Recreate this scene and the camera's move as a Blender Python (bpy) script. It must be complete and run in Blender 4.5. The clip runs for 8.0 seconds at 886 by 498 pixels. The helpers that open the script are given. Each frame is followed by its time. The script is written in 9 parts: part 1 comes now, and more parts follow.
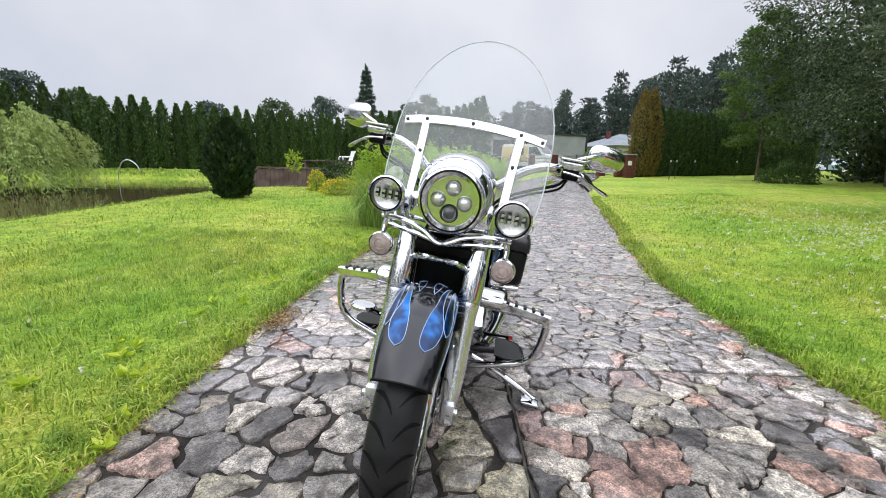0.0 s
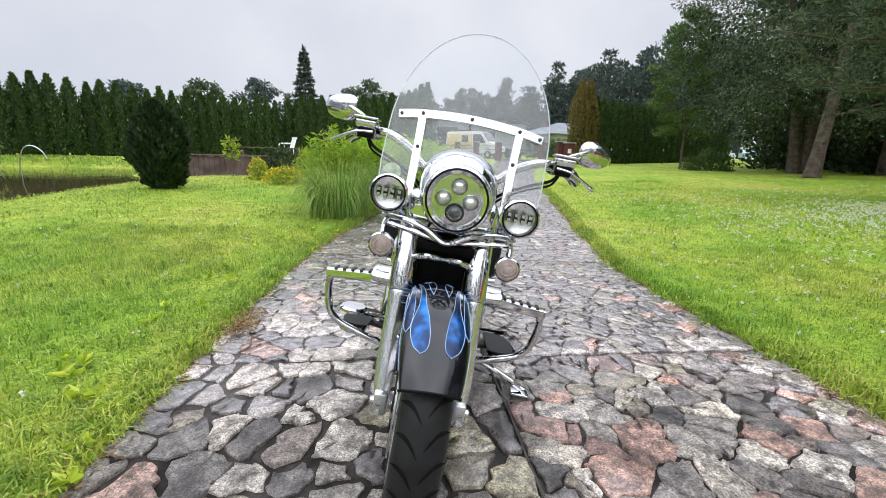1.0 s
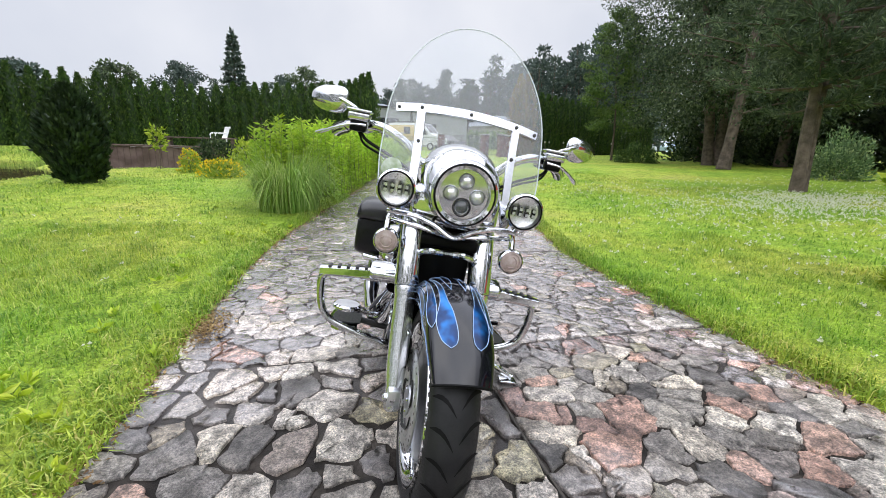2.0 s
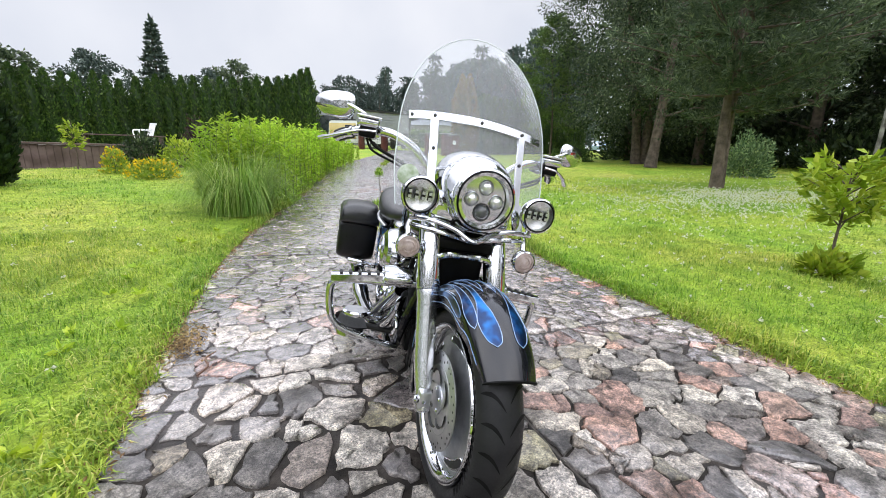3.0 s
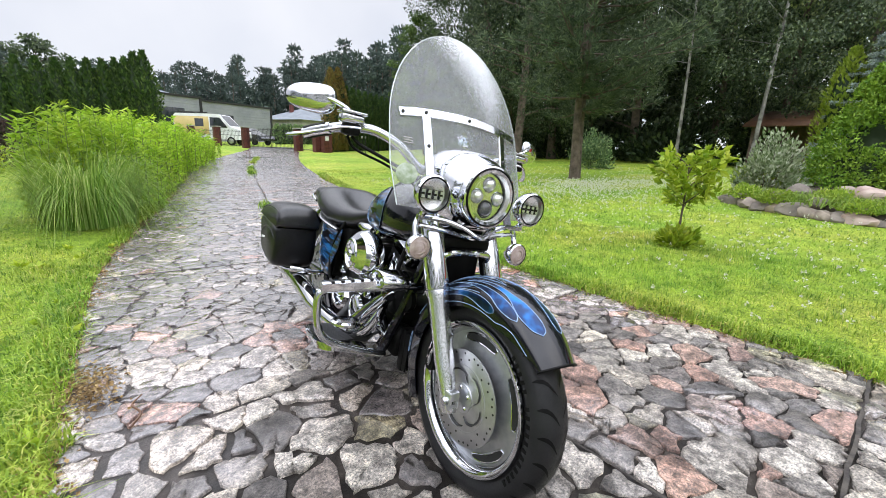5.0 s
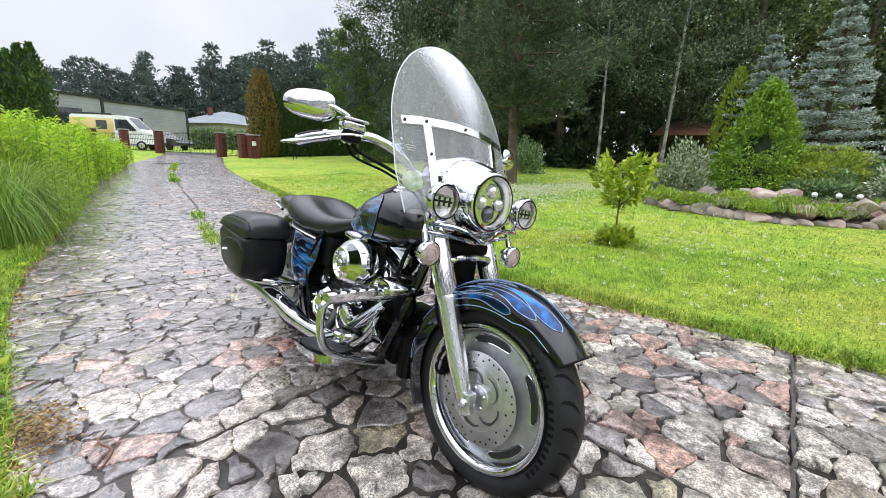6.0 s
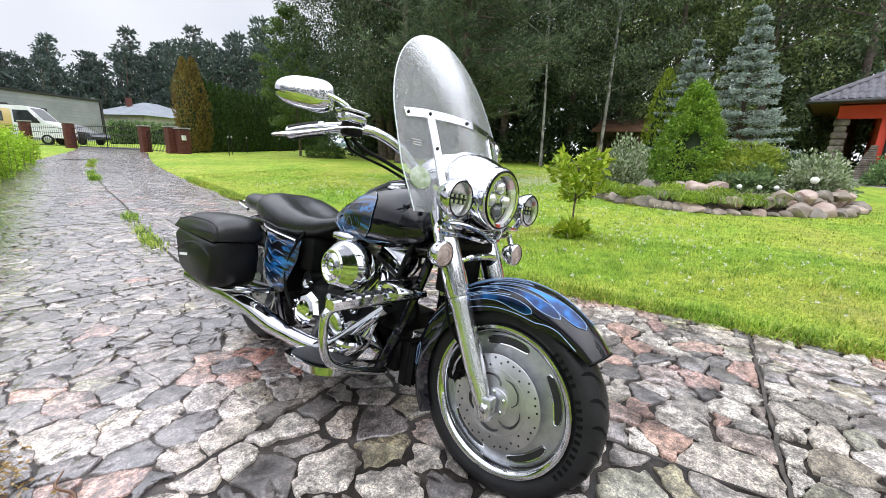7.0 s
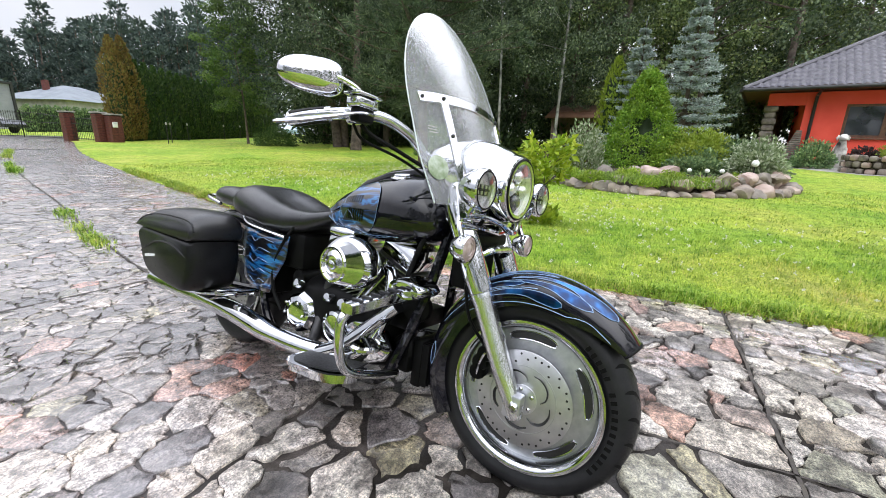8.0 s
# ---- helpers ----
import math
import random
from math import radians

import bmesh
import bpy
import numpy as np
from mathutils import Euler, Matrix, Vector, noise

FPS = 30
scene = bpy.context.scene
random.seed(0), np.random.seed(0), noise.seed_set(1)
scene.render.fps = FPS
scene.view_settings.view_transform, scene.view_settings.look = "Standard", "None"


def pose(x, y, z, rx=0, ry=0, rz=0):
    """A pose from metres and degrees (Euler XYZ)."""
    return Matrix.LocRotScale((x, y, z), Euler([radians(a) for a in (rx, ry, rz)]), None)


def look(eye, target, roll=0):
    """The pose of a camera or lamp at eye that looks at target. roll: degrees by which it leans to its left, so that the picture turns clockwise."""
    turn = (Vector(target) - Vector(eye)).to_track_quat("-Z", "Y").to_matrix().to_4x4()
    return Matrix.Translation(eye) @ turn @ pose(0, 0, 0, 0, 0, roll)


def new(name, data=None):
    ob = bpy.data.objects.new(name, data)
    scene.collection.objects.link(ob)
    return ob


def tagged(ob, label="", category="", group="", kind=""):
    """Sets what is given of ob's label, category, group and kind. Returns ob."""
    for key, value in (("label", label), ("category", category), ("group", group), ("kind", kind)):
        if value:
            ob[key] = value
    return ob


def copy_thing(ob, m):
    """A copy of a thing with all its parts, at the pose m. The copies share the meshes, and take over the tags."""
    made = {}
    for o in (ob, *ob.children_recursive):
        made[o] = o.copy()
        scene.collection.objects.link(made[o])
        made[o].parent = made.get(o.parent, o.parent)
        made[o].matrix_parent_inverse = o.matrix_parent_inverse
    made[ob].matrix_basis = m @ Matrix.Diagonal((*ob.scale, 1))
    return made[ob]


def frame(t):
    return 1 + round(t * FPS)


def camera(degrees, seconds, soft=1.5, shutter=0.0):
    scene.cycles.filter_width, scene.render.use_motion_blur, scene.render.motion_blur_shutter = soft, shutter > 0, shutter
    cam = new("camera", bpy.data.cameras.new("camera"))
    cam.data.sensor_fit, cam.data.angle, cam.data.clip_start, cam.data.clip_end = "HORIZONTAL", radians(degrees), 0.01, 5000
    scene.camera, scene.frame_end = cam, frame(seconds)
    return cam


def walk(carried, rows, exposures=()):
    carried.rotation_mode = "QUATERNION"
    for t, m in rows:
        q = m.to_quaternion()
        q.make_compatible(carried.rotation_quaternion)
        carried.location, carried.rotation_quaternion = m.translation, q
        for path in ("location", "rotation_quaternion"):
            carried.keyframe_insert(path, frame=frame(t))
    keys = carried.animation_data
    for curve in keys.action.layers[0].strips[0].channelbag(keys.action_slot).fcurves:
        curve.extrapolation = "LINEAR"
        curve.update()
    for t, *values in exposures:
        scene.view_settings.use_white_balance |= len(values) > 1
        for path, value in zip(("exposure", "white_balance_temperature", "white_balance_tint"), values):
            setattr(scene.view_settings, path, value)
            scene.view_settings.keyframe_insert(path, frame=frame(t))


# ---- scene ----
cam = camera(94.5, 8.0, 0.9)
METRES, EYE, TILT, LEAN, TURN = 1.75, 1.028, 0.0, 0.0, 0.0
ROWS = [
    (0.0, 0.0, 0.0, 0.0, 0.23, -11.56, -1.12),
    (0.5, -0.051, 0.0185, 0.0057, -3.42, -12.33, -1.2),
    (1.0, -0.1062, 0.0274, 0.0165, -7.53, -13.16, -1.32),
    (1.5, -0.1518, 0.0363, 0.0153, -11.54, -13.79, -1.46),
    (3.0, -0.3608, 0.0719, 0.0312, -23.67, -14.02, -1.89),
    (3.5, -0.4005, 0.0925, 0.0263, -27.45, -14.1, -1.73),
    (4.0, -0.4561, 0.1259, 0.0284, -31.55, -14.32, -1.62),
    (4.5, -0.507, 0.1721, 0.0323, -36.1, -14.33, -1.7),
    (5.0, -0.5617, 0.2081, 0.0273, -41.43, -13.99, -1.72),
    (6.5, -0.6966, 0.3511, 0.027, -54.71, -12.81, -1.9),
    (7.0, -0.704, 0.4143, 0.0224, -58.4, -13.3, -1.87),
    (7.5, -0.7078, 0.4813, 0.0169, -61.55, -14.18, -1.71),
    (8.0, -0.718, 0.5323, 0.0213, -64.7, -14.88, -1.55),
]
walk(cam, [(t, pose(0, 0, EYE, TILT, LEAN, TURN) @ pose(METRES * x, METRES * y, METRES * z, 90 + pitch, roll, yaw)) for t, x, y, z, yaw, pitch, roll in ROWS],
     [(0.0, -0.12), (1.5, -0.09), (3.0, 0.0), (5.0, 0.06), (8.0, 0.10)])

# ---- sky and light: an even, wet, overcast day ----
world = bpy.data.worlds.new("overcast")
scene.world = world
world.use_nodes = True
wn, wl = world.node_tree.nodes, world.node_tree.links
wn.clear()
w_out = wn.new("ShaderNodeOutputWorld")
w_bg = wn.new("ShaderNodeBackground")
w_sky = wn.new("ShaderNodeTexSky")
w_sky.sky_type, w_sky.sun_disc = "NISHITA", False
w_sky.sun_elevation, w_sky.sun_rotation = radians(52), radians(200)
w_skyb = wn.new("ShaderNodeMix")
w_skyb.data_type, w_skyb.blend_type = "RGBA", "MULTIPLY"
w_skyb.inputs[0].default_value = 1.0
w_skyb.inputs[7].default_value = (0.1, 0.1, 0.1, 1)
w_tc = wn.new("ShaderNodeTexCoord")
w_sep = wn.new("ShaderNodeSeparateXYZ")
w_cloud = wn.new("ShaderNodeTexNoise")
w_cloud.inputs["Scale"].default_value, w_cloud.inputs["Detail"].default_value = 1.6, 5
w_ramp = wn.new("ShaderNodeValToRGB")
w_ramp.color_ramp.elements[0].position, w_ramp.color_ramp.elements[0].color = 0.36, (0.64, 0.68, 0.79, 1)
w_ramp.color_ramp.elements[1].position, w_ramp.color_ramp.elements[1].color = 0.64, (0.87, 0.885, 0.95, 1)
w_rise = wn.new("ShaderNodeMapRange")
w_rise.inputs[1].default_value, w_rise.inputs[2].default_value = 0.36, 0.72
w_rise.inputs[3].default_value, w_rise.inputs[4].default_value = 1.06, 4.2
w_up = wn.new("ShaderNodeMix")
w_up.data_type, w_up.blend_type = "RGBA", "MULTIPLY"
w_up.inputs[0].default_value = 1.0
w_mix = wn.new("ShaderNodeMix")
w_mix.data_type = "RGBA"
w_mix.inputs[0].default_value = 0.93
wl.new(w_tc.outputs["Generated"], w_cloud.inputs["Vector"])
wl.new(w_tc.outputs["Generated"], w_sep.inputs[0])
wl.new(w_cloud.outputs["Fac"], w_ramp.inputs[0])
wl.new(w_sep.outputs["Z"], w_rise.inputs[0])
wl.new(w_ramp.outputs[0], w_up.inputs[6])
wl.new(w_rise.outputs[0], w_up.inputs[7])
wl.new(w_sky.outputs[0], w_skyb.inputs[6])
wl.new(w_skyb.outputs[2], w_mix.inputs[6])
wl.new(w_up.outputs[2], w_mix.inputs[7])
wl.new(w_mix.outputs[2], w_bg.inputs["Color"])
w_bg.inputs["Strength"].default_value = 1.0
wl.new(w_bg.outputs[0], w_out.inputs[0])

sun = new("sun", bpy.data.lights.new("sun", "SUN"))
sun.data.energy, sun.data.angle, sun.data.color = 1.4, radians(110), (1.0, 0.97, 0.92)
sun.matrix_world = look((-6, -16, 22), (0, 0, 0))

# ---- materials ----


def nodes_of(name):
    m = bpy.data.materials.new(name)
    m.use_nodes = True
    n, l = m.node_tree.nodes, m.node_tree.links
    return m, n, l, n["Principled BSDF"]


def ramp(n, stops):
    r = n.new("ShaderNodeValToRGB")
    e = r.color_ramp.elements
    while len(e) < len(stops):
        e.new(0.5)
    for k, (p, c) in enumerate(stops):
        e[k].position, e[k].color = p, (*c, 1)
    return r


def noise_tex(n, l, scale, detail=4, rough=0.55, coords="Object"):
    tc = n.new("ShaderNodeTexCoord")
    t = n.new("ShaderNodeTexNoise")
    t.inputs["Scale"].default_value, t.inputs["Detail"].default_value, t.inputs["Roughness"].default_value = scale, detail, rough
    l.new(tc.outputs[coords], t.inputs["Vector"])
    return t


def add_bump(n, l, b, sock, strength=0.2, distance=0.005):
    k = n.new("ShaderNodeBump")
    k.inputs["Strength"].default_value, k.inputs["Distance"].default_value = strength, distance
    l.new(sock, k.inputs["Height"])
    l.new(k.outputs[0], b.inputs["Normal"])
    return k


def mat(name, c1, c2=None, scale=8.0, rough=0.5, rough2=None, metal=0.0, bump=0.0, bump_scale=None, coat=0.0, dist=0.004, spec=0.5):
    """A surface with two colours mingled at two scales, roughness that varies, and fine relief."""
    m, n, l, b = nodes_of(name)
    c2 = c2 or tuple(min(1, v * 1.15 + 0.005) for v in c1)
    big = noise_tex(n, l, scale, 5)
    r = ramp(n, [(0.35, c1), (0.65, c2)])
    l.new(big.outputs["Fac"], r.inputs[0])
    l.new(r.outputs[0], b.inputs["Base Color"])
    fine = noise_tex(n, l, bump_scale or scale * 9, 3)
    mr = n.new("ShaderNodeMapRange")
    mr.inputs[1].default_value, mr.inputs[2].default_value = 0.3, 0.7
    mr.inputs[3].default_value, mr.inputs[4].default_value = rough, rough if rough2 is None else rough2
    l.new(fine.outputs["Fac"], mr.inputs[0])
    l.new(mr.outputs[0], b.inputs["Roughness"])
    b.inputs["Metallic"].default_value = metal
    b.inputs["Coat Weight"].default_value = coat
    b.inputs["Coat Roughness"].default_value = 0.03
    b.inputs["Specular IOR Level"].default_value = spec
    if bump:
        add_bump(n, l, b, fine.outputs["Fac"], bump, dist)
    return m


def leaf_mat(name, dark, light, tip=None, rough=0.55, through_light=0.25):
    """Foliage whose leaves differ one by one, with some light coming through."""
    m, n, l, b = nodes_of(name)
    geo = n.new("ShaderNodeNewGeometry")
    r = ramp(n, [(0.0, dark), (0.75, light), (1.0, tip or light)])
    l.new(geo.outputs["Random Per Island"], r.inputs[0])
    info = n.new("ShaderNodeObjectInfo")
    hsv = n.new("ShaderNodeHueSaturation")
    mr = n.new("ShaderNodeMapRange")
    mr.inputs[3].default_value, mr.inputs[4].default_value = 0.8, 1.2
    l.new(info.outputs["Random"], mr.inputs[0])
    l.new(mr.outputs[0], hsv.inputs["Value"])
    patch = noise_tex(n, l, 0.9, 3)
    mp = n.new("ShaderNodeMapRange")
    mp.inputs[1].default_value, mp.inputs[2].default_value, mp.inputs[3].default_value, mp.inputs[4].default_value = 0.3, 0.7, 0.485, 0.515
    l.new(patch.outputs["Fac"], mp.inputs[0])
    l.new(mp.outputs[0], hsv.inputs["Hue"])
    l.new(r.outputs[0], hsv.inputs["Color"])
    l.new(hsv.outputs[0], b.inputs["Base Color"])
    b.inputs["Roughness"].default_value = rough
    b.inputs["Specular IOR Level"].default_value = 0.3
    tr = n.new("ShaderNodeBsdfTranslucent")
    l.new(hsv.outputs[0], tr.inputs["Color"])
    mx = n.new("ShaderNodeMixShader")
    mx.inputs[0].default_value = through_light
    l.new(b.outputs[0], mx.inputs[1])
    l.new(tr.outputs[0], mx.inputs[2])
    l.new(mx.outputs[0], n["Material Output"].inputs["Surface"])
    return m


M_CHROME = mat("chrome", (0.56, 0.57, 0.60), (0.64, 0.65, 0.67), 30, 0.03, 0.08, 1.0)
M_REFLECT = mat("lamp_reflector", (0.86, 0.87, 0.89), (0.92, 0.92, 0.93), 30, 0.26, 0.34, 1.0)
M_POLISH = mat("polished_alloy", (0.70, 0.71, 0.73), (0.76, 0.77, 0.79), 12, 0.24, 0.24, 1.0)
M_SATIN = mat("satin_metal", (0.62, 0.63, 0.66), (0.70, 0.71, 0.74), 60, 0.28, 0.36, 1.0)
M_CAST = mat("cast_aluminium", (0.42, 0.43, 0.45), (0.52, 0.53, 0.54), 40, 0.35, 0.5, 1.0, 0.1)
M_DISC = mat("brake_disc_steel", (0.50, 0.50, 0.52), (0.60, 0.60, 0.61), 25, 0.34, 0.45, 1.0, 0.03, 300)
M_BLACK = mat("black_lacquer", (0.003, 0.003, 0.005), (0.006, 0.006, 0.009), 6, 0.12, 0.2, 0.0, coat=0.9, spec=0.05)
M_CRINKLE = mat("black_powder_coat", (0.003, 0.003, 0.003), (0.006, 0.006, 0.006), 20, 0.35, 0.55, 0.0, 0.15, 400, dist=0.001, spec=0.07)
M_FIN = mat("engine_fins", (0.16, 0.16, 0.165), (0.26, 0.26, 0.26), 20, 0.26, 0.4, 0.95, spec=0.3)
M_RUBBER = mat("tyre_rubber", (0.009, 0.009, 0.010), (0.016, 0.016, 0.017), 14, 0.36, 0.55, 0.0, 0.2, 160, dist=0.002, spec=0.25)
M_LEATHER = mat("black_leather", (0.009, 0.009, 0.010), (0.015, 0.015, 0.017), 10, 0.26, 0.38, 0.0, 0.2, 220, dist=0.001, spec=0.5)
M_BAG = mat("bag_leather", (0.004, 0.004, 0.0045), (0.007, 0.007, 0.008), 7, 0.26, 0.40, 0.0, 0.15, 150, dist=0.001, spec=0.22)
M_HOSE = mat("black_hose", (0.004, 0.004, 0.004), (0.008, 0.008, 0.008), 20, 0.35, 0.5, spec=0.07)
M_STRIPE = mat("light_blue_pinstripe", (0.16, 0.27, 0.48), (0.25, 0.38, 0.6), 20, 0.2, 0.3, coat=1.0)
M_WHITE = mat("white_plastic", (0.72, 0.73, 0.73), (0.8, 0.8, 0.8), 5, 0.35, 0.5)
M_AMBER = mat("pink_lens", (0.34, 0.26, 0.24), (0.46, 0.38, 0.36), 60, 0.06, 0.14)


def flame_mat():
    """Candy blue lacquer, deep at the root of a flame and bright at its belly."""
    m, n, l, b = nodes_of("candy_blue_flame")
    t = noise_tex(n, l, 9, 3)
    r = ramp(n, [(0.38, (0.001, 0.002, 0.008)), (0.52, (0.001, 0.024, 0.095)), (0.66, (0.006, 0.15, 0.46))])
    l.new(t.outputs["Fac"], r.inputs[0])
    l.new(r.outputs[0], b.inputs["Base Color"])
    b.inputs["Roughness"].default_value, b.inputs["Metallic"].default_value, b.inputs["Coat Weight"].default_value = 0.38, 0.9, 0.5
    b.inputs["Coat Roughness"].default_value = 0.03
    return m


M_FLAME = flame_mat()


def flames_mat():
    """Ragged blue flames licking back over black lacquer."""
    m, n, l, b = nodes_of("flame_paint")
    tc = n.new("ShaderNodeTexCoord")
    mp = n.new("ShaderNodeMapping")
    mp.inputs["Scale"].default_value = (10, 4, 22)
    t = n.new("ShaderNodeTexNoise")
    t.inputs["Scale"].default_value, t.inputs["Detail"].default_value, t.inputs["Distortion"].default_value = 1.0, 3, 1.6
    l.new(tc.outputs["Object"], mp.inputs[0])
    l.new(mp.outputs[0], t.inputs["Vector"])
    r = ramp(n, [(0.47, (0.001, 0.001, 0.003)), (0.53, (0.002, 0.035, 0.14)), (0.60, (0.012, 0.15, 0.40)), (0.66, (0.002, 0.02, 0.08))])
    l.new(t.outputs["Fac"], r.inputs[0])
    l.new(r.outputs[0], b.inputs["Base Color"])
    b.inputs["Roughness"].default_value, b.inputs["Coat Weight"].default_value, b.inputs["Coat Roughness"].default_value = 0.3, 1.0, 0.03
    return m


M_FLAMES = flames_mat()


def clear_mat(name, tint, haze, gloss=(0.03, 0.7), rough=0.0):
    """A thin clear sheet: what lies behind it shows through, its surface mirrors the sky, and a pale diffuse veil
    stands in for more sky sheen.
    """
    m, n, l, b = nodes_of(name)
    n.remove(b)
    tr = n.new("ShaderNodeBsdfTransparent")
    tr.inputs[0].default_value = (*tint, 1)
    gl = n.new("ShaderNodeBsdfGlossy")
    gl.inputs["Roughness"].default_value = rough
    lw = n.new("ShaderNodeLayerWeight")
    lw.inputs[0].default_value = 0.5
    fr = n.new("ShaderNodeMapRange")
    fr.interpolation_type = "SMOOTHSTEP"
    fr.inputs[1].default_value, fr.inputs[2].default_value = 0.38, 0.70
    fr.inputs[3].default_value, fr.inputs[4].default_value = gloss[0], gloss[1]
    l.new(lw.outputs["Facing"], fr.inputs[0])
    a = n.new("ShaderNodeMixShader")
    l.new(fr.outputs[0], a.inputs[0])
    l.new(tr.outputs[0], a.inputs[1])
    l.new(gl.outputs[0], a.inputs[2])
    # grey-white diffuse share paints the sky's milky reflection
    df = n.new("ShaderNodeBsdfDiffuse")
    df.inputs[0].default_value = (0.55, 0.56, 0.58, 1)
    spots = noise_tex(n, l, 40, 4, 0.7)
    mr = n.new("ShaderNodeMapRange")
    mr.inputs[1].default_value, mr.inputs[2].default_value = 0.3, 0.75
    mr.inputs[3].default_value, mr.inputs[4].default_value = haze * 0.97, haze * 1.04
    l.new(spots.outputs["Fac"], mr.inputs[0])
    o = n.new("ShaderNodeMixShader")
    l.new(mr.outputs[0], o.inputs[0])
    l.new(a.outputs[0], o.inputs[1])
    l.new(df.outputs[0], o.inputs[2])
    l.new(o.outputs[0], n["Material Output"].inputs["Surface"])
    return m


M_SHIELD = clear_mat("windshield_acrylic", (0.96, 0.965, 0.97), 0.15, (0.006, 0.60), 0.22)
M_LENS = clear_mat("lamp_lens", (0.97, 0.97, 0.97), 0.03, (0.03, 0.6))
M_PANE = mat("window_glass", (0.02, 0.025, 0.03), (0.035, 0.04, 0.045), 2, 0.03, 0.06, 0.0, spec=1.0)


def stone_mat(name, tones, smoothed=0.15):
    """Split granite, wet: each stone has its own tone, speckle, dark stains and pale lichen."""
    m, n, l, b = nodes_of(name)
    info = n.new("ShaderNodeObjectInfo")
    geo = n.new("ShaderNodeNewGeometry")
    add = n.new("ShaderNodeMath")
    add.operation = "ADD"
    l.new(info.outputs["Random"], add.inputs[0])
    l.new(geo.outputs["Random Per Island"], add.inputs[1])
    fr = n.new("ShaderNodeMath")
    fr.operation = "FRACT"
    l.new(add.outputs[0], fr.inputs[0])
    base = ramp(n, tones)
    l.new(fr.outputs[0], base.inputs[0])

    def layer(prev, scale, detail, rough, stops, amount):
        t = noise_tex(n, l, scale, detail, rough, "Object")
        off = n.new("ShaderNodeVectorMath")
        off.operation = "SCALE"
        l.new(geo.outputs["Position"], off.inputs[0])
        off.inputs["Scale"].default_value = 1.0
        l.new(off.outputs[0], t.inputs["Vector"])
        r = ramp(n, stops)
        l.new(t.outputs["Fac"], r.inputs[0])
        mx = n.new("ShaderNodeMix")
        mx.data_type, mx.blend_type = "RGBA", "MULTIPLY"
        mx.inputs[0].default_value = amount
        l.new(prev, mx.inputs[6])
        l.new(r.outputs[0], mx.inputs[7])
        return mx.outputs[2], t

    c, t1 = layer(base.outputs[0], 120, 4, 0.8, [(0.36, (0.16, 0.16, 0.16)), (0.48, (0.92, 0.92, 0.92)), (0.62, (1.85, 1.82, 1.78))], 0.95)
    c, t2 = layer(c, 17, 8, 0.8, [(0.37, (0.12, 0.115, 0.11)), (0.46, (0.52, 0.50, 0.48)), (0.54, (1.05, 1.04, 1.02)), (0.66, (1.6, 1.55, 1.46))], 0.95)
    c, t3 = layer(c, 4.5, 4, 0.6, [(0.35, (0.34, 0.32, 0.31)), (0.48, (0.92, 0.91, 0.90)), (0.7, (1.22, 1.2, 1.12))], 0.95)
    rel = noise_tex(n, l, 18, 10, 0.78)
    l.new(geo.outputs["Position"], rel.inputs["Vector"])
    soak(n, l, b, c, geo, rel, 0.78, (0.42, 0.22), (0.9, 0.25), 0.034, smoothed)
    b.inputs["Specular IOR Level"].default_value = 0.7
    return m


def soak(n, l, b, colour, geo, rel, dark, rough, relief, depth, smoothed=0.3, film=1.0):
    """Water lies on the drive in patches, more of it behind the motorcycle: darker, smooth and shiny there."""
    w = noise_tex(n, l, 1.1, 5, 0.6)
    l.new(geo.outputs["Position"], w.inputs["Vector"])
    far_ = n.new("ShaderNodeSeparateXYZ")
    l.new(geo.outputs["Position"], far_.inputs[0])
    puddle = n.new("ShaderNodeMapRange")
    puddle.inputs[1].default_value, puddle.inputs[2].default_value, puddle.inputs[3].default_value, puddle.inputs[4].default_value = 1.2, 3.0, -0.01, 0.24
    l.new(far_.outputs["Y"], puddle.inputs[0])
    both = n.new("ShaderNodeMath")
    both.operation = "ADD"
    l.new(w.outputs["Fac"], both.inputs[0])
    l.new(puddle.outputs[0], both.inputs[1])

    def ranged(lo, hi):
        mr = n.new("ShaderNodeMapRange")
        mr.interpolation_type = "SMOOTHSTEP"
        mr.inputs[1].default_value, mr.inputs[2].default_value, mr.inputs[3].default_value, mr.inputs[4].default_value = 0.44, 0.62, lo, hi
        l.new(both.outputs[0], mr.inputs[0])
        return mr.outputs[0]

    mx = n.new("ShaderNodeMix")
    mx.data_type, mx.blend_type = "RGBA", "MULTIPLY"
    mx.inputs[0].default_value = 1.0
    l.new(colour, mx.inputs[6])
    tint = n.new("ShaderNodeMix")
    tint.data_type = "RGBA"
    tint.inputs[6].default_value, tint.inputs[7].default_value = (1, 1, 1, 1), (dark * 1.02, dark * 0.97, dark * 1.0, 1)
    l.new(ranged(0.0, 1.0), tint.inputs[0])
    l.new(tint.outputs[2], mx.inputs[7])
    even = n.new("ShaderNodeMix")
    even.data_type = "RGBA"
    even.inputs[7].default_value = (0.150, 0.136, 0.144, 1)
    l.new(ranged(0.0, smoothed), even.inputs[0])
    l.new(mx.outputs[2], even.inputs[6])
    l.new(even.outputs[2], b.inputs["Base Color"])
    l.new(ranged(rough[0], rough[1]), b.inputs["Roughness"])
    l.new(ranged(0.1 * film, film), b.inputs["Coat Weight"])
    b.inputs["Coat Roughness"].default_value = 0.20
    b.inputs["Coat IOR"].default_value = 1.6
    k = add_bump(n, l, b, rel.outputs["Fac"], relief[0], depth)
    l.new(ranged(relief[0], relief[1]), k.inputs["Strength"])


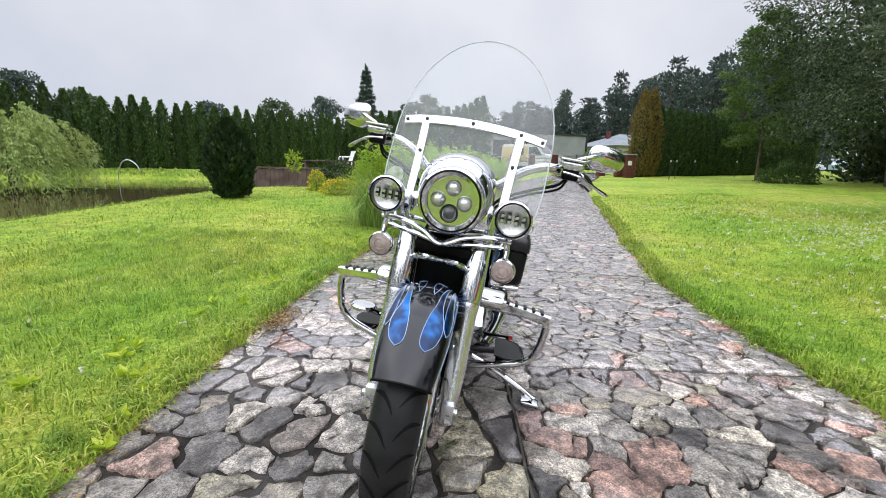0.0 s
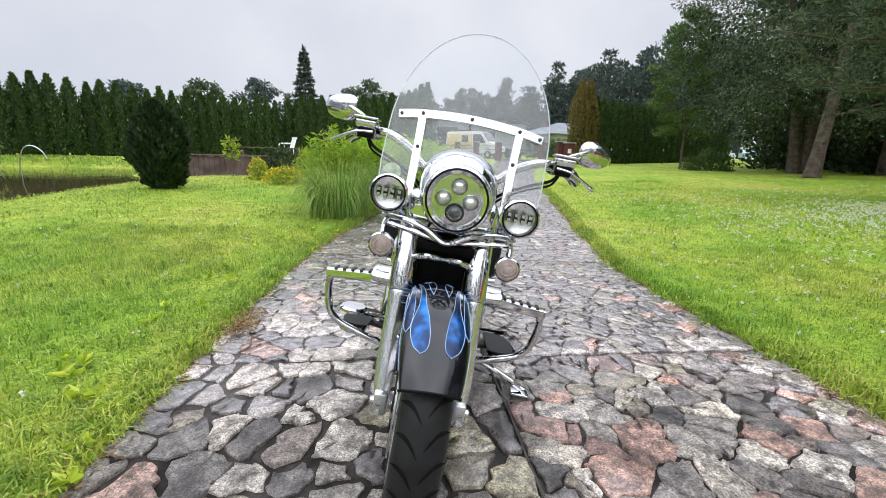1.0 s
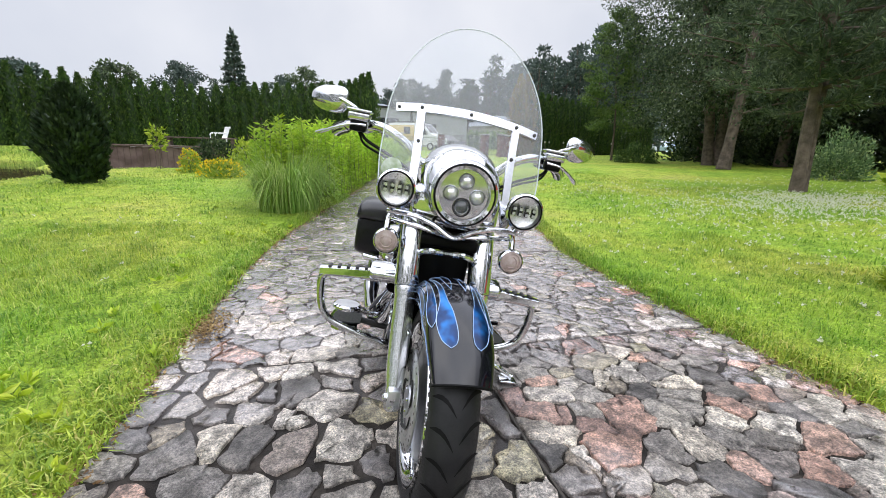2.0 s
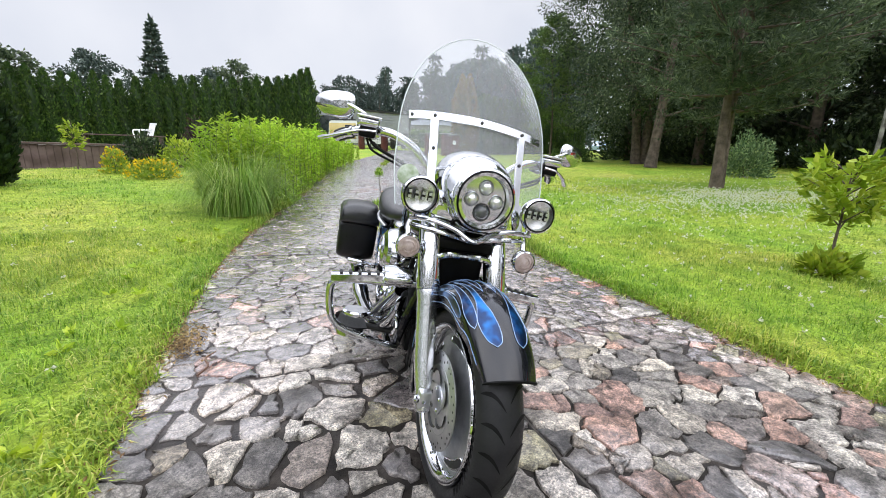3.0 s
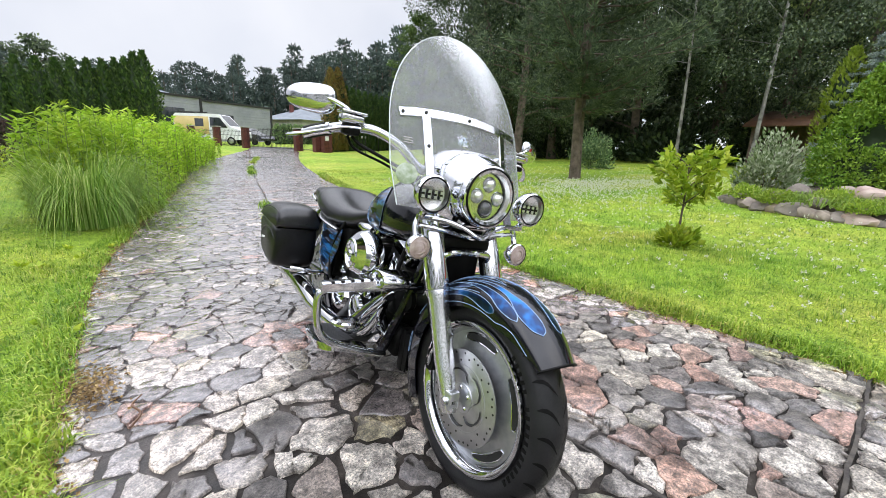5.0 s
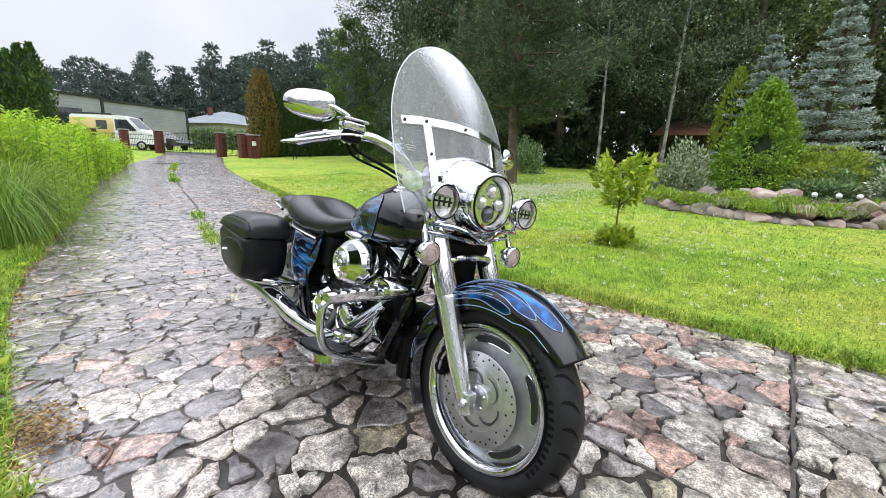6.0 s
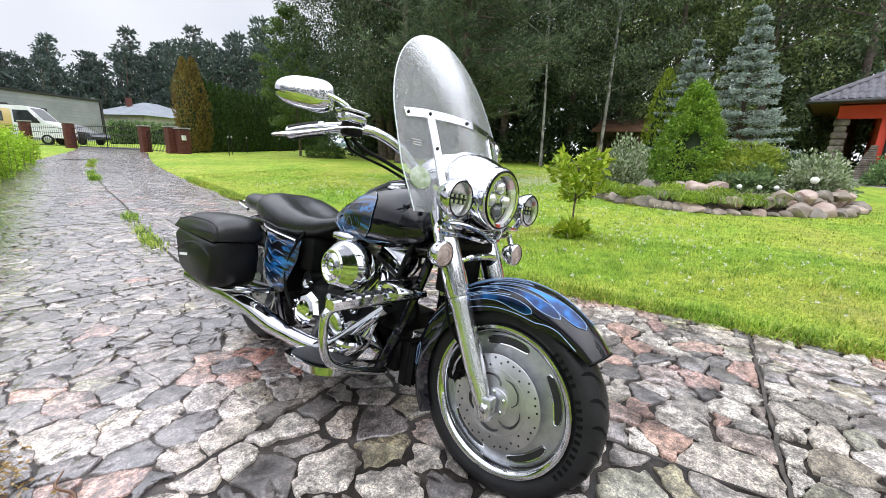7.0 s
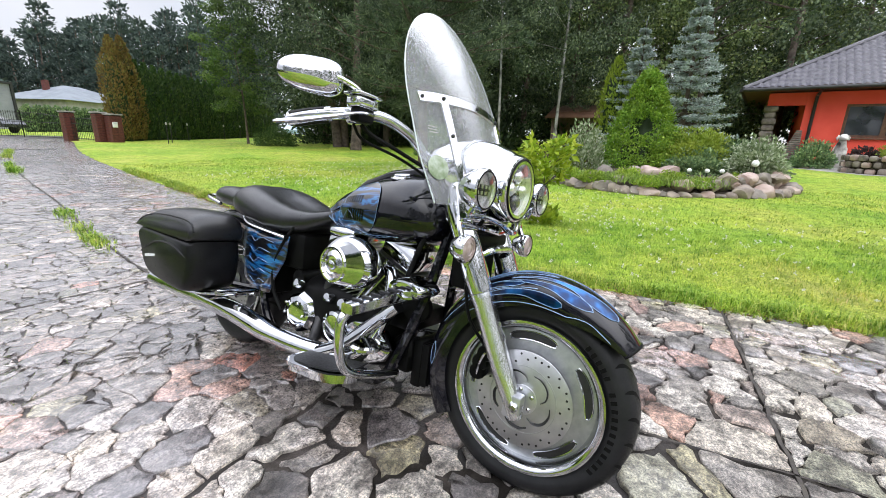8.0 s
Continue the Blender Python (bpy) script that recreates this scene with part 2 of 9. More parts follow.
M_STONE = stone_mat("wet_grey_granite", [(0.0, (0.155, 0.144, 0.143)), (0.16, (0.256, 0.239, 0.227)), (0.32, (0.357, 0.334, 0.304)), (0.46, (0.202, 0.189, 0.186)),
                                         (0.58, (0.407, 0.378, 0.340)), (0.70, (0.294, 0.273, 0.252)), (0.80, (0.323, 0.304, 0.220)), (0.90, (0.353, 0.290, 0.256)), (0.97, (0.172, 0.162, 0.162))], 0.22)
M_REDSTONE = stone_mat("wet_red_granite", [(0.0, (0.52, 0.235, 0.17)), (0.2, (0.43, 0.31, 0.27)), (0.45, (0.56, 0.36, 0.285)), (0.65, (0.34, 0.225, 0.20)), (0.85, (0.50, 0.42, 0.37)), (0.95, (0.33, 0.27, 0.25))], 0.10)
M_PALESTONE = stone_mat("wet_pale_granite", [(0.0, (0.46, 0.43, 0.39)), (0.3, (0.60, 0.57, 0.53)), (0.6, (0.51, 0.47, 0.415)), (0.85, (0.60, 0.55, 0.48))], 0.06)
M_OCHRESTONE = stone_mat("wet_ochre_granite", [(0.0, (0.40, 0.37, 0.24)), (0.5, (0.46, 0.44, 0.31)), (0.9, (0.36, 0.36, 0.28))])
M_DARKSTONE = stone_mat("wet_dark_granite", [(0.0, (0.115, 0.108, 0.105)), (0.4, (0.175, 0.160, 0.150)), (0.7, (0.135, 0.126, 0.124)), (0.95, (0.220, 0.198, 0.180))])


def mortar_mat():
    m, n, l, b = nodes_of("wet_mortar")
    geo = n.new("ShaderNodeNewGeometry")
    t = noise_tex(n, l, 6, 8, 0.7)
    r = ramp(n, [(0.38, (0.008, 0.006, 0.005)), (0.5, (0.022, 0.018, 0.014)), (0.62, (0.060, 0.050, 0.042)), (0.72, (0.13, 0.118, 0.105))])
    l.new(t.outputs["Fac"], r.inputs[0])
    f = noise_tex(n, l, 45, 6, 0.7)
    soak(n, l, b, r.outputs[0], geo, f, 0.9, (0.80, 0.40), (1.0, 0.5), 0.022, 0.06, 0.35)
    b.inputs["Specular IOR Level"].default_value = 0.2
    return m


M_MORTAR = mortar_mat()
M_GROOVE = mat("dirt_filled_joint", (0.018, 0.014, 0.013), (0.063, 0.054, 0.043), 14, 0.7, 0.9, 0.0, 0.5, 90, dist=0.004)


def lawn_mat():
    m, n, l, b = nodes_of("lawn")
    t = noise_tex(n, l, 0.55, 5, 0.6)
    r = ramp(n, [(0.3, (0.21, 0.345, 0.036)), (0.45, (0.285, 0.405, 0.045)), (0.56, (0.37, 0.435, 0.062)), (0.66, (0.415, 0.435, 0.09)), (0.76, (0.46, 0.42, 0.15))])
    l.new(t.outputs["Fac"], r.inputs[0])
    f = noise_tex(n, l, 45, 5, 0.75)
    fr = ramp(n, [(0.34, (0.16, 0.20, 0.12)), (0.52, (0.85, 0.88, 0.8)), (0.70, (1.45, 1.42, 1.25))])
    l.new(f.outputs["Fac"], fr.inputs[0])
    g = noise_tex(n, l, 5.5, 6, 0.7)
    gr = ramp(n, [(0.34, (0.50, 0.60, 0.42)), (0.5, (0.95, 0.98, 0.9)), (0.68, (1.25, 1.18, 1.15))])
    l.new(g.outputs["Fac"], gr.inputs[0])
    prev = r.outputs[0]
    for layer_, amount in ((fr, 0.9), (gr, 0.9)):
        mx = n.new("ShaderNodeMix")
        mx.data_type, mx.blend_type = "RGBA", "MULTIPLY"
        mx.inputs[0].default_value = amount
        l.new(prev, mx.inputs[6])
        l.new(layer_.outputs[0], mx.inputs[7])
        prev = mx.outputs[2]
    l.new(prev, b.inputs["Base Color"])
    b.inputs["Roughness"].default_value = 0.8
    b.inputs["Specular IOR Level"].default_value = 0.2
    add_bump(n, l, b, f.outputs["Fac"], 0.8, 0.04)
    return m


M_LAWN = lawn_mat()


def grass_mat():
    """Lawn grass: blades differ one by one, and the turf is fresher in some patches and drier in others."""
    m, n, l, b = nodes_of("grass_blade")
    geo = n.new("ShaderNodeNewGeometry")
    r = ramp(n, [(0.0, (0.10, 0.20, 0.018)), (0.45, (0.25, 0.37, 0.038)), (0.85, (0.39, 0.50, 0.07)), (1.0, (0.52, 0.50, 0.17))])
    l.new(geo.outputs["Random Per Island"], r.inputs[0])
    prev = r.outputs[0]
    for scale, stops in ((0.55, [(0.34, (0.78, 0.98, 0.7)), (0.5, (1, 1, 1)), (0.62, (1.18, 1.03, 1.1)), (0.74, (1.4, 1.02, 1.7))]), (5.5, [(0.34, (0.55, 0.68, 0.5)), (0.5, (1, 1, 1)), (0.68, (1.2, 1.15, 1.1))])):
        t = noise_tex(n, l, scale, 5, 0.6)
        k = ramp(n, stops)
        l.new(t.outputs["Fac"], k.inputs[0])
        mx = n.new("ShaderNodeMix")
        mx.data_type, mx.blend_type = "RGBA", "MULTIPLY"
        mx.inputs[0].default_value = 1.0
        l.new(prev, mx.inputs[6])
        l.new(k.outputs[0], mx.inputs[7])
        prev = mx.outputs[2]
    l.new(prev, b.inputs["Base Color"])
    b.inputs["Roughness"].default_value, b.inputs["Specular IOR Level"].default_value = 0.5, 0.35
    tr = n.new("ShaderNodeBsdfTranslucent")
    l.new(prev, tr.inputs["Color"])
    mx = n.new("ShaderNodeMixShader")
    mx.inputs[0].default_value = 0.35
    l.new(b.outputs[0], mx.inputs[1])
    l.new(tr.outputs[0], mx.inputs[2])
    l.new(mx.outputs[0], n["Material Output"].inputs["Surface"])
    return m


M_BLADE = grass_mat()
M_REED = leaf_mat("reed_leaf", (0.11, 0.22, 0.03), (0.30, 0.46, 0.07), (0.56, 0.62, 0.24), 0.45, 0.4)
M_GOLDROD = leaf_mat("tall_weed_leaf", (0.20, 0.36, 0.02), (0.37, 0.55, 0.04), (0.46, 0.60, 0.08), 0.5, 0.45)
M_THUJA = leaf_mat("thuja_green", (0.021, 0.049, 0.011), (0.057, 0.107, 0.025), (0.107, 0.156, 0.037), 0.6, 0.2)
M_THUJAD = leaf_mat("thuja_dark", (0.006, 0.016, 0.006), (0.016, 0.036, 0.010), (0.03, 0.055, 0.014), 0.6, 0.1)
M_BROWN = leaf_mat("thuja_browned", (0.10, 0.07, 0.02), (0.23, 0.155, 0.042), (0.19, 0.20, 0.045), 0.65, 0.15)
M_WILLOW = leaf_mat("willow_leaf", (0.24, 0.34, 0.08), (0.44, 0.55, 0.16), (0.56, 0.64, 0.25), 0.5, 0.45)
M_BROAD = leaf_mat("broad_leaf", (0.012, 0.026, 0.010), (0.042, 0.070, 0.027), (0.11, 0.15, 0.055), 0.5, 0.35)
# brighter copy of the wood's leaf: light on some trees put into colour
M_LITLEAF = leaf_mat("lit_wood_leaf", (0.04, 0.07, 0.025), (0.19, 0.25, 0.09), (0.34, 0.40, 0.15), 0.5, 0.45)
M_GREENLEAF = leaf_mat("fresh_green_leaf", (0.043, 0.085, 0.017), (0.102, 0.170, 0.034), (0.170, 0.255, 0.060), 0.5, 0.4)
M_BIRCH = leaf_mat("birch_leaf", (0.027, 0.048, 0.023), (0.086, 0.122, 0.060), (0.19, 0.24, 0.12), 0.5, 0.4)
M_PINE = leaf_mat("pine_needles", (0.030, 0.052, 0.028), (0.085, 0.118, 0.063), (0.165, 0.205, 0.108), 0.6, 0.35)
# blue-grey cast: slight haze of distance put into the needle colour
M_FARHAZED = leaf_mat("far_hazed_needles", (0.035, 0.055, 0.050), (0.075, 0.105, 0.088), (0.115, 0.15, 0.12), 0.8, 0.15)
M_SPRUCE = leaf_mat("blue_spruce_needles", (0.20, 0.27, 0.24), (0.48, 0.56, 0.51), (0.68, 0.74, 0.69), 0.6, 0.35)
M_CONE = leaf_mat("dwarf_spruce_needles", (0.07, 0.155, 0.012), (0.17, 0.30, 0.026), (0.27, 0.40, 0.05), 0.55, 0.2)
M_JUNIPER = leaf_mat("juniper_needles", (0.07, 0.13, 0.055), (0.17, 0.26, 0.11), (0.33, 0.42, 0.18), 0.55, 0.25)
M_COVER = leaf_mat("ground_cover_leaf", (0.15, 0.26, 0.025), (0.30, 0.42, 0.05), (0.42, 0.50, 0.10), 0.5, 0.35)
M_JUNSEDGE = leaf_mat("sedge_leaf", (0.12, 0.20, 0.03), (0.24, 0.36, 0.06), (0.36, 0.42, 0.12), 0.5, 0.35)
M_GOLDJUN = leaf_mat("golden_juniper", (0.15, 0.22, 0.02), (0.27, 0.36, 0.04), (0.35, 0.42, 0.08), 0.55, 0.25)
M_VARIEG = leaf_mat("variegated_leaf", (0.10, 0.16, 0.05), (0.36, 0.42, 0.26), (0.6, 0.62, 0.5), 0.5, 0.25)
M_SAPLING = leaf_mat("sapling_leaf", (0.17, 0.28, 0.018), (0.38, 0.49, 0.04), (0.52, 0.58, 0.08), 0.35, 0.4)
M_YELLOW = leaf_mat("yellow_flower", (0.45, 0.32, 0.01), (0.65, 0.48, 0.02), (0.7, 0.55, 0.03), 0.5, 0.3)
M_CLOVER = leaf_mat("clover_flower", (0.62, 0.63, 0.50), (0.80, 0.80, 0.68), (0.84, 0.84, 0.76), 0.8, 0.3)
M_PURPLE = leaf_mat("purple_leaf", (0.025, 0.014, 0.016), (0.05, 0.03, 0.03), (0.07, 0.05, 0.03), 0.5, 0.2)
M_DRY = leaf_mat("dry_leaves", (0.12, 0.07, 0.03), (0.30, 0.20, 0.08), (0.4, 0.3, 0.14), 0.7, 0.2)
M_BARK = mat("pine_bark", (0.055, 0.040, 0.031), (0.140, 0.107, 0.085), 6, 0.75, 0.9, 0.0, 0.8, 30, dist=0.02)
M_BIRCHBARK = mat("birch_bark", (0.087, 0.081, 0.074), (0.360, 0.353, 0.329), 3, 0.6, 0.75, 0.0, 0.3, 20, dist=0.01)
M_STALK = mat("green_stalk", (0.10, 0.16, 0.03), (0.16, 0.2, 0.05), 9, 0.6)
M_ROCK = mat("field_stone", (0.13, 0.10, 0.08), (0.36, 0.30, 0.24), 3.5, 0.55, 0.8, 0.0, 0.5, 14, dist=0.02)
M_SOIL = mat("soil", (0.035, 0.026, 0.018), (0.07, 0.055, 0.035), 9, 0.85, 0.95, 0.0, 0.6, 60, dist=0.02)
M_REDWALL = mat("red_render", (0.74, 0.075, 0.045), (0.80, 0.095, 0.06), 1.5, 0.75, 0.9, 0.0, 0.1, 120)
M_TILE = mat("anthracite_tile", (0.070, 0.067, 0.080), (0.112, 0.106, 0.126), 5, 0.34, 0.46, spec=0.5)
M_BROWNWOOD = mat("brown_frame", (0.08, 0.035, 0.018), (0.14, 0.07, 0.035), 10, 0.45, 0.6, 0.0, 0.1)
M_BRICK = mat("dark_brick", (0.07, 0.018, 0.014), (0.13, 0.035, 0.025), 12, 0.5, 0.7, 0.0, 0.3, 60)
M_IRON = mat("black_iron", (0.008, 0.008, 0.008), (0.015, 0.015, 0.015), 20, 0.4, 0.55)
M_CLAD = mat("grey_cladding", (0.20, 0.21, 0.23), (0.26, 0.27, 0.29), 0.8, 0.45, 0.6, 0.0)
M_SHEET = mat("pale_sheet_roof", (0.17, 0.19, 0.21), (0.22, 0.24, 0.26), 1.0, 0.8, 0.9, spec=0.1)
M_VANW = mat("van_white", (0.66, 0.68, 0.70), (0.74, 0.75, 0.76), 2, 0.2, 0.3, coat=0.6)
M_VANY = mat("van_yellow", (0.52, 0.40, 0.16), (0.58, 0.45, 0.2), 2, 0.25, 0.35, coat=0.5)
M_WOOD = mat("weathered_wood", (0.07, 0.045, 0.035), (0.14, 0.10, 0.085), 3, 0.7, 0.85, 0.0, 0.3, 30)
M_RUST = mat("rusty_sheet", (0.060, 0.025, 0.010), (0.110, 0.050, 0.020), 2, 0.6, 0.8)
M_CONCRETE = mat("pale_paving", (0.26, 0.25, 0.23), (0.36, 0.35, 0.32), 2, 0.4, 0.65, 0.0, 0.2)
M_GLOBE = mat("white_globe", (0.75, 0.75, 0.72), (0.82, 0.82, 0.8), 6, 0.25, 0.35)


def water_mat():
    m, n, l, b = nodes_of("pond_water")
    b.inputs["Base Color"].default_value = (0.055, 0.038, 0.020, 1)
    b.inputs["Roughness"].default_value = 0.04
    t = noise_tex(n, l, 2.2, 3)
    add_bump(n, l, b, t.outputs["Fac"], 0.12, 0.03)
    return m


M_WATER = water_mat()

# ---- tools ----
rng = np.random.default_rng(7)


def finish(bm, sharp=0.6):
    for f in bm.faces:
        f.smooth = True
    for e in bm.edges:
        if len(e.link_faces) == 2 and e.calc_face_angle(0) > sharp:
            e.smooth = False


def part(name, bm, material, parent=None, label="", m=None, sharp=0.6):
    """Link a bmesh as one mesh object, under parent if given; m is baked into the mesh."""
    if m is not None:
        bm.transform(m)
    bmesh.ops.recalc_face_normals(bm, faces=bm.faces)
    finish(bm, sharp)
    me = bpy.data.meshes.new(name)
    bm.to_mesh(me)
    bm.free()
    me.materials.append(material)
    ob = new(name, me)
    ob.parent = parent
    if parent is not None and parent.type == "EMPTY":
        ob.matrix_parent_inverse = parent.matrix_basis.inverted()
    if label:
        tagged(ob, label)
    return ob


def pieces(name, bm, material, parent, label="", m=None):
    """Each separate piece of a bmesh as a part of its own."""
    bm.verts.ensure_lookup_table()
    left, first = set(bm.verts), None
    bm.verts.index_update()
    while left:
        v = next(iter(left))
        isl, todo = {v}, [v]
        while todo:
            for e in todo.pop().link_edges:
                for w in e.verts:
                    if w not in isl:
                        isl.add(w)
                        todo.append(w)
        left -= isl
        one, key = bmesh.new(), {}
        for w in sorted(isl, key=lambda q: q.index):
            key[w] = one.verts.new(w.co)
        for f in bm.faces:
            if f.verts[0] in isl:
                one.faces.new([key[w] for w in f.verts])
        part(name, one, material, parent, label, m)
    bm.free()


def holder(name, at=(0, 0, 0)):
    ob = new(name)
    ob.location = at
    ob.empty_display_size = 0.1
    return ob


def box_bm(x0, x1, y0, y1, z0, z1, bevel=0.0, segs=2, bm=None):
    bm = bm or bmesh.new()
    r = bmesh.ops.create_cube(bm, size=1)
    vs = r["verts"]
    for v in vs:
        v.co = Vector((x0 if v.co.x < 0 else x1, y0 if v.co.y < 0 else y1, z0 if v.co.z < 0 else z1))
    if bevel:
        es = {e for v in vs for e in v.link_edges}
        bmesh.ops.bevel(bm, geom=list(es), offset=bevel, segments=segs, affect="EDGES", profile=0.5)
    return bm


def frames_along(pts):
    pts = [Vector(p) for p in pts]
    out, up = [], None
    for i, p in enumerate(pts):
        d = (pts[min(i + 1, len(pts) - 1)] - pts[max(i - 1, 0)]).normalized()
        if up is None:
            up = Vector((0, 0, 1)) if abs(d.z) < 0.9 else Vector((1, 0, 0))
        s = d.cross(up).normalized()
        up = s.cross(d).normalized()
        out.append((p, s, up, d))
    return out


def smooth_path(pts, n=6):
    """A rounded line through the points."""
    P = [Vector(p) for p in pts]
    Q = [P[0] * 2 - P[1]] + P + [P[-1] * 2 - P[-2]]
    out = []
    for i in range(1, len(Q) - 2):
        a, b, c, d = Q[i - 1:i + 3]
        for k in range(n):
            t = k / n
            out.append(0.5 * ((2 * b) + (c - a) * t + (2 * a - 5 * b + 4 * c - d) * t * t + (3 * b - a - 3 * c + d) * t ** 3))
    out.append(P[-1])
    return out


def tube_bm(pts, radius, segs=10, bm=None, flat=1.0, caps=True):
    """A tube along pts; radius is one number or one for each point."""
    bm = bm or bmesh.new()
    fr = frames_along(pts)
    rad = radius if isinstance(radius, (list, tuple)) else [radius] * len(fr)
    rings = []
    for (p, s, u, d), r in zip(fr, rad):
        rings.append([bm.verts.new(p + s * (r * math.cos(2 * math.pi * k / segs)) + u * (r * flat * math.sin(2 * math.pi * k / segs))) for k in range(segs)])
    for a, b in zip(rings, rings[1:]):
        for k in range(segs):
            bm.faces.new((a[k], a[(k + 1) % segs], b[(k + 1) % segs], b[k]))
    if caps:
        bm.faces.new(rings[0])
        bm.faces.new(rings[-1])
    return bm


def lathe_bm(profile, origin=(0, 0, 0), axis=(0, 0, 1), segs=28, bm=None):
    """Turn a profile of (radius, height along the axis) round the axis."""
    bm = bm or bmesh.new()
    a = Vector(axis).normalized()
    s = a.orthogonal().normalized()
    u = a.cross(s)
    rings = []
    for r, h in profile:
        c = Vector(origin) + a * h
        if r < 1e-5:
            rings.append([bm.verts.new(c)])
        else:
            rings.append([bm.verts.new(c + s * (r * math.cos(2 * math.pi * k / segs)) + u * (r * math.sin(2 * math.pi * k / segs))) for k in range(segs)])
    for p, q in zip(rings, rings[1:]):
        for k in range(segs):
            j = (k + 1) % segs
            f = [p[k % len(p)], p[j % len(p)], q[j % len(q)], q[k % len(q)]]
            f = list(dict.fromkeys(f))
            if len(f) > 2:
                bm.faces.new(f)
    return bm


def loft_bm(sections, closed=True, caps=True, bm=None):
    """Skin a list of sections, each a list of points of one length."""
    bm = bm or bmesh.new()
    rings = [[bm.verts.new(p) for p in s] for s in sections]
    n = len(rings[0])
    for a, b in zip(rings, rings[1:]):
        for k in range(n if closed else n - 1):
            bm.faces.new((a[k], a[(k + 1) % n], b[(k + 1) % n], b[k]))
    if caps and closed:
        bm.faces.new(rings[0])
        bm.faces.new(rings[-1])
    return bm


def plate_bm(outline, thick, at, u, v, bm=None, bevel=0.0):
    """A flat plate: outline in (u, v) axes round the point at, thickened along u x v."""
    bm = bm or bmesh.new()
    u, v = Vector(u).normalized(), Vector(v).normalized()
    w = u.cross(v)
    lo = [bm.verts.new(Vector(at) + u * a + v * b) for a, b in outline]
    hi = [bm.verts.new(Vector(at) + u * a + v * b + w * thick) for a, b in outline]
    n = len(lo)
    f1 = bm.faces.new(hi)
    bm.faces.new(lo[::-1])
    for k in range(n):
        bm.faces.new((lo[k], lo[(k + 1) % n], hi[(k + 1) % n], hi[k]))
    if bevel:
        bmesh.ops.bevel(bm, geom=list(f1.edges), offset=bevel, segments=2, affect="EDGES", profile=0.5)
    return bm


def rings_xyz(x, y0, z0, ry, rz, n=20, power=2.6):
    """A rounded-square section in the plane x."""
    out = []
    for k in range(n):
        a = 2 * math.pi * k / n
        c, s = math.cos(a), math.sin(a)
        out.append(Vector((x, y0 + ry * math.copysign(abs(c) ** (2 / power), c), z0 + rz * math.copysign(abs(s) ** (2 / power), s))))
    return out


def np_mesh(name, verts, faces, material, smooth=False):
    """A mesh from numpy arrays; faces all have one number of corners."""
    me = bpy.data.meshes.new(name)
    nf, k = faces.shape
    me.vertices.add(len(verts))
    me.vertices.foreach_set("co", np.ascontiguousarray(verts, dtype=np.float32).ravel())
    me.loops.add(nf * k)
    me.loops.foreach_set("vertex_index", np.ascontiguousarray(faces, dtype=np.int32).ravel())
    me.polygons.add(nf)
    me.polygons.foreach_set("loop_start", np.arange(0, nf * k, k, dtype=np.int32))
    me.polygons.foreach_set("loop_total", np.full(nf, k, dtype=np.int32))
    me.polygons.foreach_set("use_smooth", np.full(nf, smooth, dtype=bool))
    me.materials.append(material)
    me.update(calc_edges=True)
    return me


def unit(a):
    return a / np.maximum(np.linalg.norm(a, axis=1, keepdims=True), 1e-9)


def leaves(name, at, along, length, width, material, droop=0.0, face=None):
    """Many leaves in one mesh: each a small folded diamond at a point, pointing along its way, its blade turned to face if given."""
    n = len(at)
    along = unit(along + np.array([0, 0, -droop]))
    side = unit(np.cross(along, rng.normal(size=(n, 3)) if face is None else face + rng.normal(size=(n, 3)) * 0.3))
    nor = np.cross(along, side)
    L = (length * rng.uniform(0.7, 1.3, n))[:, None]
    W = (width * rng.uniform(0.7, 1.3, n))[:, None]
    v = np.stack([at, at + along * L * 0.45 + side * W + nor * W * 0.3, at + along * L, at + along * L * 0.45 - side * W + nor * W * 0.3], 1).reshape(-1, 3)
    return np_mesh(name, v, np.arange(4 * n).reshape(-1, 4), material)


def blades(name, at, height, width, material, lean=0.35):
    """Grass or reed blades: tapered, bent strips of two pieces."""
    n = len(at)
    h = (height * rng.uniform(0.5, 1.3, n))[:, None]
    a = rng.uniform(0, 2 * np.pi, n)
    d = np.stack([np.cos(a), np.sin(a), np.zeros(n)], 1)
    s = np.stack([-np.sin(a), np.cos(a), np.zeros(n)], 1) * (width * rng.uniform(0.7, 1.3, n))[:, None]
    up = np.array([0, 0, 1.0])
    b = (lean * rng.uniform(0.2, 1.6, n))[:, None]
    mid = at + up * h * 0.6 + d * h * b * 0.3
    tip = at + up * h * (1 - 0.35 * np.minimum(b, 1.2)) + d * h * b
    v = np.stack([at - s, at + s, mid + s * 0.8, mid - s * 0.8, tip], 1).reshape(-1, 3)
    k = 5 * np.arange(n)[:, None]
    f = np.concatenate([k + np.array([[0, 1, 2]]), k + np.array([[0, 2, 3]]), k + np.array([[3, 2, 4]])], 0)
    return np_mesh(name, v, f, material)


def stuff(name, me, label, category, kind="stuff", group=""):
    return tagged(new(name, me), label, category, group, kind)

# ---- the lie of the land ----


def ground_z(x, y):
    r = np.hypot(x, y - 1.5)
    bank = 0.018 * np.clip(x - 5.0, 0, 7) * np.clip((20 - y) / 8, 0, 1)
    return 0.03 * np.clip(r - 3.0, 0, 9) + 0.016 * np.clip(r - 12, 0, 60) + bank


def gz(x, y):
    return float(ground_z(x, y))


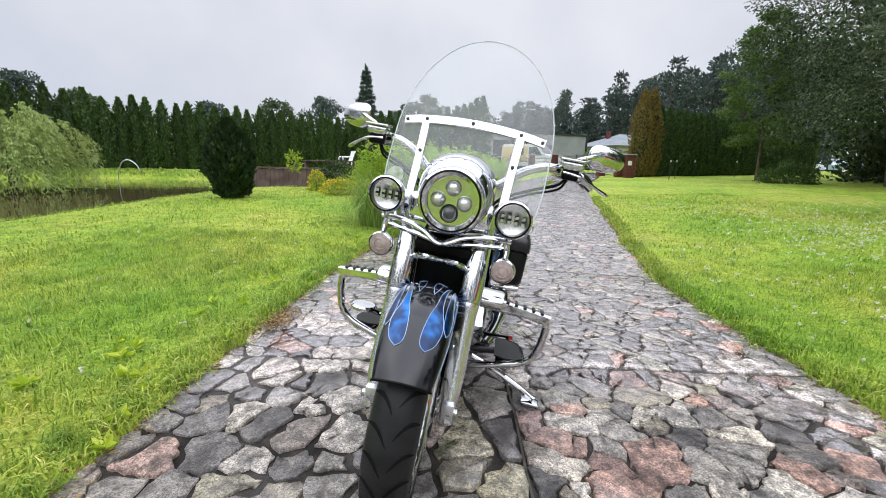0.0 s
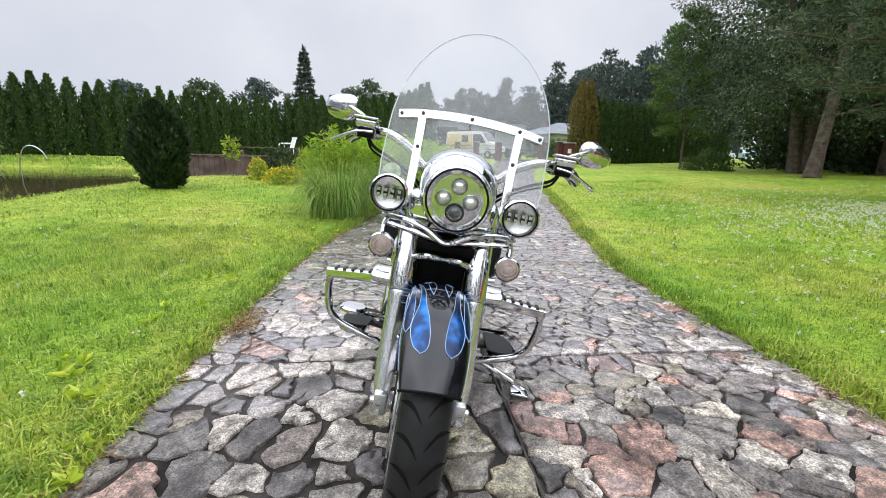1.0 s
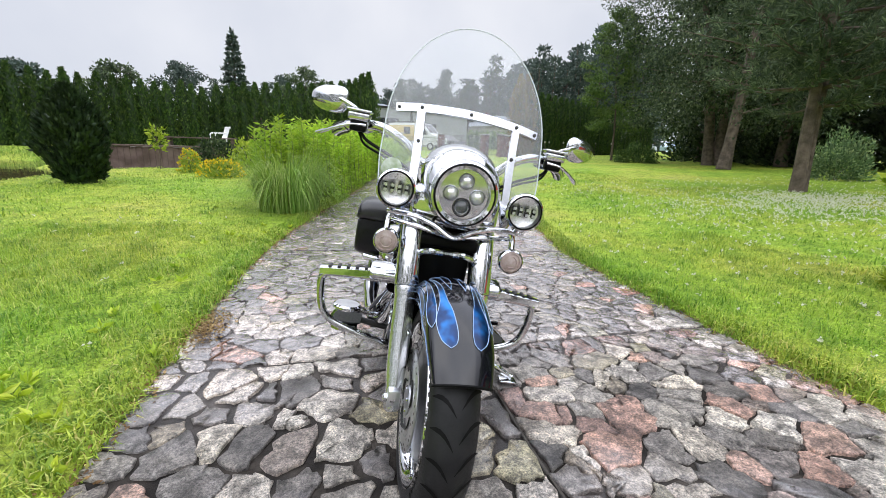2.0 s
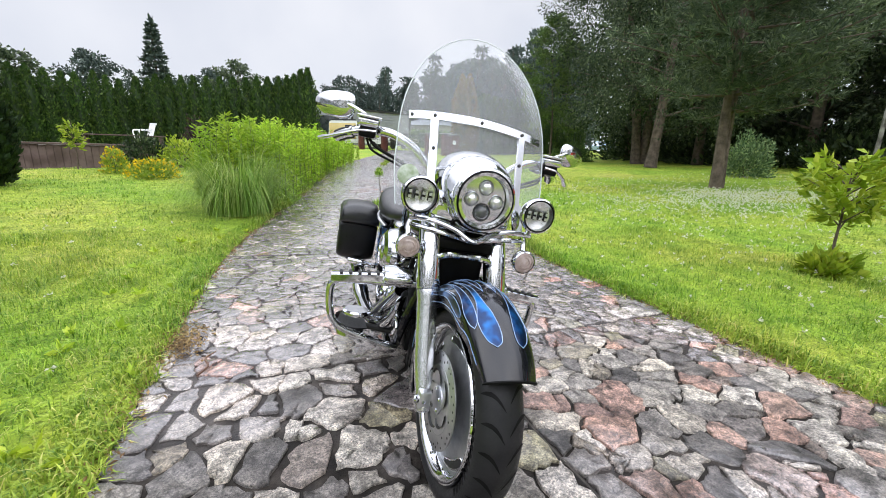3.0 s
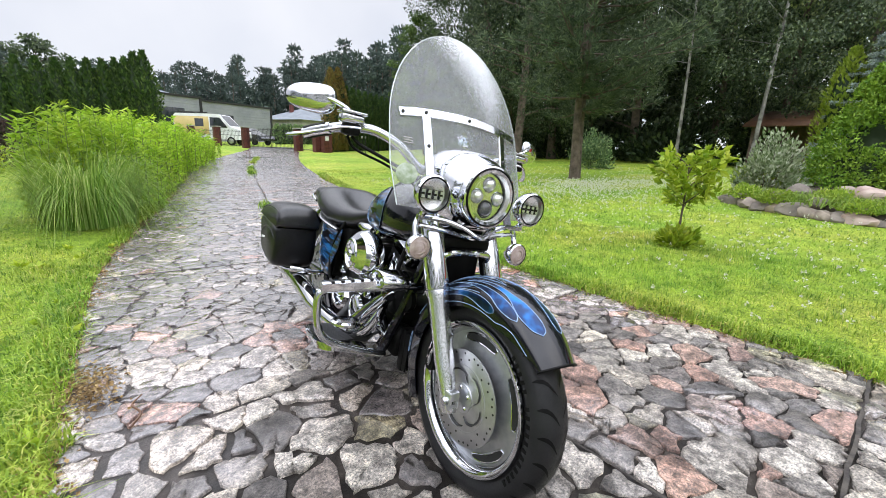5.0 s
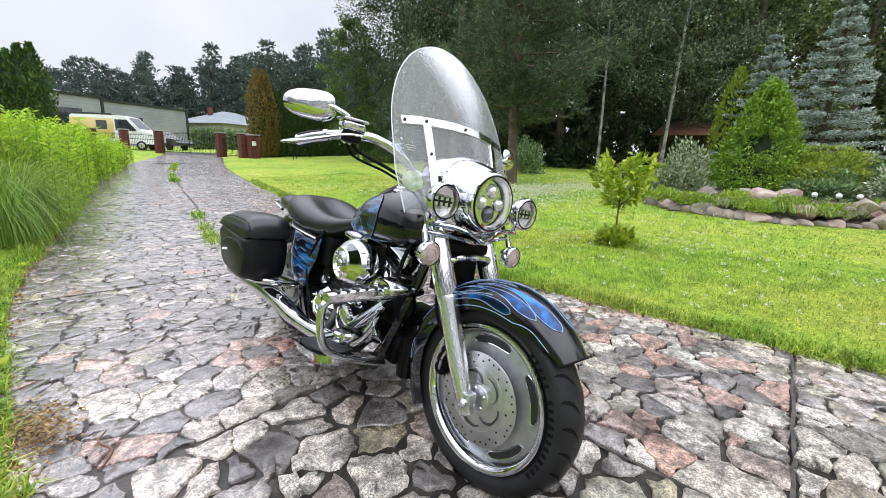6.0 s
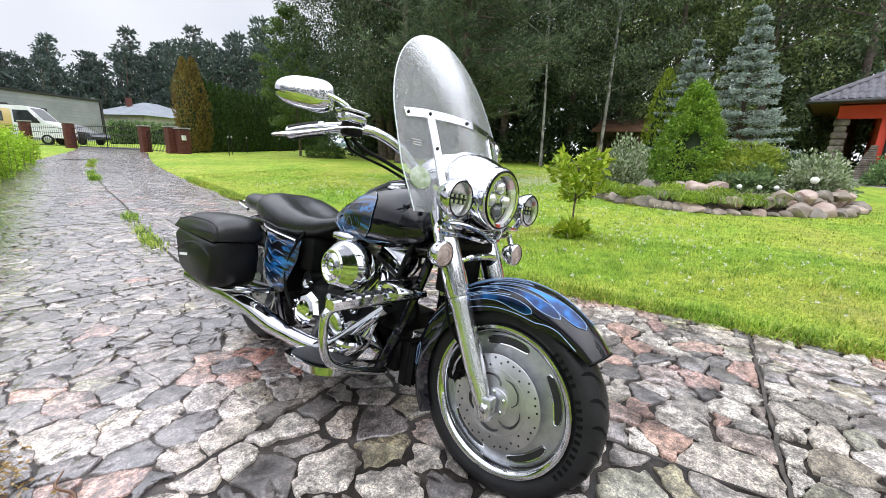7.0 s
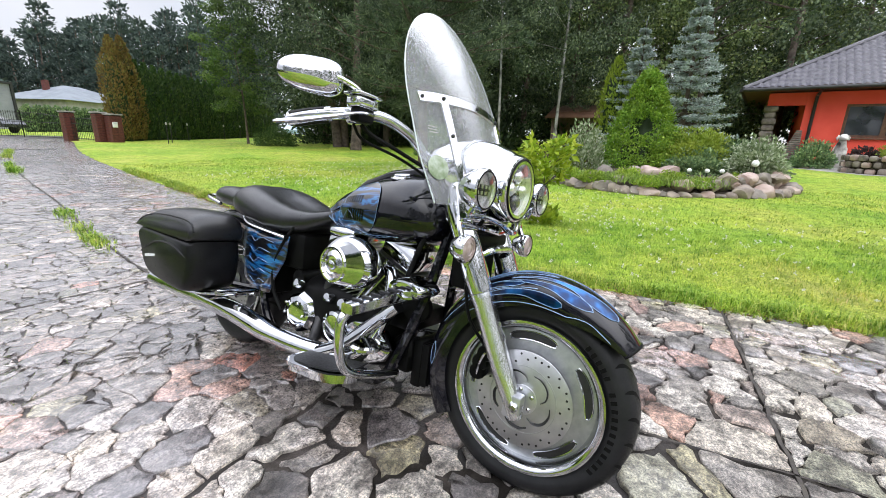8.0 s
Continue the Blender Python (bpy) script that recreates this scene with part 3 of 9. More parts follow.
PATH_MID = [(0.30, -14.0), (0.32, -4.0), (0.35, 0.0), (0.38, 2.0), (0.50, 3.8), (0.95, 5.8), (1.58, 8.0), (2.20, 10.4), (3.05, 13.4), (4.35, 17.2), (6.1, 21.6), (8.4, 27.0), (9.9, 31.0), (11.8, 36.0)]
HALF_PATH = 1.56
mid_line = np.array([(v.x, v.y) for v in smooth_path([(x, y, 0) for x, y in PATH_MID], 24)])
mid_len = np.concatenate([[0], np.cumsum(np.hypot(*np.diff(mid_line, axis=0).T))])
U0 = float(np.interp(0.0, mid_line[:, 1], mid_len))


def path_xy(u, v):
    """World place of a point u metres along the path (0 where the walk begins) and v to its right."""
    s = np.asarray(u) + U0
    x, y = np.interp(s, mid_len, mid_line[:, 0]), np.interp(s, mid_len, mid_line[:, 1])
    dx = np.interp(s + 0.15, mid_len, mid_line[:, 0]) - np.interp(s - 0.15, mid_len, mid_line[:, 0])
    dy = np.interp(s + 0.15, mid_len, mid_line[:, 1]) - np.interp(s - 0.15, mid_len, mid_line[:, 1])
    k = np.maximum(np.hypot(dx, dy), 1e-6)
    return x + v * dy / k, y - v * dx / k


def path_side(x, y):
    """How far a place lies from the path's middle line, to the right positive."""
    x, y = np.atleast_1d(x).astype(float), np.atleast_1d(y).astype(float)
    best, side = np.full(x.shape, 1e9), np.zeros(x.shape)
    for (ax, ay), (bx, by) in zip(mid_line[::6], mid_line[6::6]):
        ex, ey = bx - ax, by - ay
        t = np.clip(((x - ax) * ex + (y - ay) * ey) / (ex * ex + ey * ey), 0, 1)
        px, py = x - ax - t * ex, y - ay - t * ey
        d = np.hypot(px, py)
        m = d < best
        best, side = np.where(m, d, best), np.where(m, np.sign(px * ey - py * ex), side)
    return best * side


POND = np.array([(-6.75, 2.0), (-6.6, 6.0), (-6.5, 9.0), (-6.3, 11.6), (-5.6, 13.2), (-3.2, 14.05), (-3.2, 14.6), (-8.2, 14.6), (-9.4, 18.4), (-12.0, 20.3), (-15.6, 19.6), (-19, 15.5), (-20, 8), (-18, 1.5)])


def in_pond(x, y):
    inside = np.zeros(np.shape(x), bool)
    for (ax, ay), (bx, by) in zip(POND, np.roll(POND, -1, 0)):
        hit = ((ay > y) != (by > y)) & (x < (bx - ax) * (y - ay) / (by - ay + 1e-12) + ax)
        inside ^= hit
    return inside


def pond_dist(x, y):
    best = np.full(np.shape(x), 1e9)
    for (ax, ay), (bx, by) in zip(POND, np.roll(POND, -1, 0)):
        ex, ey = bx - ax, by - ay
        t = np.clip(((x - ax) * ex + (y - ay) * ey) / (ex * ex + ey * ey), 0, 1)
        best = np.minimum(best, np.hypot(x - ax - t * ex, y - ay - t * ey))
    return np.where(in_pond(x, y), -best, best)


def lawn_z(x, y):
    """Height of the ground sheet: it dips under the paving and into the pond."""
    x, y = np.asarray(x, float), np.asarray(y, float)
    z = ground_z(x, y)
    edge = np.abs(path_side(x.ravel(), y.ravel()).reshape(x.shape)) - HALF_PATH
    z = z + np.interp(edge, [-0.12, 0.03, 0.5], [-0.07, 0.02, 0.035])
    z = z + 0.03 * np.sin(x * 0.7 + 1.3) * np.sin(y * 0.6) * np.clip(edge - 0.8, 0, 1)
    d = pond_dist(x, y)
    return z - np.interp(d, [-1.2, -0.05, 0.5], [0.7, 0.20, 0.0])


def spread(lo, hi, step, far):
    """Grid lines: even between lo and hi, and wider and wider out to far."""
    a = list(np.arange(lo, hi + step / 2, step))
    s, x = step, a[-1]
    while x < far:
        s *= 1.22
        x += s
        a.append(x)
    s, x = step, a[0]
    while x > -far:
        s *= 1.22
        x -= s
        a.insert(0, x)
    return np.array(a)


gxs, gys = spread(-4.0, 6.0, 0.09, 900), spread(-2.5, 12.0, 0.11, 900)
gx, gy = np.meshgrid(gxs, gys)
nx, ny = len(gxs), len(gys)
gi = np.arange(nx * ny).reshape(ny, nx)
gfaces = np.stack([gi[:-1, :-1], gi[:-1, 1:], gi[1:, 1:], gi[1:, :-1]], -1).reshape(-1, 4)
ground = stuff("ground", np_mesh("ground", np.stack([gx, gy, lawn_z(gx, gy)], -1).reshape(-1, 3), gfaces, M_LAWN, True), "mown green lawn with clover and drier patches", "lawn", "structure")

# bed of the paving
us, vs = np.concatenate([np.arange(-6, 12, 0.15), np.arange(12, 40.1, 0.5)]), np.linspace(-HALF_PATH - 0.03, HALF_PATH + 0.03, 22)
uu, vv = np.meshgrid(us, vs, indexing="ij")
px, py = path_xy(uu, vv)
pi = np.arange(px.size).reshape(px.shape)
pfaces = np.stack([pi[:-1, :-1], pi[:-1, 1:], pi[1:, 1:], pi[1:, :-1]], -1).reshape(-1, 4)
wave = 0.004 * np.sin(px * 5.1 + 1) * np.sin(py * 4.3)
pavement = stuff("pavement", np_mesh("pavement", np.stack([px, py, ground_z(px, py) - np.interp(py, (1.5, 4.0), (0.009, 0.004)) + wave], -1).reshape(-1, 3), pfaces, M_MORTAR, True), "wet garden drive of split granite set in dark mortar", "paving", "structure")

# pond
bm = bmesh.new()
bm.faces.new([bm.verts.new((x, y, 0.115)) for x, y in ((-24, -1), (-5.2, -1), (-5.2, 13.4), (-3.0, 14.02), (-3.0, 14.75), (-8.3, 14.75), (-8.3, 21), (-24, 21))])
tagged(part("water", bm, M_WATER), "brown still water of a garden pond", "pond", "", "structure")

# ---- the motorcycle: x ahead, y to its left, z up from the rear tyre's footprint; it leans on its stand ----
bike_head, bike_lean = radians(10.5), radians(9.6)
bx = Vector((-math.sin(bike_head), -math.cos(bike_head), 0))
bl = Vector((math.cos(bike_head), -math.sin(bike_head), 0))
by = bl * math.cos(bike_lean) - Vector((0, 0, math.sin(bike_lean)))
bz = bx.cross(by)
BIKE_AT = Vector((0.1278, 2.7451, -0.003))
MB = Matrix((bx, by, bz)).transposed().to_4x4()
MB.translation = BIKE_AT
bike = tagged(holder("motorcycle", BIKE_AT), "black and chrome cruiser motorcycle with blue flames, leaning on its kickstand", "motorcycle")


frame_of = [MB]


def bp(name, bm, material, parent=None, label="", sharp=0.6):
    return part(name, bm, material, parent or bike, label, frame_of[0], sharp)


def bps(name, bm, material, parent=None, label=""):
    pieces(name, bm, material, parent or bike, label, frame_of[0])


# the wheel is turned a little towards the stand
SP = Vector((1.48, 0.0, 0.70))
STEER = Matrix.Translation(SP + Vector((0, 0.006, 0))) @ Matrix.Rotation(radians(3.2), 4, Vector((-0.431, 0, 0.902))) @ Matrix.Rotation(radians(2.17), 4, Vector((0.902, 0, 0.431))) @ Matrix.Translation(-SP)
MS = MB @ STEER


AX_F, AX_R = Vector((1.61, 0, 0.315)), Vector((0.0, 0, 0.315))
FORK = Vector((-0.431, 0, 0.902))


def wheel(at, width, r_out, r_rim, front):
    """Tyre with grooves and lettering bars, disc rim with slots, brake discs and hub."""
    w = width / 2
    prof = [(r_rim - 0.012, -w * 0.62), (r_rim + 0.012, -w * 0.80), (r_rim + 0.028, -w * 0.97), (r_out - 0.045, -w), (r_out - 0.022, -w * 0.86), (r_out - 0.006, -w * 0.5),
            (r_out, 0), (r_out - 0.006, w * 0.5), (r_out - 0.022, w * 0.86), (r_out - 0.045, w), (r_rim + 0.028, w * 0.97), (r_rim + 0.012, w * 0.80), (r_rim - 0.012, w * 0.62)]
    tyre = bp("tyre", lathe_bm(prof, at, (0, 1, 0), 72), M_RUBBER, None, "black road tyre, wet", 1.2)
    # tread grooves, slanted
    g = bmesh.new()
    n = 26
    for k in range(n):
        a = 2 * math.pi * k / n
        for sgn in (-1, 1):
            pts = []
            for j in range(6):
                q = j / 5
                yy = sgn * (0.006 + q * (w * 0.86))
                aa = a + (0.14 * q + 0.05 * math.sin(q * 3)) + (0.06 if sgn > 0 else 0)
                t = abs(yy) / w
                rr = r_out + 0.0014 - 0.006 * min(1, t / 0.5) ** 2 - (0.016 * max(0, (t - 0.5) / 0.36) ** 1.2)
                pts.append(at + Vector((rr * math.cos(aa), yy, rr * math.sin(aa))))
            wd = (0.001, 0.0050, 0.0062, 0.0062, 0.0050, 0.001)
            tg = [Vector((-(p - at).z, 0, (p - at).x)).normalized() for p in pts]
            rows_ = [(g.verts.new(p - t_ * w_), g.verts.new(p + t_ * w_)) for p, t_, w_ in zip(pts, tg, wd)]
            for (p0, p1), (p2, p3) in zip(rows_, rows_[1:]):
                g.faces.new((p0, p1, p3, p2))
    tagged(bp("tread_groove", g, M_HOSE, tyre, "tread grooves"), kind="stuff")
    # raised bars of lettering on the right-hand side wall
    g = bmesh.new()
    for k in [q for q in range(18) if q != 5]:
        a = radians(52 - 5.0 * k)
        for rr in (r_rim + 0.030,):
            c = at + Vector((rr * math.cos(a), -w * 0.965, rr * math.sin(a)))
            rad = Vector((math.cos(a), 0, math.sin(a)))
            tan = Vector((-math.sin(a), 0, math.cos(a)))
            plate_bm([(-0.0085, -0.0055), (0.0085, -0.0055), (0.0085, 0.0055), (-0.0085, 0.0055)], 0.0028, c + Vector((0, 0.001, 0)), rad, tan, g)
    if front:
        bps("lettering_bar", g, M_HOSE, tyre, "raised black marking on the tyre wall")
    else:
        g.free()
    # rim: polished lip, grey dished disc
    half_lip = [(r_rim + 0.010, 0.90), (r_rim + 0.0075, 0.985), (r_rim - 0.001, 0.99), (r_rim - 0.009, 0.93), (r_rim - 0.015, 0.80), (r_rim - 0.021, 0.60), (r_rim - 0.024, 0.40)]
    lip = [(r, -w * k) for r, k in half_lip] + [(r, w * k) for r, k in half_lip[::-1]]
    rim = bp("rim", lathe_bm(lip, at, (0, 1, 0), 64), M_CHROME, None, "polished rim lip")
    dish = bmesh.new()
    for sgn in (-1, 1):
        lathe_bm([(r_rim - 0.020, sgn * w * 0.40), (r_rim - 0.05, sgn * w * 0.50), (0.10, sgn * w * 0.62), (0.05, sgn * w * 0.7), (0.0, sgn * w * 0.7)], at, (0, 1, 0), 48, dish)
    bp("wheel_disc", dish, M_CAST, rim, "grey disc wheel with slots")
    slots, chrome_slots = bmesh.new(), bmesh.new()

    def disc_at(r, ang, sgn):
        return at + Vector((r * math.cos(ang), sgn * (w * float(np.interp(r, (0.10, r_rim - 0.05, r_rim - 0.02), (0.62, 0.50, 0.40))) + 0.0018), r * math.sin(ang)))
    for sgn in (-1, 1):
        for k in range(5):
            a0 = 2 * math.pi * k / 5 + 0.35
            arc = np.linspace(-0.40, 0.40, 13)
            half = 0.0125 * np.sqrt(np.clip(1 - (arc / 0.42) ** 4, 0.02, 1))
            rows_ = [[slots.verts.new(disc_at(r_rim - 0.044 + h_ * e, a0 + t_, sgn)) for t_, h_ in zip(arc, half)] for e in (-1, 0, 1)]
            for ra, rb in zip(rows_, rows_[1:]):
                for j in range(12):
                    slots.faces.new((ra[j], ra[j + 1], rb[j + 1], rb[j]))
            edge_ = [disc_at(r_rim - 0.044 - h_, a0 + t_, sgn) for t_, h_ in zip(arc, half)] + [disc_at(r_rim - 0.044 + h_, a0 + t_, sgn) for t_, h_ in zip(arc[::-1], half[::-1])]
            tube_bm(edge_ + edge_[:1], 0.0024, 6, chrome_slots, 1.0, False)
    bps("slot", slots, M_IRON, rim, "dark slots in the wheel disc")
    bps("slot_edge", chrome_slots, M_CHROME, rim, "polished slot edges")
    # brake discs with drilled holes
    for sgn in (-1, 1) if front else (-1,):
        yy = sgn * (w + 0.008)
        d = lathe_bm([(0.030, yy - 0.0025), (0.1485, yy - 0.0025), (0.150, yy - 0.0015), (0.150, yy + 0.0015), (0.1485, yy + 0.0025), (0.030, yy + 0.0025), (0.030, yy - 0.0025)], at, (0, 1, 0), 64)
        disc = bp("brake_disc", d, M_DISC, None, "drilled steel brake disc")
        h = bmesh.new()
        for k in range(40):
            a = 2 * math.pi * k / 40
            rr = 0.140 if k % 2 else 0.116 + 0.010 * (k % 3)
            c = at + Vector((rr * math.cos(a), yy + sgn * 0.0022, rr * math.sin(a)))
            lathe_bm([(0.0036, 0), (0.0036, 0.0012), (0, 0.0012)], c, (0, sgn, 0), 8, h)
        tagged(bp("drill_hole", h, M_IRON, disc, "drilled holes"), kind="stuff")
        cut, groove = bmesh.new(), bmesh.new()
        for k in range(5):
            a = 2 * math.pi * k / 5 + 0.2
            pts = smooth_path([at + Vector((r * math.cos(a + t), yy + sgn * 0.0042, r * math.sin(a + t))) for r, t in ((0.056, -0.1), (0.074, 0.10), (0.086, 0.42), (0.089, 0.78), (0.086, 1.05))], 5)
            q = len(pts)
            for i in range(q - 1):
                mid_ = [(p - at).normalized() for p in (pts[i], pts[i + 1])]
                w0, w1 = 0.0075 * math.sin(math.pi * (0.12 + 0.76 * i / (q - 1))), 0.0075 * math.sin(math.pi * (0.12 + 0.76 * (i + 1) / (q - 1)))
                cut.faces.new([cut.verts.new(p) for p in (pts[i] - mid_[0] * w0, pts[i] + mid_[0] * w0, pts[i + 1] + mid_[1] * w1, pts[i + 1] - mid_[1] * w1)])
        bps("disc_slot", cut, M_IRON, disc, "curved dark slots")
        tube_bm([at + Vector((0.104 * math.cos(t), yy + sgn * 0.0022, 0.104 * math.sin(t))) for t in np.linspace(0, 2 * math.pi, 57)], 0.0014, 5, groove, 1.0, False)
        bp("disc_groove", groove, M_CAST, disc)
        sp = bmesh.new()
        lathe_bm([(0.046, yy - 0.004), (0.046, yy + 0.006), (0.03, yy + 0.010), (0, yy + 0.010)] if sgn > 0 else [(0.046, yy + 0.004), (0.046, yy - 0.006), (0.03, yy - 0.010), (0, yy - 0.010)], at, (0, 1, 0), 24, sp)
        bp("disc_carrier", sp, M_SATIN, disc, "steel hub flange")
    b = bmesh.new()
    for sgn in (-1, 1):
        for k in range(5):
            a = 2 * math.pi * k / 5 + 0.5
            lathe_bm([(0.007, 0), (0.007, 0.006), (0.004, 0.009), (0, 0.009)], at + Vector((0.034 * math.cos(a), sgn * (w + 0.012), 0.034 * math.sin(a))), (0, sgn, 0), 6, b)
    bps("hub_bolt", b, M_CHROME, rim, "hub bolts")


frame_of[0] = MS
wheel(AX_F, 0.132, 0.318, 0.230, True)
frame_of[0] = MB
wheel(AX_R, 0.15, 0.318, 0.205, False)

# --- fork ---
frame_of[0] = MS
for sgn in (-1, 1):
    side = Vector((0, sgn * 0.121, 0))
    foot = AX_F + side + Vector((-0.012, 0, -0.01))
    lower = [(0.0, -0.035), (0.021, -0.035), (0.025, -0.028), (0.025, 0.03), (0.029, 0.06), (0.0325, 0.12), (0.0335, 0.315), (0.036, 0.325), (0.036, 0.342), (0.031, 0.347), (0, 0.347)]
    leg = bp("fork_slider", lathe_bm(lower, foot, FORK, 24), M_POLISH, None, "polished alloy fork slider")
    bp("fork_cover", lathe_bm([(0.0, 0.345), (0.038, 0.345), (0.0395, 0.352), (0.0395, 0.60), (0.036, 0.63), (0, 0.63)], foot, FORK, 24), M_CHROME, None, "chrome upper fork cover")
    ax = lathe_bm([(0.0, 0.0), (0.019, 0.0), (0.019, 0.014), (0.013, 0.018), (0.013, 0.032), (0.009, 0.036), (0.0, 0.036)], AX_F + Vector((0, sgn * 0.118, 0)), (0, sgn, 0), 18)
    bp("axle_nut", ax, M_CHROME, leg, "axle end")
    bp("axle_clamp", box_bm(foot.x - 0.026, foot.x + 0.030, foot.y - 0.020, foot.y + 0.020, foot.z - 0.030, foot.z + 0.042, 0.008), M_SATIN, leg, "axle clamp")
    fit_at = foot + FORK * 0.205
    bp("fender_bolt", lathe_bm([(0.012, 0), (0.012, 0.012), (0.008, 0.017), (0, 0.017)], fit_at + Vector((0.012, sgn * -0.018, 0)), (0.8, -0.5 * sgn, 0), 12), M_CHROME, leg)
    # brake caliper behind the leg
    c = AX_F + Vector((-0.125, sgn * 0.098, 0.085))
    cal = bm = bmesh.new()
    for dx, dz, r in ((0.0, 0.030, 0.026), (-0.012, 0.0, 0.027), (-0.018, -0.032, 0.026)):
        lathe_bm([(0, -0.022), (r * 0.85, -0.022), (r, -0.014), (r, 0.014), (r * 0.85, 0.022), (0, 0.022)], c + Vector((dx, 0, dz)), (0, 1, 0), 18, bm)
    caliper = bp("brake_caliper", bm, M_CRINKLE, None, "black brake caliper with chrome insert")
    ins = smooth_path([c + Vector((0.008, sgn * 0.024, 0.040)), c + Vector((-0.006, sgn * 0.025, 0.006)), c + Vector((-0.012, sgn * 0.024, -0.034))], 5)
    bp("caliper_insert", tube_bm(ins, [0.008] + [0.012] * (len(ins) - 2) + [0.008], 8, None, 0.5), M_CHROME, caliper)
    hose = smooth_path([c + Vector((0.0, sgn * 0.012, 0.05)), c + Vector((-0.07, sgn * 0.02, 0.14)), c + Vector((-0.10, sgn * 0.01, 0.30)), c + Vector((-0.09, -sgn * 0.03, 0.42)), c + Vector((-0.04, -sgn * 0.06, 0.52))], 8)
    bp("brake_hose", tube_bm(hose, 0.0055, 7), M_HOSE, None, "black brake hose")

# fork clamps
frame_of[0] = MB
for s_at, hh in ((0.50, 0.020), (0.575, 0.016)):
    c = AX_F + FORK * s_at
    bm = box_bm(c.x - 0.05, c.x + 0.020, -0.10, 0.10, c.z - hh, c.z + hh, 0.012, 3)
    bp("fork_clamp", bm, M_CRINKLE, None, "black fork clamp")
bp("steering_head", lathe_bm([(0, -0.1), (0.036, -0.1), (0.036, 0.12), (0, 0.12)], AX_F + FORK * 0.56 + Vector((-0.09, 0, 0)), FORK, 20), M_BLACK)
bm = tube_bm(smooth_path([(1.40, -0.095, 0.70), (1.44, -0.075, 0.735), (1.45, 0, 0.742), (1.44, 0.075, 0.735), (1.40, 0.095, 0.70)], 6), 0.011, 10)
bp("fork_brace", bm, M_CHROME, None, "chrome cross brace between the forks")
bm = box_bm(1.32, 1.385, -0.085, 0.085, 0.60, 0.80, 0.012)
bp("oil_cooler", bm, M_CRINKLE, None, "black oil cooler behind the forks")

# --- front fender: a deep arched shell ---
frame_of[0] = MS
F_W = 0.090


def fender_point(th, q, off=0.0):
    """th: degrees round the wheel from straight ahead; q: -1..1 across, skirts beyond 0.6."""
    t = radians(th)
    rc = 0.366 + 0.014 * math.exp(-((th - 95) / 45) ** 2) - 0.010 * max(0, (th - 150) / 60)
    wide = F_W * (1.0 - 0.20 * max(0, (66 - th) / 27) ** 1.6 - 0.08 * max(0, (th - 160) / 50))
    a = abs(q)
    if a < 0.55:
        e = a / 0.55
        yy, r = wide * 0.80 * e, rc - 0.020 * e ** 2.2
    else:
        e = (a - 0.55) / 0.45
        deep = 0.074 if th > 72 else 0.074 - 0.0017 * (72 - th)
        yy, r = wide * (0.80 + 0.20 * math.sin(min(1, e * 1.6) * math.pi / 2)), rc - 0.020 - deep * e ** 1.35
    p = Vector((math.cos(t), 0, math.sin(t)))
    n = (p * (1 - a * 0.9) + Vector((0, math.copysign(a, q), 0))).normalized()
    return AX_F + p * r + Vector((0, math.copysign(yy, q), 0)) + n * off


TH0, TH1, NQ = 39.5, 209, 25
bm = bmesh.new()
outer = [[bm.verts.new(fender_point(th, q)) for q in np.linspace(-1, 1, NQ)] for th in np.linspace(TH0, TH1, 48)]
inner = [[bm.verts.new(fender_point(th, q, -0.0035)) for q in np.linspace(-1, 1, NQ)] for th in np.linspace(TH0, TH1, 48)]
for g in (outer, inner):
    for a, b in zip(g, g[1:]):
        for k in range(NQ - 1):
            bm.faces.new((a[k], a[k + 1], b[k + 1], b[k]))
for k in range(NQ - 1):
    bm.faces.new((outer[0][k], outer[0][k + 1], inner[0][k + 1], inner[0][k]))
    bm.faces.new((outer[-1][k], outer[-1][k + 1], inner[-1][k + 1], inner[-1][k]))
for a, b, c, d in zip(outer, outer[1:], inner, inner[1:]):
    for k in (0, NQ - 1):
        bm.faces.new((a[k], b[k], d[k], c[k]))
fender = bp("front_fender", bm, M_BLACK, None, "gloss black front fender with blue flames", 0.9)


def flame_on(surface, loop, parent, fill=True, n=7, lift=0.0012, wide=0.0011, paint=None):
    """A flame laid on a surface: filled with candy blue and rimmed by a pinstripe. loop: its corners in the surface's own two numbers."""
    L = [(v.x, v.y) for v in smooth_path([(a, b, 0) for a, b in loop] + [(*loop[0], 0)], n)][:-1]
    if fill:
        f = bmesh.new()
        c = (sum(a for a, b in L) / len(L), sum(b for a, b in L) / len(L))
        vsf = [f.verts.new((a, b, 0)) for a, b in L]
        f.faces.new(vsf)
        bmesh.ops.triangulate(f, faces=f.faces)
        bmesh.ops.subdivide_edges(f, edges=[e for e in f.edges if not e.is_boundary], cuts=3, use_grid_fill=True)
        bmesh.ops.triangulate(f, faces=f.faces)
        for v in f.verts:
            v.co = surface(v.co.x, v.co.y, lift)
        bp("flame", f, paint or M_FLAME, parent, "candy blue painted flame")
    pts = [surface(a, b, lift + 0.0003) for a, b in L]
    s = tube_bm(pts + [pts[0]], wide, 5, None, 1.0, False)
    bp("pinstripe", s, M_STRIPE, parent, "fine light blue pinstripe")


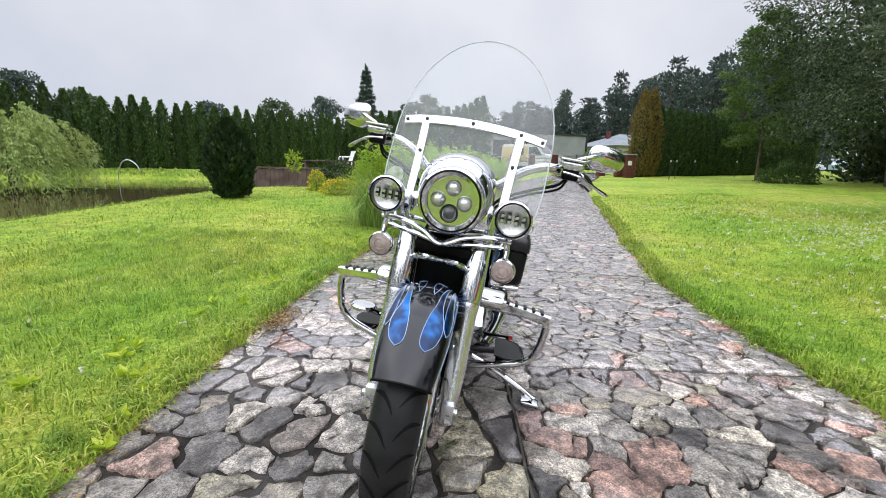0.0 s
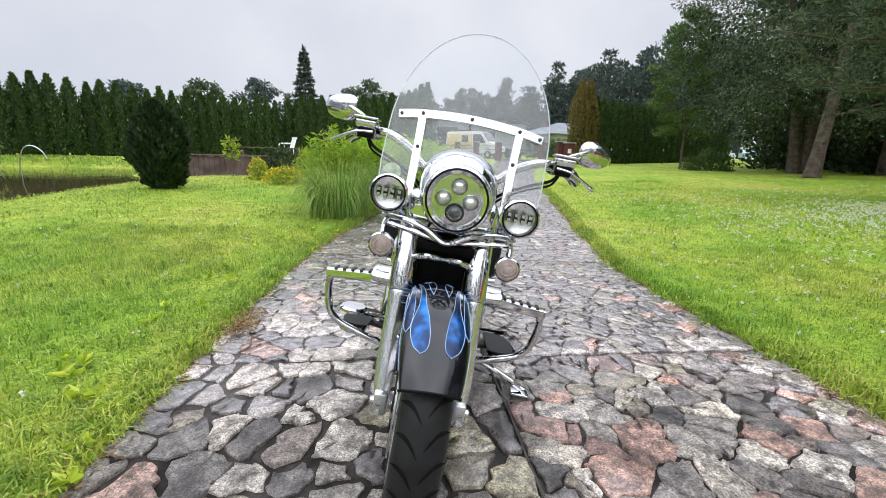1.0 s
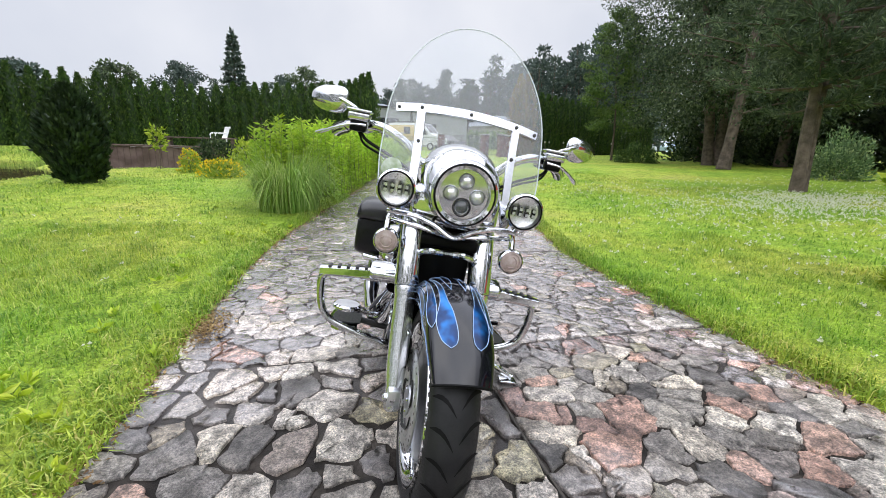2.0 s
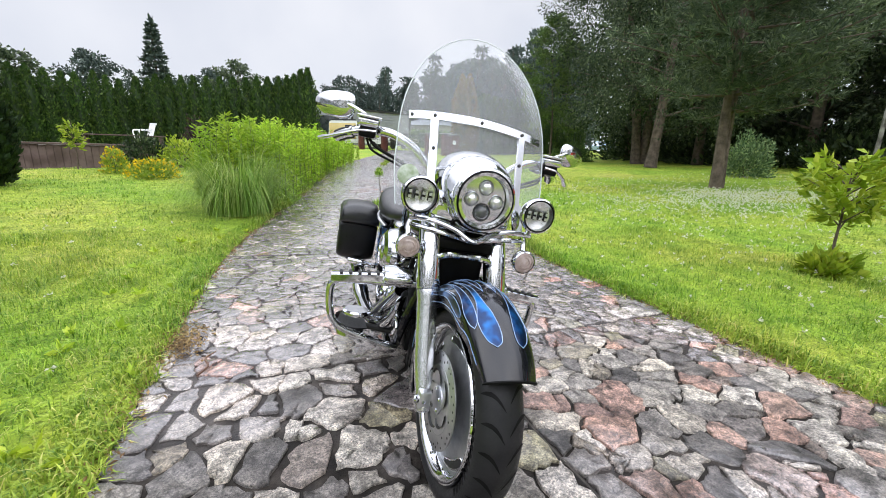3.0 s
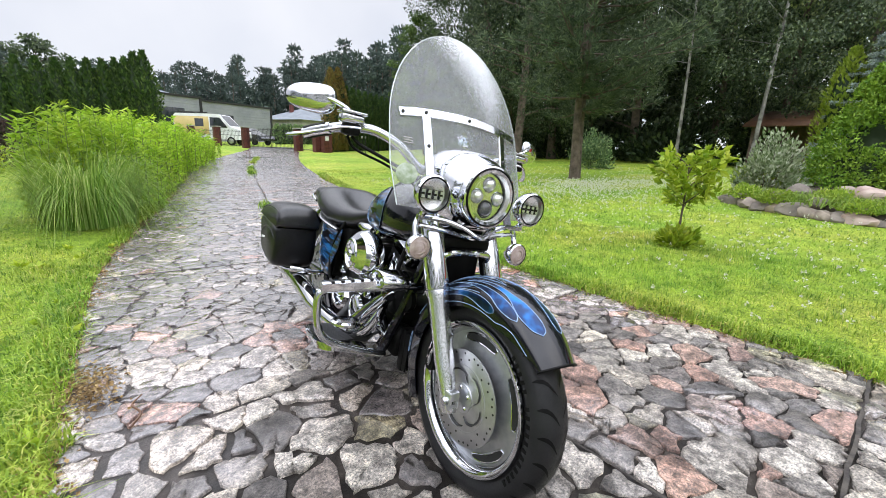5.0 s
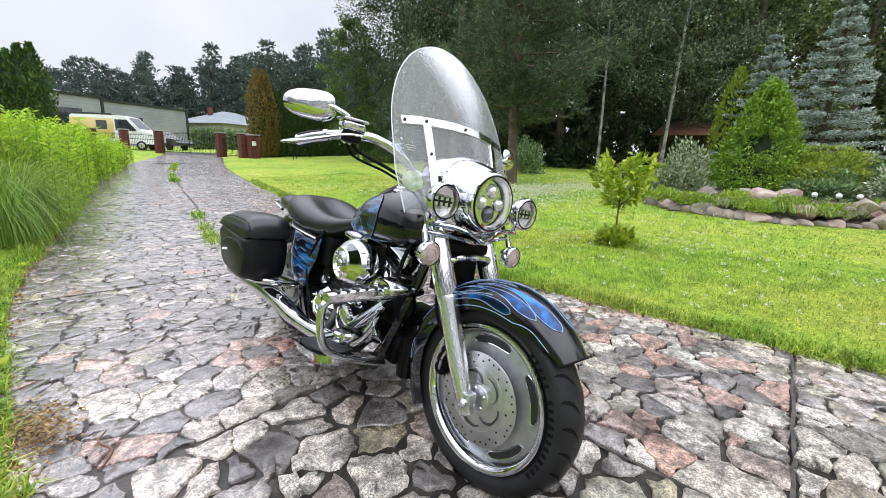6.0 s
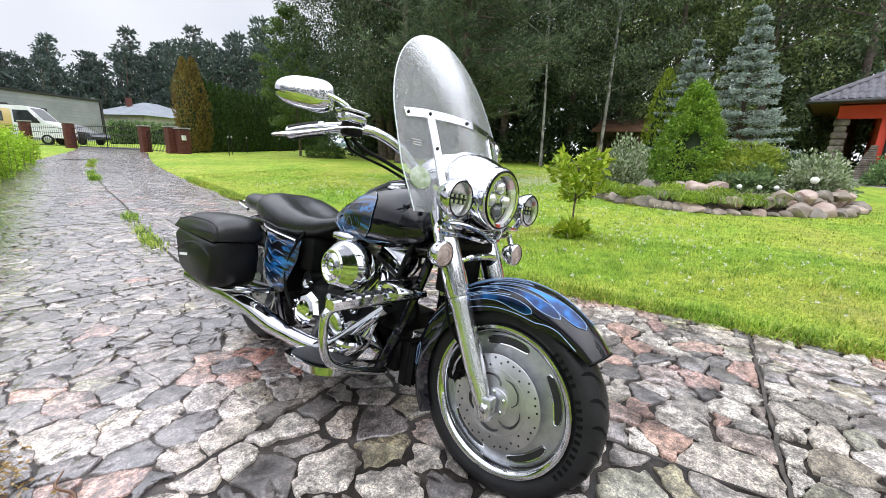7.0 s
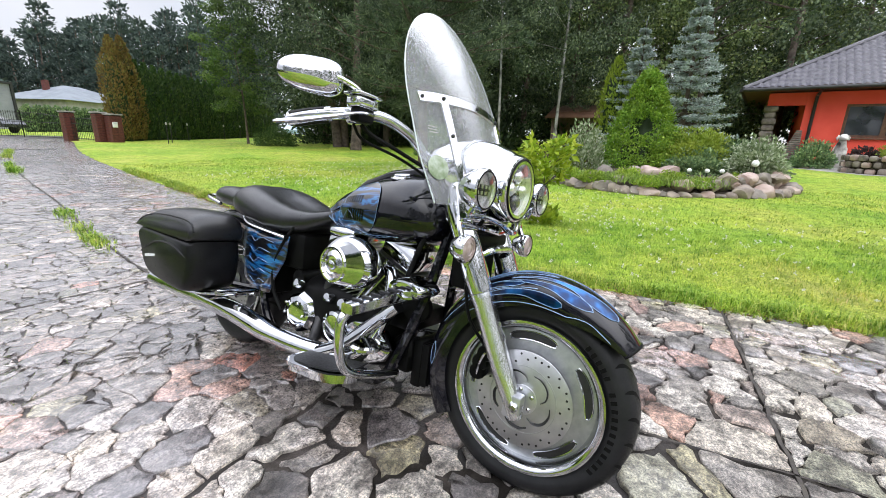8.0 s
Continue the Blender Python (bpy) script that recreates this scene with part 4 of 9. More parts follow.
for sgn in (-1, 1):
    flame_on(fender_point, [(53, 0.30 * sgn), (57, 0.46 * sgn), (66, 0.52 * sgn), (77, 0.42 * sgn), (90, 0.42 * sgn), (104, 0.48 * sgn), (90, 0.34 * sgn), (77, 0.28 * sgn), (69, 0.20 * sgn), (60, 0.15 * sgn), (55, 0.18 * sgn)], fender)
    for loop in ([(63, 0.62), (67, 0.70), (75, 0.72), (84, 0.65), (96, 0.61), (108, 0.57), (95, 0.53), (84, 0.51), (74, 0.50), (66, 0.53)],
                 [(76, 0.84), (80, 0.905), (88, 0.90), (98, 0.84), (112, 0.81), (128, 0.75), (112, 0.735), (98, 0.74), (86, 0.745), (78, 0.78)],
                 [(97, 0.62), (101, 0.68), (110, 0.685), (120, 0.65), (134, 0.61), (120, 0.57), (108, 0.55), (100, 0.56)],
                 [(110, 0.16), (104, 0.24), (108, 0.34), (120, 0.36), (136, 0.20), (122, 0.12)],
                 [(164, 0.68), (167, 0.74), (173, 0.76), (178, 0.72), (175, 0.66), (168, 0.64)]):
        flame_on(fender_point, [(a, b * sgn) for a, b in loop], fender)
    flame_on(fender_point, [(a, b * sgn) for a, b in ((84, 0.16), (92, 0.24), (106, 0.28), (120, 0.22), (108, 0.16), (94, 0.10))], fender, False)
    for line in ([(134, 0.86), (116, 0.915), (100, 0.945), (84, 0.95), (73, 0.93), (66, 0.88), (60, 0.86), (54, 0.90), (48, 0.95)], [(150, 0.66), (136, 0.70), (120, 0.70), (104, 0.715), (90, 0.70)]):
        bp("pinstripe", tube_bm([fender_point(a, b * sgn, 0.0012) for a, b in [(v.x, v.y) for v in smooth_path([(a, b, 0) for a, b in line], 6)]], 0.0011, 5), M_STRIPE, fender, "fine light blue pinstripe")
bp("fender_trim", tube_bm([fender_point(th, q, 0.0) for th, q in [(TH0, q) for q in np.linspace(-1, 1, 15)]], 0.004, 6), M_CRINKLE, fender, "dark rolled edge")

# --- headlight, nacelle, passing lamps, signals ---
frame_of[0] = MB
HEAD = Vector((1.478, 0.008, 0.937))
aim = Vector((1, 0, -0.03)).normalized()
ring = lathe_bm([(0.080, 0.004), (0.090, 0.006), (0.102, 0.0), (0.107, -0.012), (0.107, -0.030), (0.100, -0.036)], HEAD, aim, 48)
head = bp("headlight_ring", ring, M_CHROME, None, "chrome headlight trim ring")
bp("headlight_bezel", lathe_bm([(0.0965, 0.0035), (0.095, 0.006), (0.092, 0.008), (0.090, 0.0065)], HEAD, aim, 48), M_CRINKLE, head, "black ring")
bowl = lathe_bm([(0.084, 0.0), (0.076, -0.022), (0.05, -0.045), (0, -0.055)], HEAD, aim, 40)
bp("reflector", bowl, M_REFLECT, head, "chrome reflector bowl")
for dy, dz, mt, r in ((0.0, 0.040, M_CHROME, 0.026), (-0.042, -0.002, M_CHROME, 0.025), (0.042, -0.002, M_CHROME, 0.025), (0.0, -0.040, M_PANE, 0.030)):
    c = HEAD + Vector((0, dy, dz)) + aim * -0.045
    bp("projector", lathe_bm([(r, 0.0), (r, 0.030), (r * 0.9, 0.034), (r * 0.86, 0.030)], c, aim, 22), M_CHROME if mt is M_CHROME else M_CRINKLE, head)
    bp("projector_lens", lathe_bm([(r * 0.87, 0.028), (r * 0.7, 0.040), (r * 0.4, 0.047), (0, 0.05)], c, aim, 20), M_REFLECT if mt is M_CHROME else M_PANE, head, "glassy projector lens")
glass = lathe_bm([(0.083, 0.003), (0.06, 0.009), (0.03, 0.012), (0, 0.013)], HEAD, aim, 40)
ob = bp("headlight_glass", glass, M_LENS, head, "clear lens")
ob.visible_shadow = False
# nacelle
secs = []
for x, yc, zc, ry, rz in ((1.462, 0.008, 0.937, 0.103, 0.103), (1.44, 0.007, 0.942, 0.113, 0.112), (1.40, 0.005, 0.955, 0.124, 0.118), (1.34, 0.003, 0.968, 0.130, 0.118), (1.27, 0.0, 0.980, 0.126, 0.108), (1.20, 0, 0.985, 0.108, 0.088), (1.15, 0, 0.985, 0.075, 0.055), (1.13, 0, 0.985, 0.03, 0.02)):
    secs.append(rings_xyz(x, yc, zc, ry, rz, 32, 2.15))
nac = bp("nacelle", loft_bm(secs), M_CHROME, None, "chrome headlight nacelle", 1.0)
bp("nacelle_cheek", box_bm(1.30, 1.40, -0.150, 0.150, 0.80, 0.94, 0.03, 4), M_CHROME, nac, "chrome fork cheek panel")
vbar = smooth_path([(1.42, -0.215, 0.842), (1.435, -0.13, 0.842), (1.455, -0.06, 0.826), (1.475, 0.0, 0.800), (1.455, 0.06, 0.826), (1.435, 0.13, 0.842), (1.42, 0.215, 0.842)], 6)
bp("lamp_bar", tube_bm(vbar, 0.013, 10, None, 0.7), M_CHROME, None, "chrome V-shaped lamp bar")
bp("lamp_bar", tube_bm([(1.40, -0.20, 0.815), (1.42, -0.1, 0.806), (1.43, 0, 0.79), (1.42, 0.1, 0.806), (1.40, 0.20, 0.815)], 0.008, 8), M_CHROME, None, "chrome lower bar")


def spot_lamp(c, r, deep, signal):
    a = Vector((1, 0, -0.02)).normalized()
    shell = [(r * 0.90, 0.002), (r, -0.002), (r * 1.02, -0.012), (r * 0.98, -0.024), (r * 0.90, -deep * 0.45), (r * 0.68, -deep * 0.75), (r * 0.35, -deep * 0.95), (0, -deep)]
    lamp = bp("turn_signal" if signal else "passing_lamp", lathe_bm(shell, c, a, 32), M_CHROME, None, "chrome bullet turn signal with pinkish lens" if signal else "chrome passing lamp with LED lens")
    if signal:
        bp("lens", lathe_bm([(r * 0.88, -0.001), (r * 0.72, 0.002), (r * 0.70, -0.002), (r * 0.45, 0.003), (r * 0.42, -0.001), (r * 0.2, 0.003), (0, 0.003)], c, a, 28), M_AMBER, lamp, "pale pink ribbed lens")
    else:
        bp("reflector", lathe_bm([(r * 0.90, -0.002), (r * 0.8, -0.02), (r * 0.4, -0.03), (0, -0.032)], c, a, 28), M_REFLECT, lamp)
        bp("black_ring", lathe_bm([(r * 0.92, 0.0015), (r * 0.88, 0.004), (r * 0.83, 0.002)], c, a, 28), M_CRINKLE, lamp)
        leds = bmesh.new()
        for k in range(4):
            yy = (k - 1.5) * r * 0.36
            box_bm(c.x - 0.026, c.x - 0.010, c.y + yy - r * 0.11, c.y + yy + r * 0.11, c.z - r * 0.25, c.z + r * 0.25, 0.003, 1, leds)
        bps("led_block", leds, M_CRINKLE, lamp, "dark LED blocks")
        leds = bmesh.new()
        for k in range(4):
            yy = (k - 1.5) * r * 0.36
            for zz in (-0.14, 0.14):
                box_bm(c.x - 0.0105, c.x - 0.008, c.y + yy - r * 0.085, c.y + yy + r * 0.085, c.z + zz * r - r * 0.08, c.z + zz * r + r * 0.08, 0, 1, leds)
        bps("led", leds, M_SATIN, lamp)
        g = bp("lens", lathe_bm([(r * 0.88, 0.0015), (r * 0.6, 0.008), (r * 0.3, 0.011), (0, 0.012)], c, a, 28), M_LENS, lamp, "clear lens")
        g.visible_shadow = False
    return lamp


for sgn in (-1, 1):
    spot_lamp(Vector((1.476, 0.203 * sgn + 0.003, 0.918)), 0.0595, 0.085, False)
    spot_lamp(Vector((1.448, 0.206 * sgn + 0.003, 0.748)), 0.041, 0.066, True)
    bp("lamp_bracket", tube_bm(smooth_path([(1.42, 0.200 * sgn, 0.840), (1.43, 0.204 * sgn, 0.855), (1.44, 0.203 * sgn, 0.872)], 4), 0.011, 10), M_CHROME)
    bp("signal_stem", tube_bm(smooth_path([(1.40, 0.20 * sgn, 0.835), (1.405, 0.208 * sgn, 0.81), (1.42, 0.208 * sgn, 0.775)], 4), 0.010, 10), M_CHROME)

# --- windshield ---
def shield_x(y, z):
    return 1.385 - 0.40 * (z - 0.93) - 0.42 * max(0.0, z - 1.1) ** 2 - 0.9 * y * y


def shield_point(y, z, off=0.0):
    n = Vector((1, 1.8 * y, 0.40 + 0.84 * max(0, z - 1.1))).normalized()
    return Vector((shield_x(y, z), y + 0.006, z)) + n * off


def shield_half(z):
    if z > 1.13:
        return 0.281 * math.sqrt(max(0.0, 1 - ((z - 1.13) / 0.372) ** 2))
    return 0.281 - 0.02 * max(0, (1.0 - z) / 0.15)


def shield_low(y):
    """Lower edge: cut out round the nacelle."""
    a = abs(y)
    return 0.865 if a > 0.19 else 0.865 + 0.20 * math.sqrt(max(0, 1 - (a / 0.19) ** 2))


bm = bmesh.new()
zs = list(np.linspace(0.865, 1.13, 14)) + [1.13 + 0.372 * math.sin(a) for a in np.linspace(0, math.pi / 2, 18)[1:]]
NS = 33
shieldv = []
for z in zs:
    shieldv.append([shield_half(z) * q for q in np.linspace(-1, 1, NS)])
layers = []
for off in (0.0, -0.004):
    rows_v = []
    for z, ysr in zip(zs, shieldv):
        rows_v.append([bm.verts.new(shield_point(y, z, off)) for y in ysr])
    layers.append(rows_v)
for li, rows_v in enumerate(layers):
    for i in range(len(zs) - 1):
        for k in range(NS - 1):
            yc = 0.25 * (shieldv[i][k] + shieldv[i][k + 1] + shieldv[i + 1][k] + shieldv[i + 1][k + 1])
            if 0.5 * (zs[i] + zs[i + 1]) > shield_low(yc):
                f = (rows_v[i][k], rows_v[i][k + 1], rows_v[i + 1][k + 1], rows_v[i + 1][k])
                bm.faces.new(f)
bmesh.ops.delete(bm, geom=[v for v in bm.verts if not v.link_faces], context="VERTS")
bmesh.ops.remove_doubles(bm, verts=bm.verts, dist=0.0004)
shield = bp("windshield", bm, M_SHIELD, None, "tall clear acrylic windshield, sky sheen added as a pale veil", 2.0)
shield.visible_shadow = False
rim_pts = [shield_point(s * shield_half(z), z, -0.002) for s, zz in ((-1, zs), (1, zs[::-1][1:])) for z in zz]
bp("shield_edge", tube_bm(rim_pts, 0.0022, 6), mat("acrylic_edge", (0.45, 0.5, 0.5), (0.55, 0.6, 0.6), 20, 0.2), shield, "polished edge of the acrylic")


def strip(pts, w, name="shield_strip"):
    """A flat chrome strip laid on the windshield. pts: (y, z) along it."""
    s = bmesh.new()
    P = [(v.x, v.y) for v in smooth_path([(a, b, 0) for a, b in pts], 6)]
    rows_v = []
    for i, (a, b) in enumerate(P):
        c, d = P[min(i + 1, len(P) - 1)], P[max(i - 1, 0)]
        t = Vector((c[0] - d[0], c[1] - d[1])).normalized()
        nn = Vector((-t.y, t.x)) * w
        rows_v.append([s.verts.new(shield_point(a + nn.x * e, b + nn.y * e, o)) for e, o in ((-1, 0.001), (-0.9, 0.005), (0.9, 0.005), (1, 0.001), (1, -0.0002), (-1, -0.0002))])
    for a, b in zip(rows_v, rows_v[1:]):
        for k in range(6):
            s.faces.new((a[k], a[(k + 1) % 6], b[(k + 1) % 6], b[k]))
    s.faces.new(rows_v[0])
    s.faces.new(rows_v[-1])
    return bp(name, s, M_CHROME, shield, "flat chrome shield bracket", 0.5)


strip([(-0.250, 1.166), (-0.16, 1.178), (0, 1.186), (0.16, 1.178), (0.250, 1.166)], 0.0145)
for sgn in (-1, 1):
    strip([(sgn * 0.165, 1.164), (sgn * 0.160, 1.05), (sgn * 0.157, 0.90)], 0.0145)
    strip([(sgn * 0.160, 0.93), (sgn * 0.168, 0.88), (sgn * 0.175, 0.83)], 0.022)
    for y, z in ((0.240, 1.167), (0.165, 1.178), (0.160, 1.068)):
        p = shield_point(sgn * y, z, 0.005)
        bp("bolt", lathe_bm([(0.0062, 0), (0.0062, 0.003), (0.004, 0.0055), (0, 0.006)], p, (1, 0, 0.4), 10), M_IRON, shield)
p = shield_point(0.0, 1.186, 0.005)
bp("bolt", lathe_bm([(0.0062, 0), (0.0062, 0.003), (0.004, 0.0055), (0, 0.006)], p, (1, 0, 0.4), 10), M_IRON, shield)
bp("round_badge", lathe_bm([(0.036, 0), (0.036, 0.002), (0.032, 0.003), (0, 0.003)], shield_point(-0.232, 0.967, 0.001), (1, -0.35, 0.33), 28), mat("round_sticker", (0.16, 0.22, 0.11), (0.36, 0.40, 0.33), 40, 0.3), shield, "round pale green sticker")
bm = bmesh.new()
for k in range(3):
    plate_bm([(-0.016, -0.0012), (0.016, -0.0012), (0.016, 0.0012), (-0.016, 0.0012)], 0.0006, shield_point(-0.225, 1.085 - 0.008 * k, 0.0005), (0.4, 1, 0), (-0.33, 0, 1), bm)
bps("shield_marking", bm, M_CONCRETE, shield, "small white lines of marking")

# --- handlebar, grips, levers, mirrors ---
bar = smooth_path([(0.975, -0.47, 1.052), (1.06, -0.425, 1.075), (1.115, -0.35, 1.092), (1.15, -0.28, 1.092), (1.185, -0.20, 1.058), (1.205, -0.13, 1.0), (1.21, -0.06, 0.975), (1.21, 0, 0.972)], 7)
full = bar + [Vector((v.x, -v.y, v.z)) for v in bar[::-1][1:]]
handlebar = bp("handlebar", tube_bm(full, 0.0165, 14), M_CHROME, None, "wide chrome handlebar")
for sgn in (-1, 1):
    def S(x, y, z):
        return Vector((x, -sgn * y, z))
    grip = tube_bm(smooth_path([S(0.965, -0.476, 1.050), S(1.02, -0.448, 1.066), S(1.07, -0.415, 1.078)], 8), 0.0205, 16)
    gr = bp("grip", grip, M_CHROME, handlebar, "chrome grip with rubber inlays")
    gb = bmesh.new()
    for k in range(5):
        a = 2 * math.pi * k / 5
        o = Vector((0, 0.019 * math.cos(a), 0.019 * math.sin(a)))
        tube_bm([S(0.975, -0.471, 1.053) + o, S(1.02, -0.448, 1.066) + o, S(1.06, -0.421, 1.076) + o], 0.006, 6, gb)
    bps("grip_rubber", gb, M_RUBBER, gr)
    # switch box and brake reservoir
    c = S(1.115, -0.372, 1.088)
    hb = loft_bm([rings_xyz(x, c.y + dy, c.z, r1, r2, 18, 3) for x, dy, r1, r2 in ((1.065, -0.03 * -sgn * -1, 0.022, 0.022), (1.085, -0.018 * -sgn * -1, 0.026, 0.028), (1.125, 0.005, 0.026, 0.028), (1.145, 0.015 * -sgn, 0.020, 0.022))])
    bp("switch_housing", hb, M_CHROME, handlebar, "chrome switch housing")
    rb = box_bm(1.115, 1.170, c.y - 0.040, c.y + 0.040, 1.098, 1.130, 0.010, 3)
    bp("reservoir", rb, M_CHROME, handlebar, "chrome brake fluid reservoir")
    bp("reservoir_cap", box_bm(1.110, 1.175, c.y - 0.045, c.y + 0.045, 1.130, 1.139, 0.004, 2), M_CHROME, handlebar)
    bp("clamp_block", box_bm(1.125, 1.165, c.y - 0.030, c.y + 0.030, 1.062, 1.100, 0.008, 2), M_CRINKLE, handlebar)
    lev = smooth_path([S(1.155, -0.345, 1.088), S(1.158, -0.400, 1.082), S(1.12, -0.455, 1.062), S(1.06, -0.505, 1.042), S(0.995, -0.545, 1.030)], 7)
    n = len(lev)
    bp("lever", tube_bm(lev, [0.013 - 0.005 * math.sin(math.pi * min(1, k / (n * 0.8))) for k in range(n - 3)] + [0.009, 0.011, 0.006], 10, None, 0.6), M_CHROME, handlebar, "chrome hand lever")
    # mirror
    stem = smooth_path([S(1.140, -0.380, 1.130), S(1.150, -0.390, 1.140), S(1.140, -0.425, 1.155), S(1.110, -0.462, 1.168)], 7)
    mirror = bp("mirror_stem", tube_bm(stem, 0.0075, 10), M_CHROME, None, "chrome mirror on a bent stem")
    mc = S(1.068, -0.492, 1.160)
    facing = Vector((-0.85, -0.53 * sgn, -0.02)).normalized()
    u = Vector((0, 0, 1)).cross(facing).normalized()
    v = facing.cross(u)
    secs = []
    for d, k in ((0.0, 1.0), (-0.006, 1.03), (-0.016, 0.98), (-0.028, 0.80), (-0.036, 0.5), (-0.039, 0.12)):
        ringm = []
        for j in range(28):
            a = 2 * math.pi * j / 28
            ca, sa = math.cos(a), math.sin(a)
            uu_ = 0.083 * math.copysign(abs(ca) ** 0.75, ca) * k
            vv_ = 0.046 * math.copysign(abs(sa) ** 0.75, sa) * k * (1 - 0.22 * ca * -sgn)
            ringm.append(mc + u * uu_ + v * vv_ + facing * d)
        secs.append(ringm)
    bp("mirror_shell", loft_bm(secs), M_CHROME, mirror, "chrome mirror housing", 1.0)
    gl = bmesh.new()
    gl.faces.new([gl.verts.new(mc + facing * 0.002 + (p - mc) * 0.92) for p in secs[0]])
    bp("mirror_glass", gl, mat("mirror_glass", (0.9, 0.9, 0.9), (0.92, 0.92, 0.92), 3, 0.01, 0.02, 1.0), mirror)
    # cables
    cab = smooth_path([S(1.13, -0.36, 1.06), S(1.15, -0.33, 1.035), S(1.19, -0.24, 1.000), S(1.24, -0.15, 0.955), S(1.26, -0.10, 0.90)], 7)
    bp("cable", tube_bm(cab, 0.006, 8), M_HOSE, handlebar, "black cable")
    cab = smooth_path([S(1.11, -0.37, 1.06), S(1.125, -0.34, 1.020), S(1.18, -0.24, 0.985), S(1.23, -0.15, 0.935), S(1.25, -0.09, 0.86)], 7)
    bp("cable", tube_bm(cab, 0.0045, 8), M_HOSE, handlebar, "black cable")

# --- fuel tank, console, seat ---
def tank_ring(x, w, z0, z1, n=28):
    out = []
    for k in range(n):
        a = 2 * math.pi * k / n
        c, s = math.cos(a), math.sin(a)
        yy = w * math.copysign(abs(c) ** 0.85, c)
        zc = z0 + (z1 - z0) * 0.42
        zz = zc + ((z1 - zc) if s > 0 else (zc - z0)) * math.copysign(abs(s) ** (0.9 if s > 0 else 0.6), s)
        out.append(Vector((x, yy, zz)))
    return out


TANK = ((0.66, 0.045, 0.735, 0.80), (0.70, 0.085, 0.720, 0.825), (0.78, 0.118, 0.705, 0.868), (0.88, 0.146, 0.695, 0.908), (0.98, 0.160, 0.692, 0.938), (1.08, 0.165, 0.695, 0.952), (1.17, 0.158, 0.705, 0.945), (1.235, 0.135, 0.725, 0.915), (1.27, 0.095, 0.755, 0.875), (1.285, 0.04, 0.79, 0.84))
tank = bp("fuel_tank", loft_bm([tank_ring(*t) for t in TANK]), M_BLACK, None, "gloss black fuel tank with blue flames", 1.2)


def tank_point(x, q, off=0.0, sgn=-1):
    """A place on the tank's flank; q: 0 at its widest, 1 on top."""
    xs_ = [t[0] for t in TANK]
    w, z0, z1 = (float(np.interp(x, xs_, [t[k] for t in TANK])) for k in (1, 2, 3))
    a = q * math.pi / 2
    c, s = math.cos(a), math.sin(a)
    zc = z0 + (z1 - z0) * 0.42
    p = Vector((x, sgn * w * abs(c) ** 0.85, zc + (z1 - zc if s > 0 else zc - z0) * math.copysign(abs(s) ** (0.9 if s > 0 else 0.6), s)))
    return p + Vector((0, sgn * c, s)) * off


for sgn in (-1, 1):
    for loop in ([(0.81, -0.06), (0.87, -0.32), (0.96, -0.36), (1.02, -0.16), (1.04, 0.12), (1.02, 0.40), (0.96, 0.58), (0.88, 0.52), (0.82, 0.28)], [(0.70, -0.04), (0.76, -0.20), (0.84, -0.28), (0.81, -0.12), (0.83, 0.04), (0.76, 0.0)], [(0.71, 0.10), (0.77, 0.08), (0.84, 0.20), (0.82, 0.32), (0.76, 0.24)]):
        flame_on(lambda a, b, o, sgn=sgn: tank_point(a, b, o, sgn), loop, tank, True, 6, 0.0035, 0.0006, M_FLAMES)
    for k in range(3):
        bp("pinstripe", tube_bm([tank_point(a, b, 0.004, sgn) for a, b in [(v.x, v.y) for v in smooth_path([(0.72 + 0.02 * k, 0.1 - 0.15 * k, 0), (0.80, -0.25 - 0.1 * k, 0), (0.88, 0.05 - 0.25 * k, 0), (0.99 + 0.03 * k, -0.45 + 0.05 * k, 0), (1.07 + 0.03 * k, -0.35, 0)], 6)]], 0.0007, 5), M_STRIPE, tank)
    bm = bmesh.new()
    for r_, (x0_, x1_) in enumerate(((0.845, 0.955), (0.87, 0.975))):
        for k in range(8):
            a = x0_ + (x1_ - x0_) * k / 8
            q0 = 0.20 - 0.24 * r_ - 0.006 * k
            quad = [tank_point(a, q0, 0.0046, sgn), tank_point(a + 0.010, q0, 0.0046, sgn), tank_point(a + 0.010, q0 + 0.13, 0.0046, sgn), tank_point(a, q0 + 0.13, 0.0046, sgn)]
            bm.faces.new([bm.verts.new(p) for p in quad])
    bps("emblem_bar", bm, M_BLACK, tank, "dark bars of an emblem")
bp("fuel_cap", lathe_bm([(0.046, 0), (0.044, 0.004), (0.036, 0.007), (0.034, 0.013), (0.028, 0.016), (0, 0.017)], (1.05, -0.06, 0.938), (0.06, -0.25, 1), 26), M_CHROME, tank, "chrome filler cap")
bp("fuel_gauge", lathe_bm([(0.046, 0), (0.046, 0.006), (0.040, 0.010), (0.040, 0.018), (0, 0.02)], (1.05, 0.06, 0.943), (0.06, 0.25, 1), 26), M_CHROME, tank)
con = loft_bm([rings_xyz(x, 0, z, w, h, 18, 3) for x, z, w, h in ((0.74, 0.835, 0.03, 0.02), (0.85, 0.895, 0.05, 0.025), (0.98, 0.938, 0.058, 0.026), (1.10, 0.957, 0.056, 0.024), (1.20, 0.945, 0.04, 0.02))])
bp("console", con, M_BLACK, tank, "black tank console")
bp("speedometer", lathe_bm([(0.055, 0), (0.055, 0.02), (0.050, 0.026), (0.046, 0.022), (0, 0.022)], (1.165, 0, 0.95), (-0.35, 0, 1), 28), M_CHROME, nac)

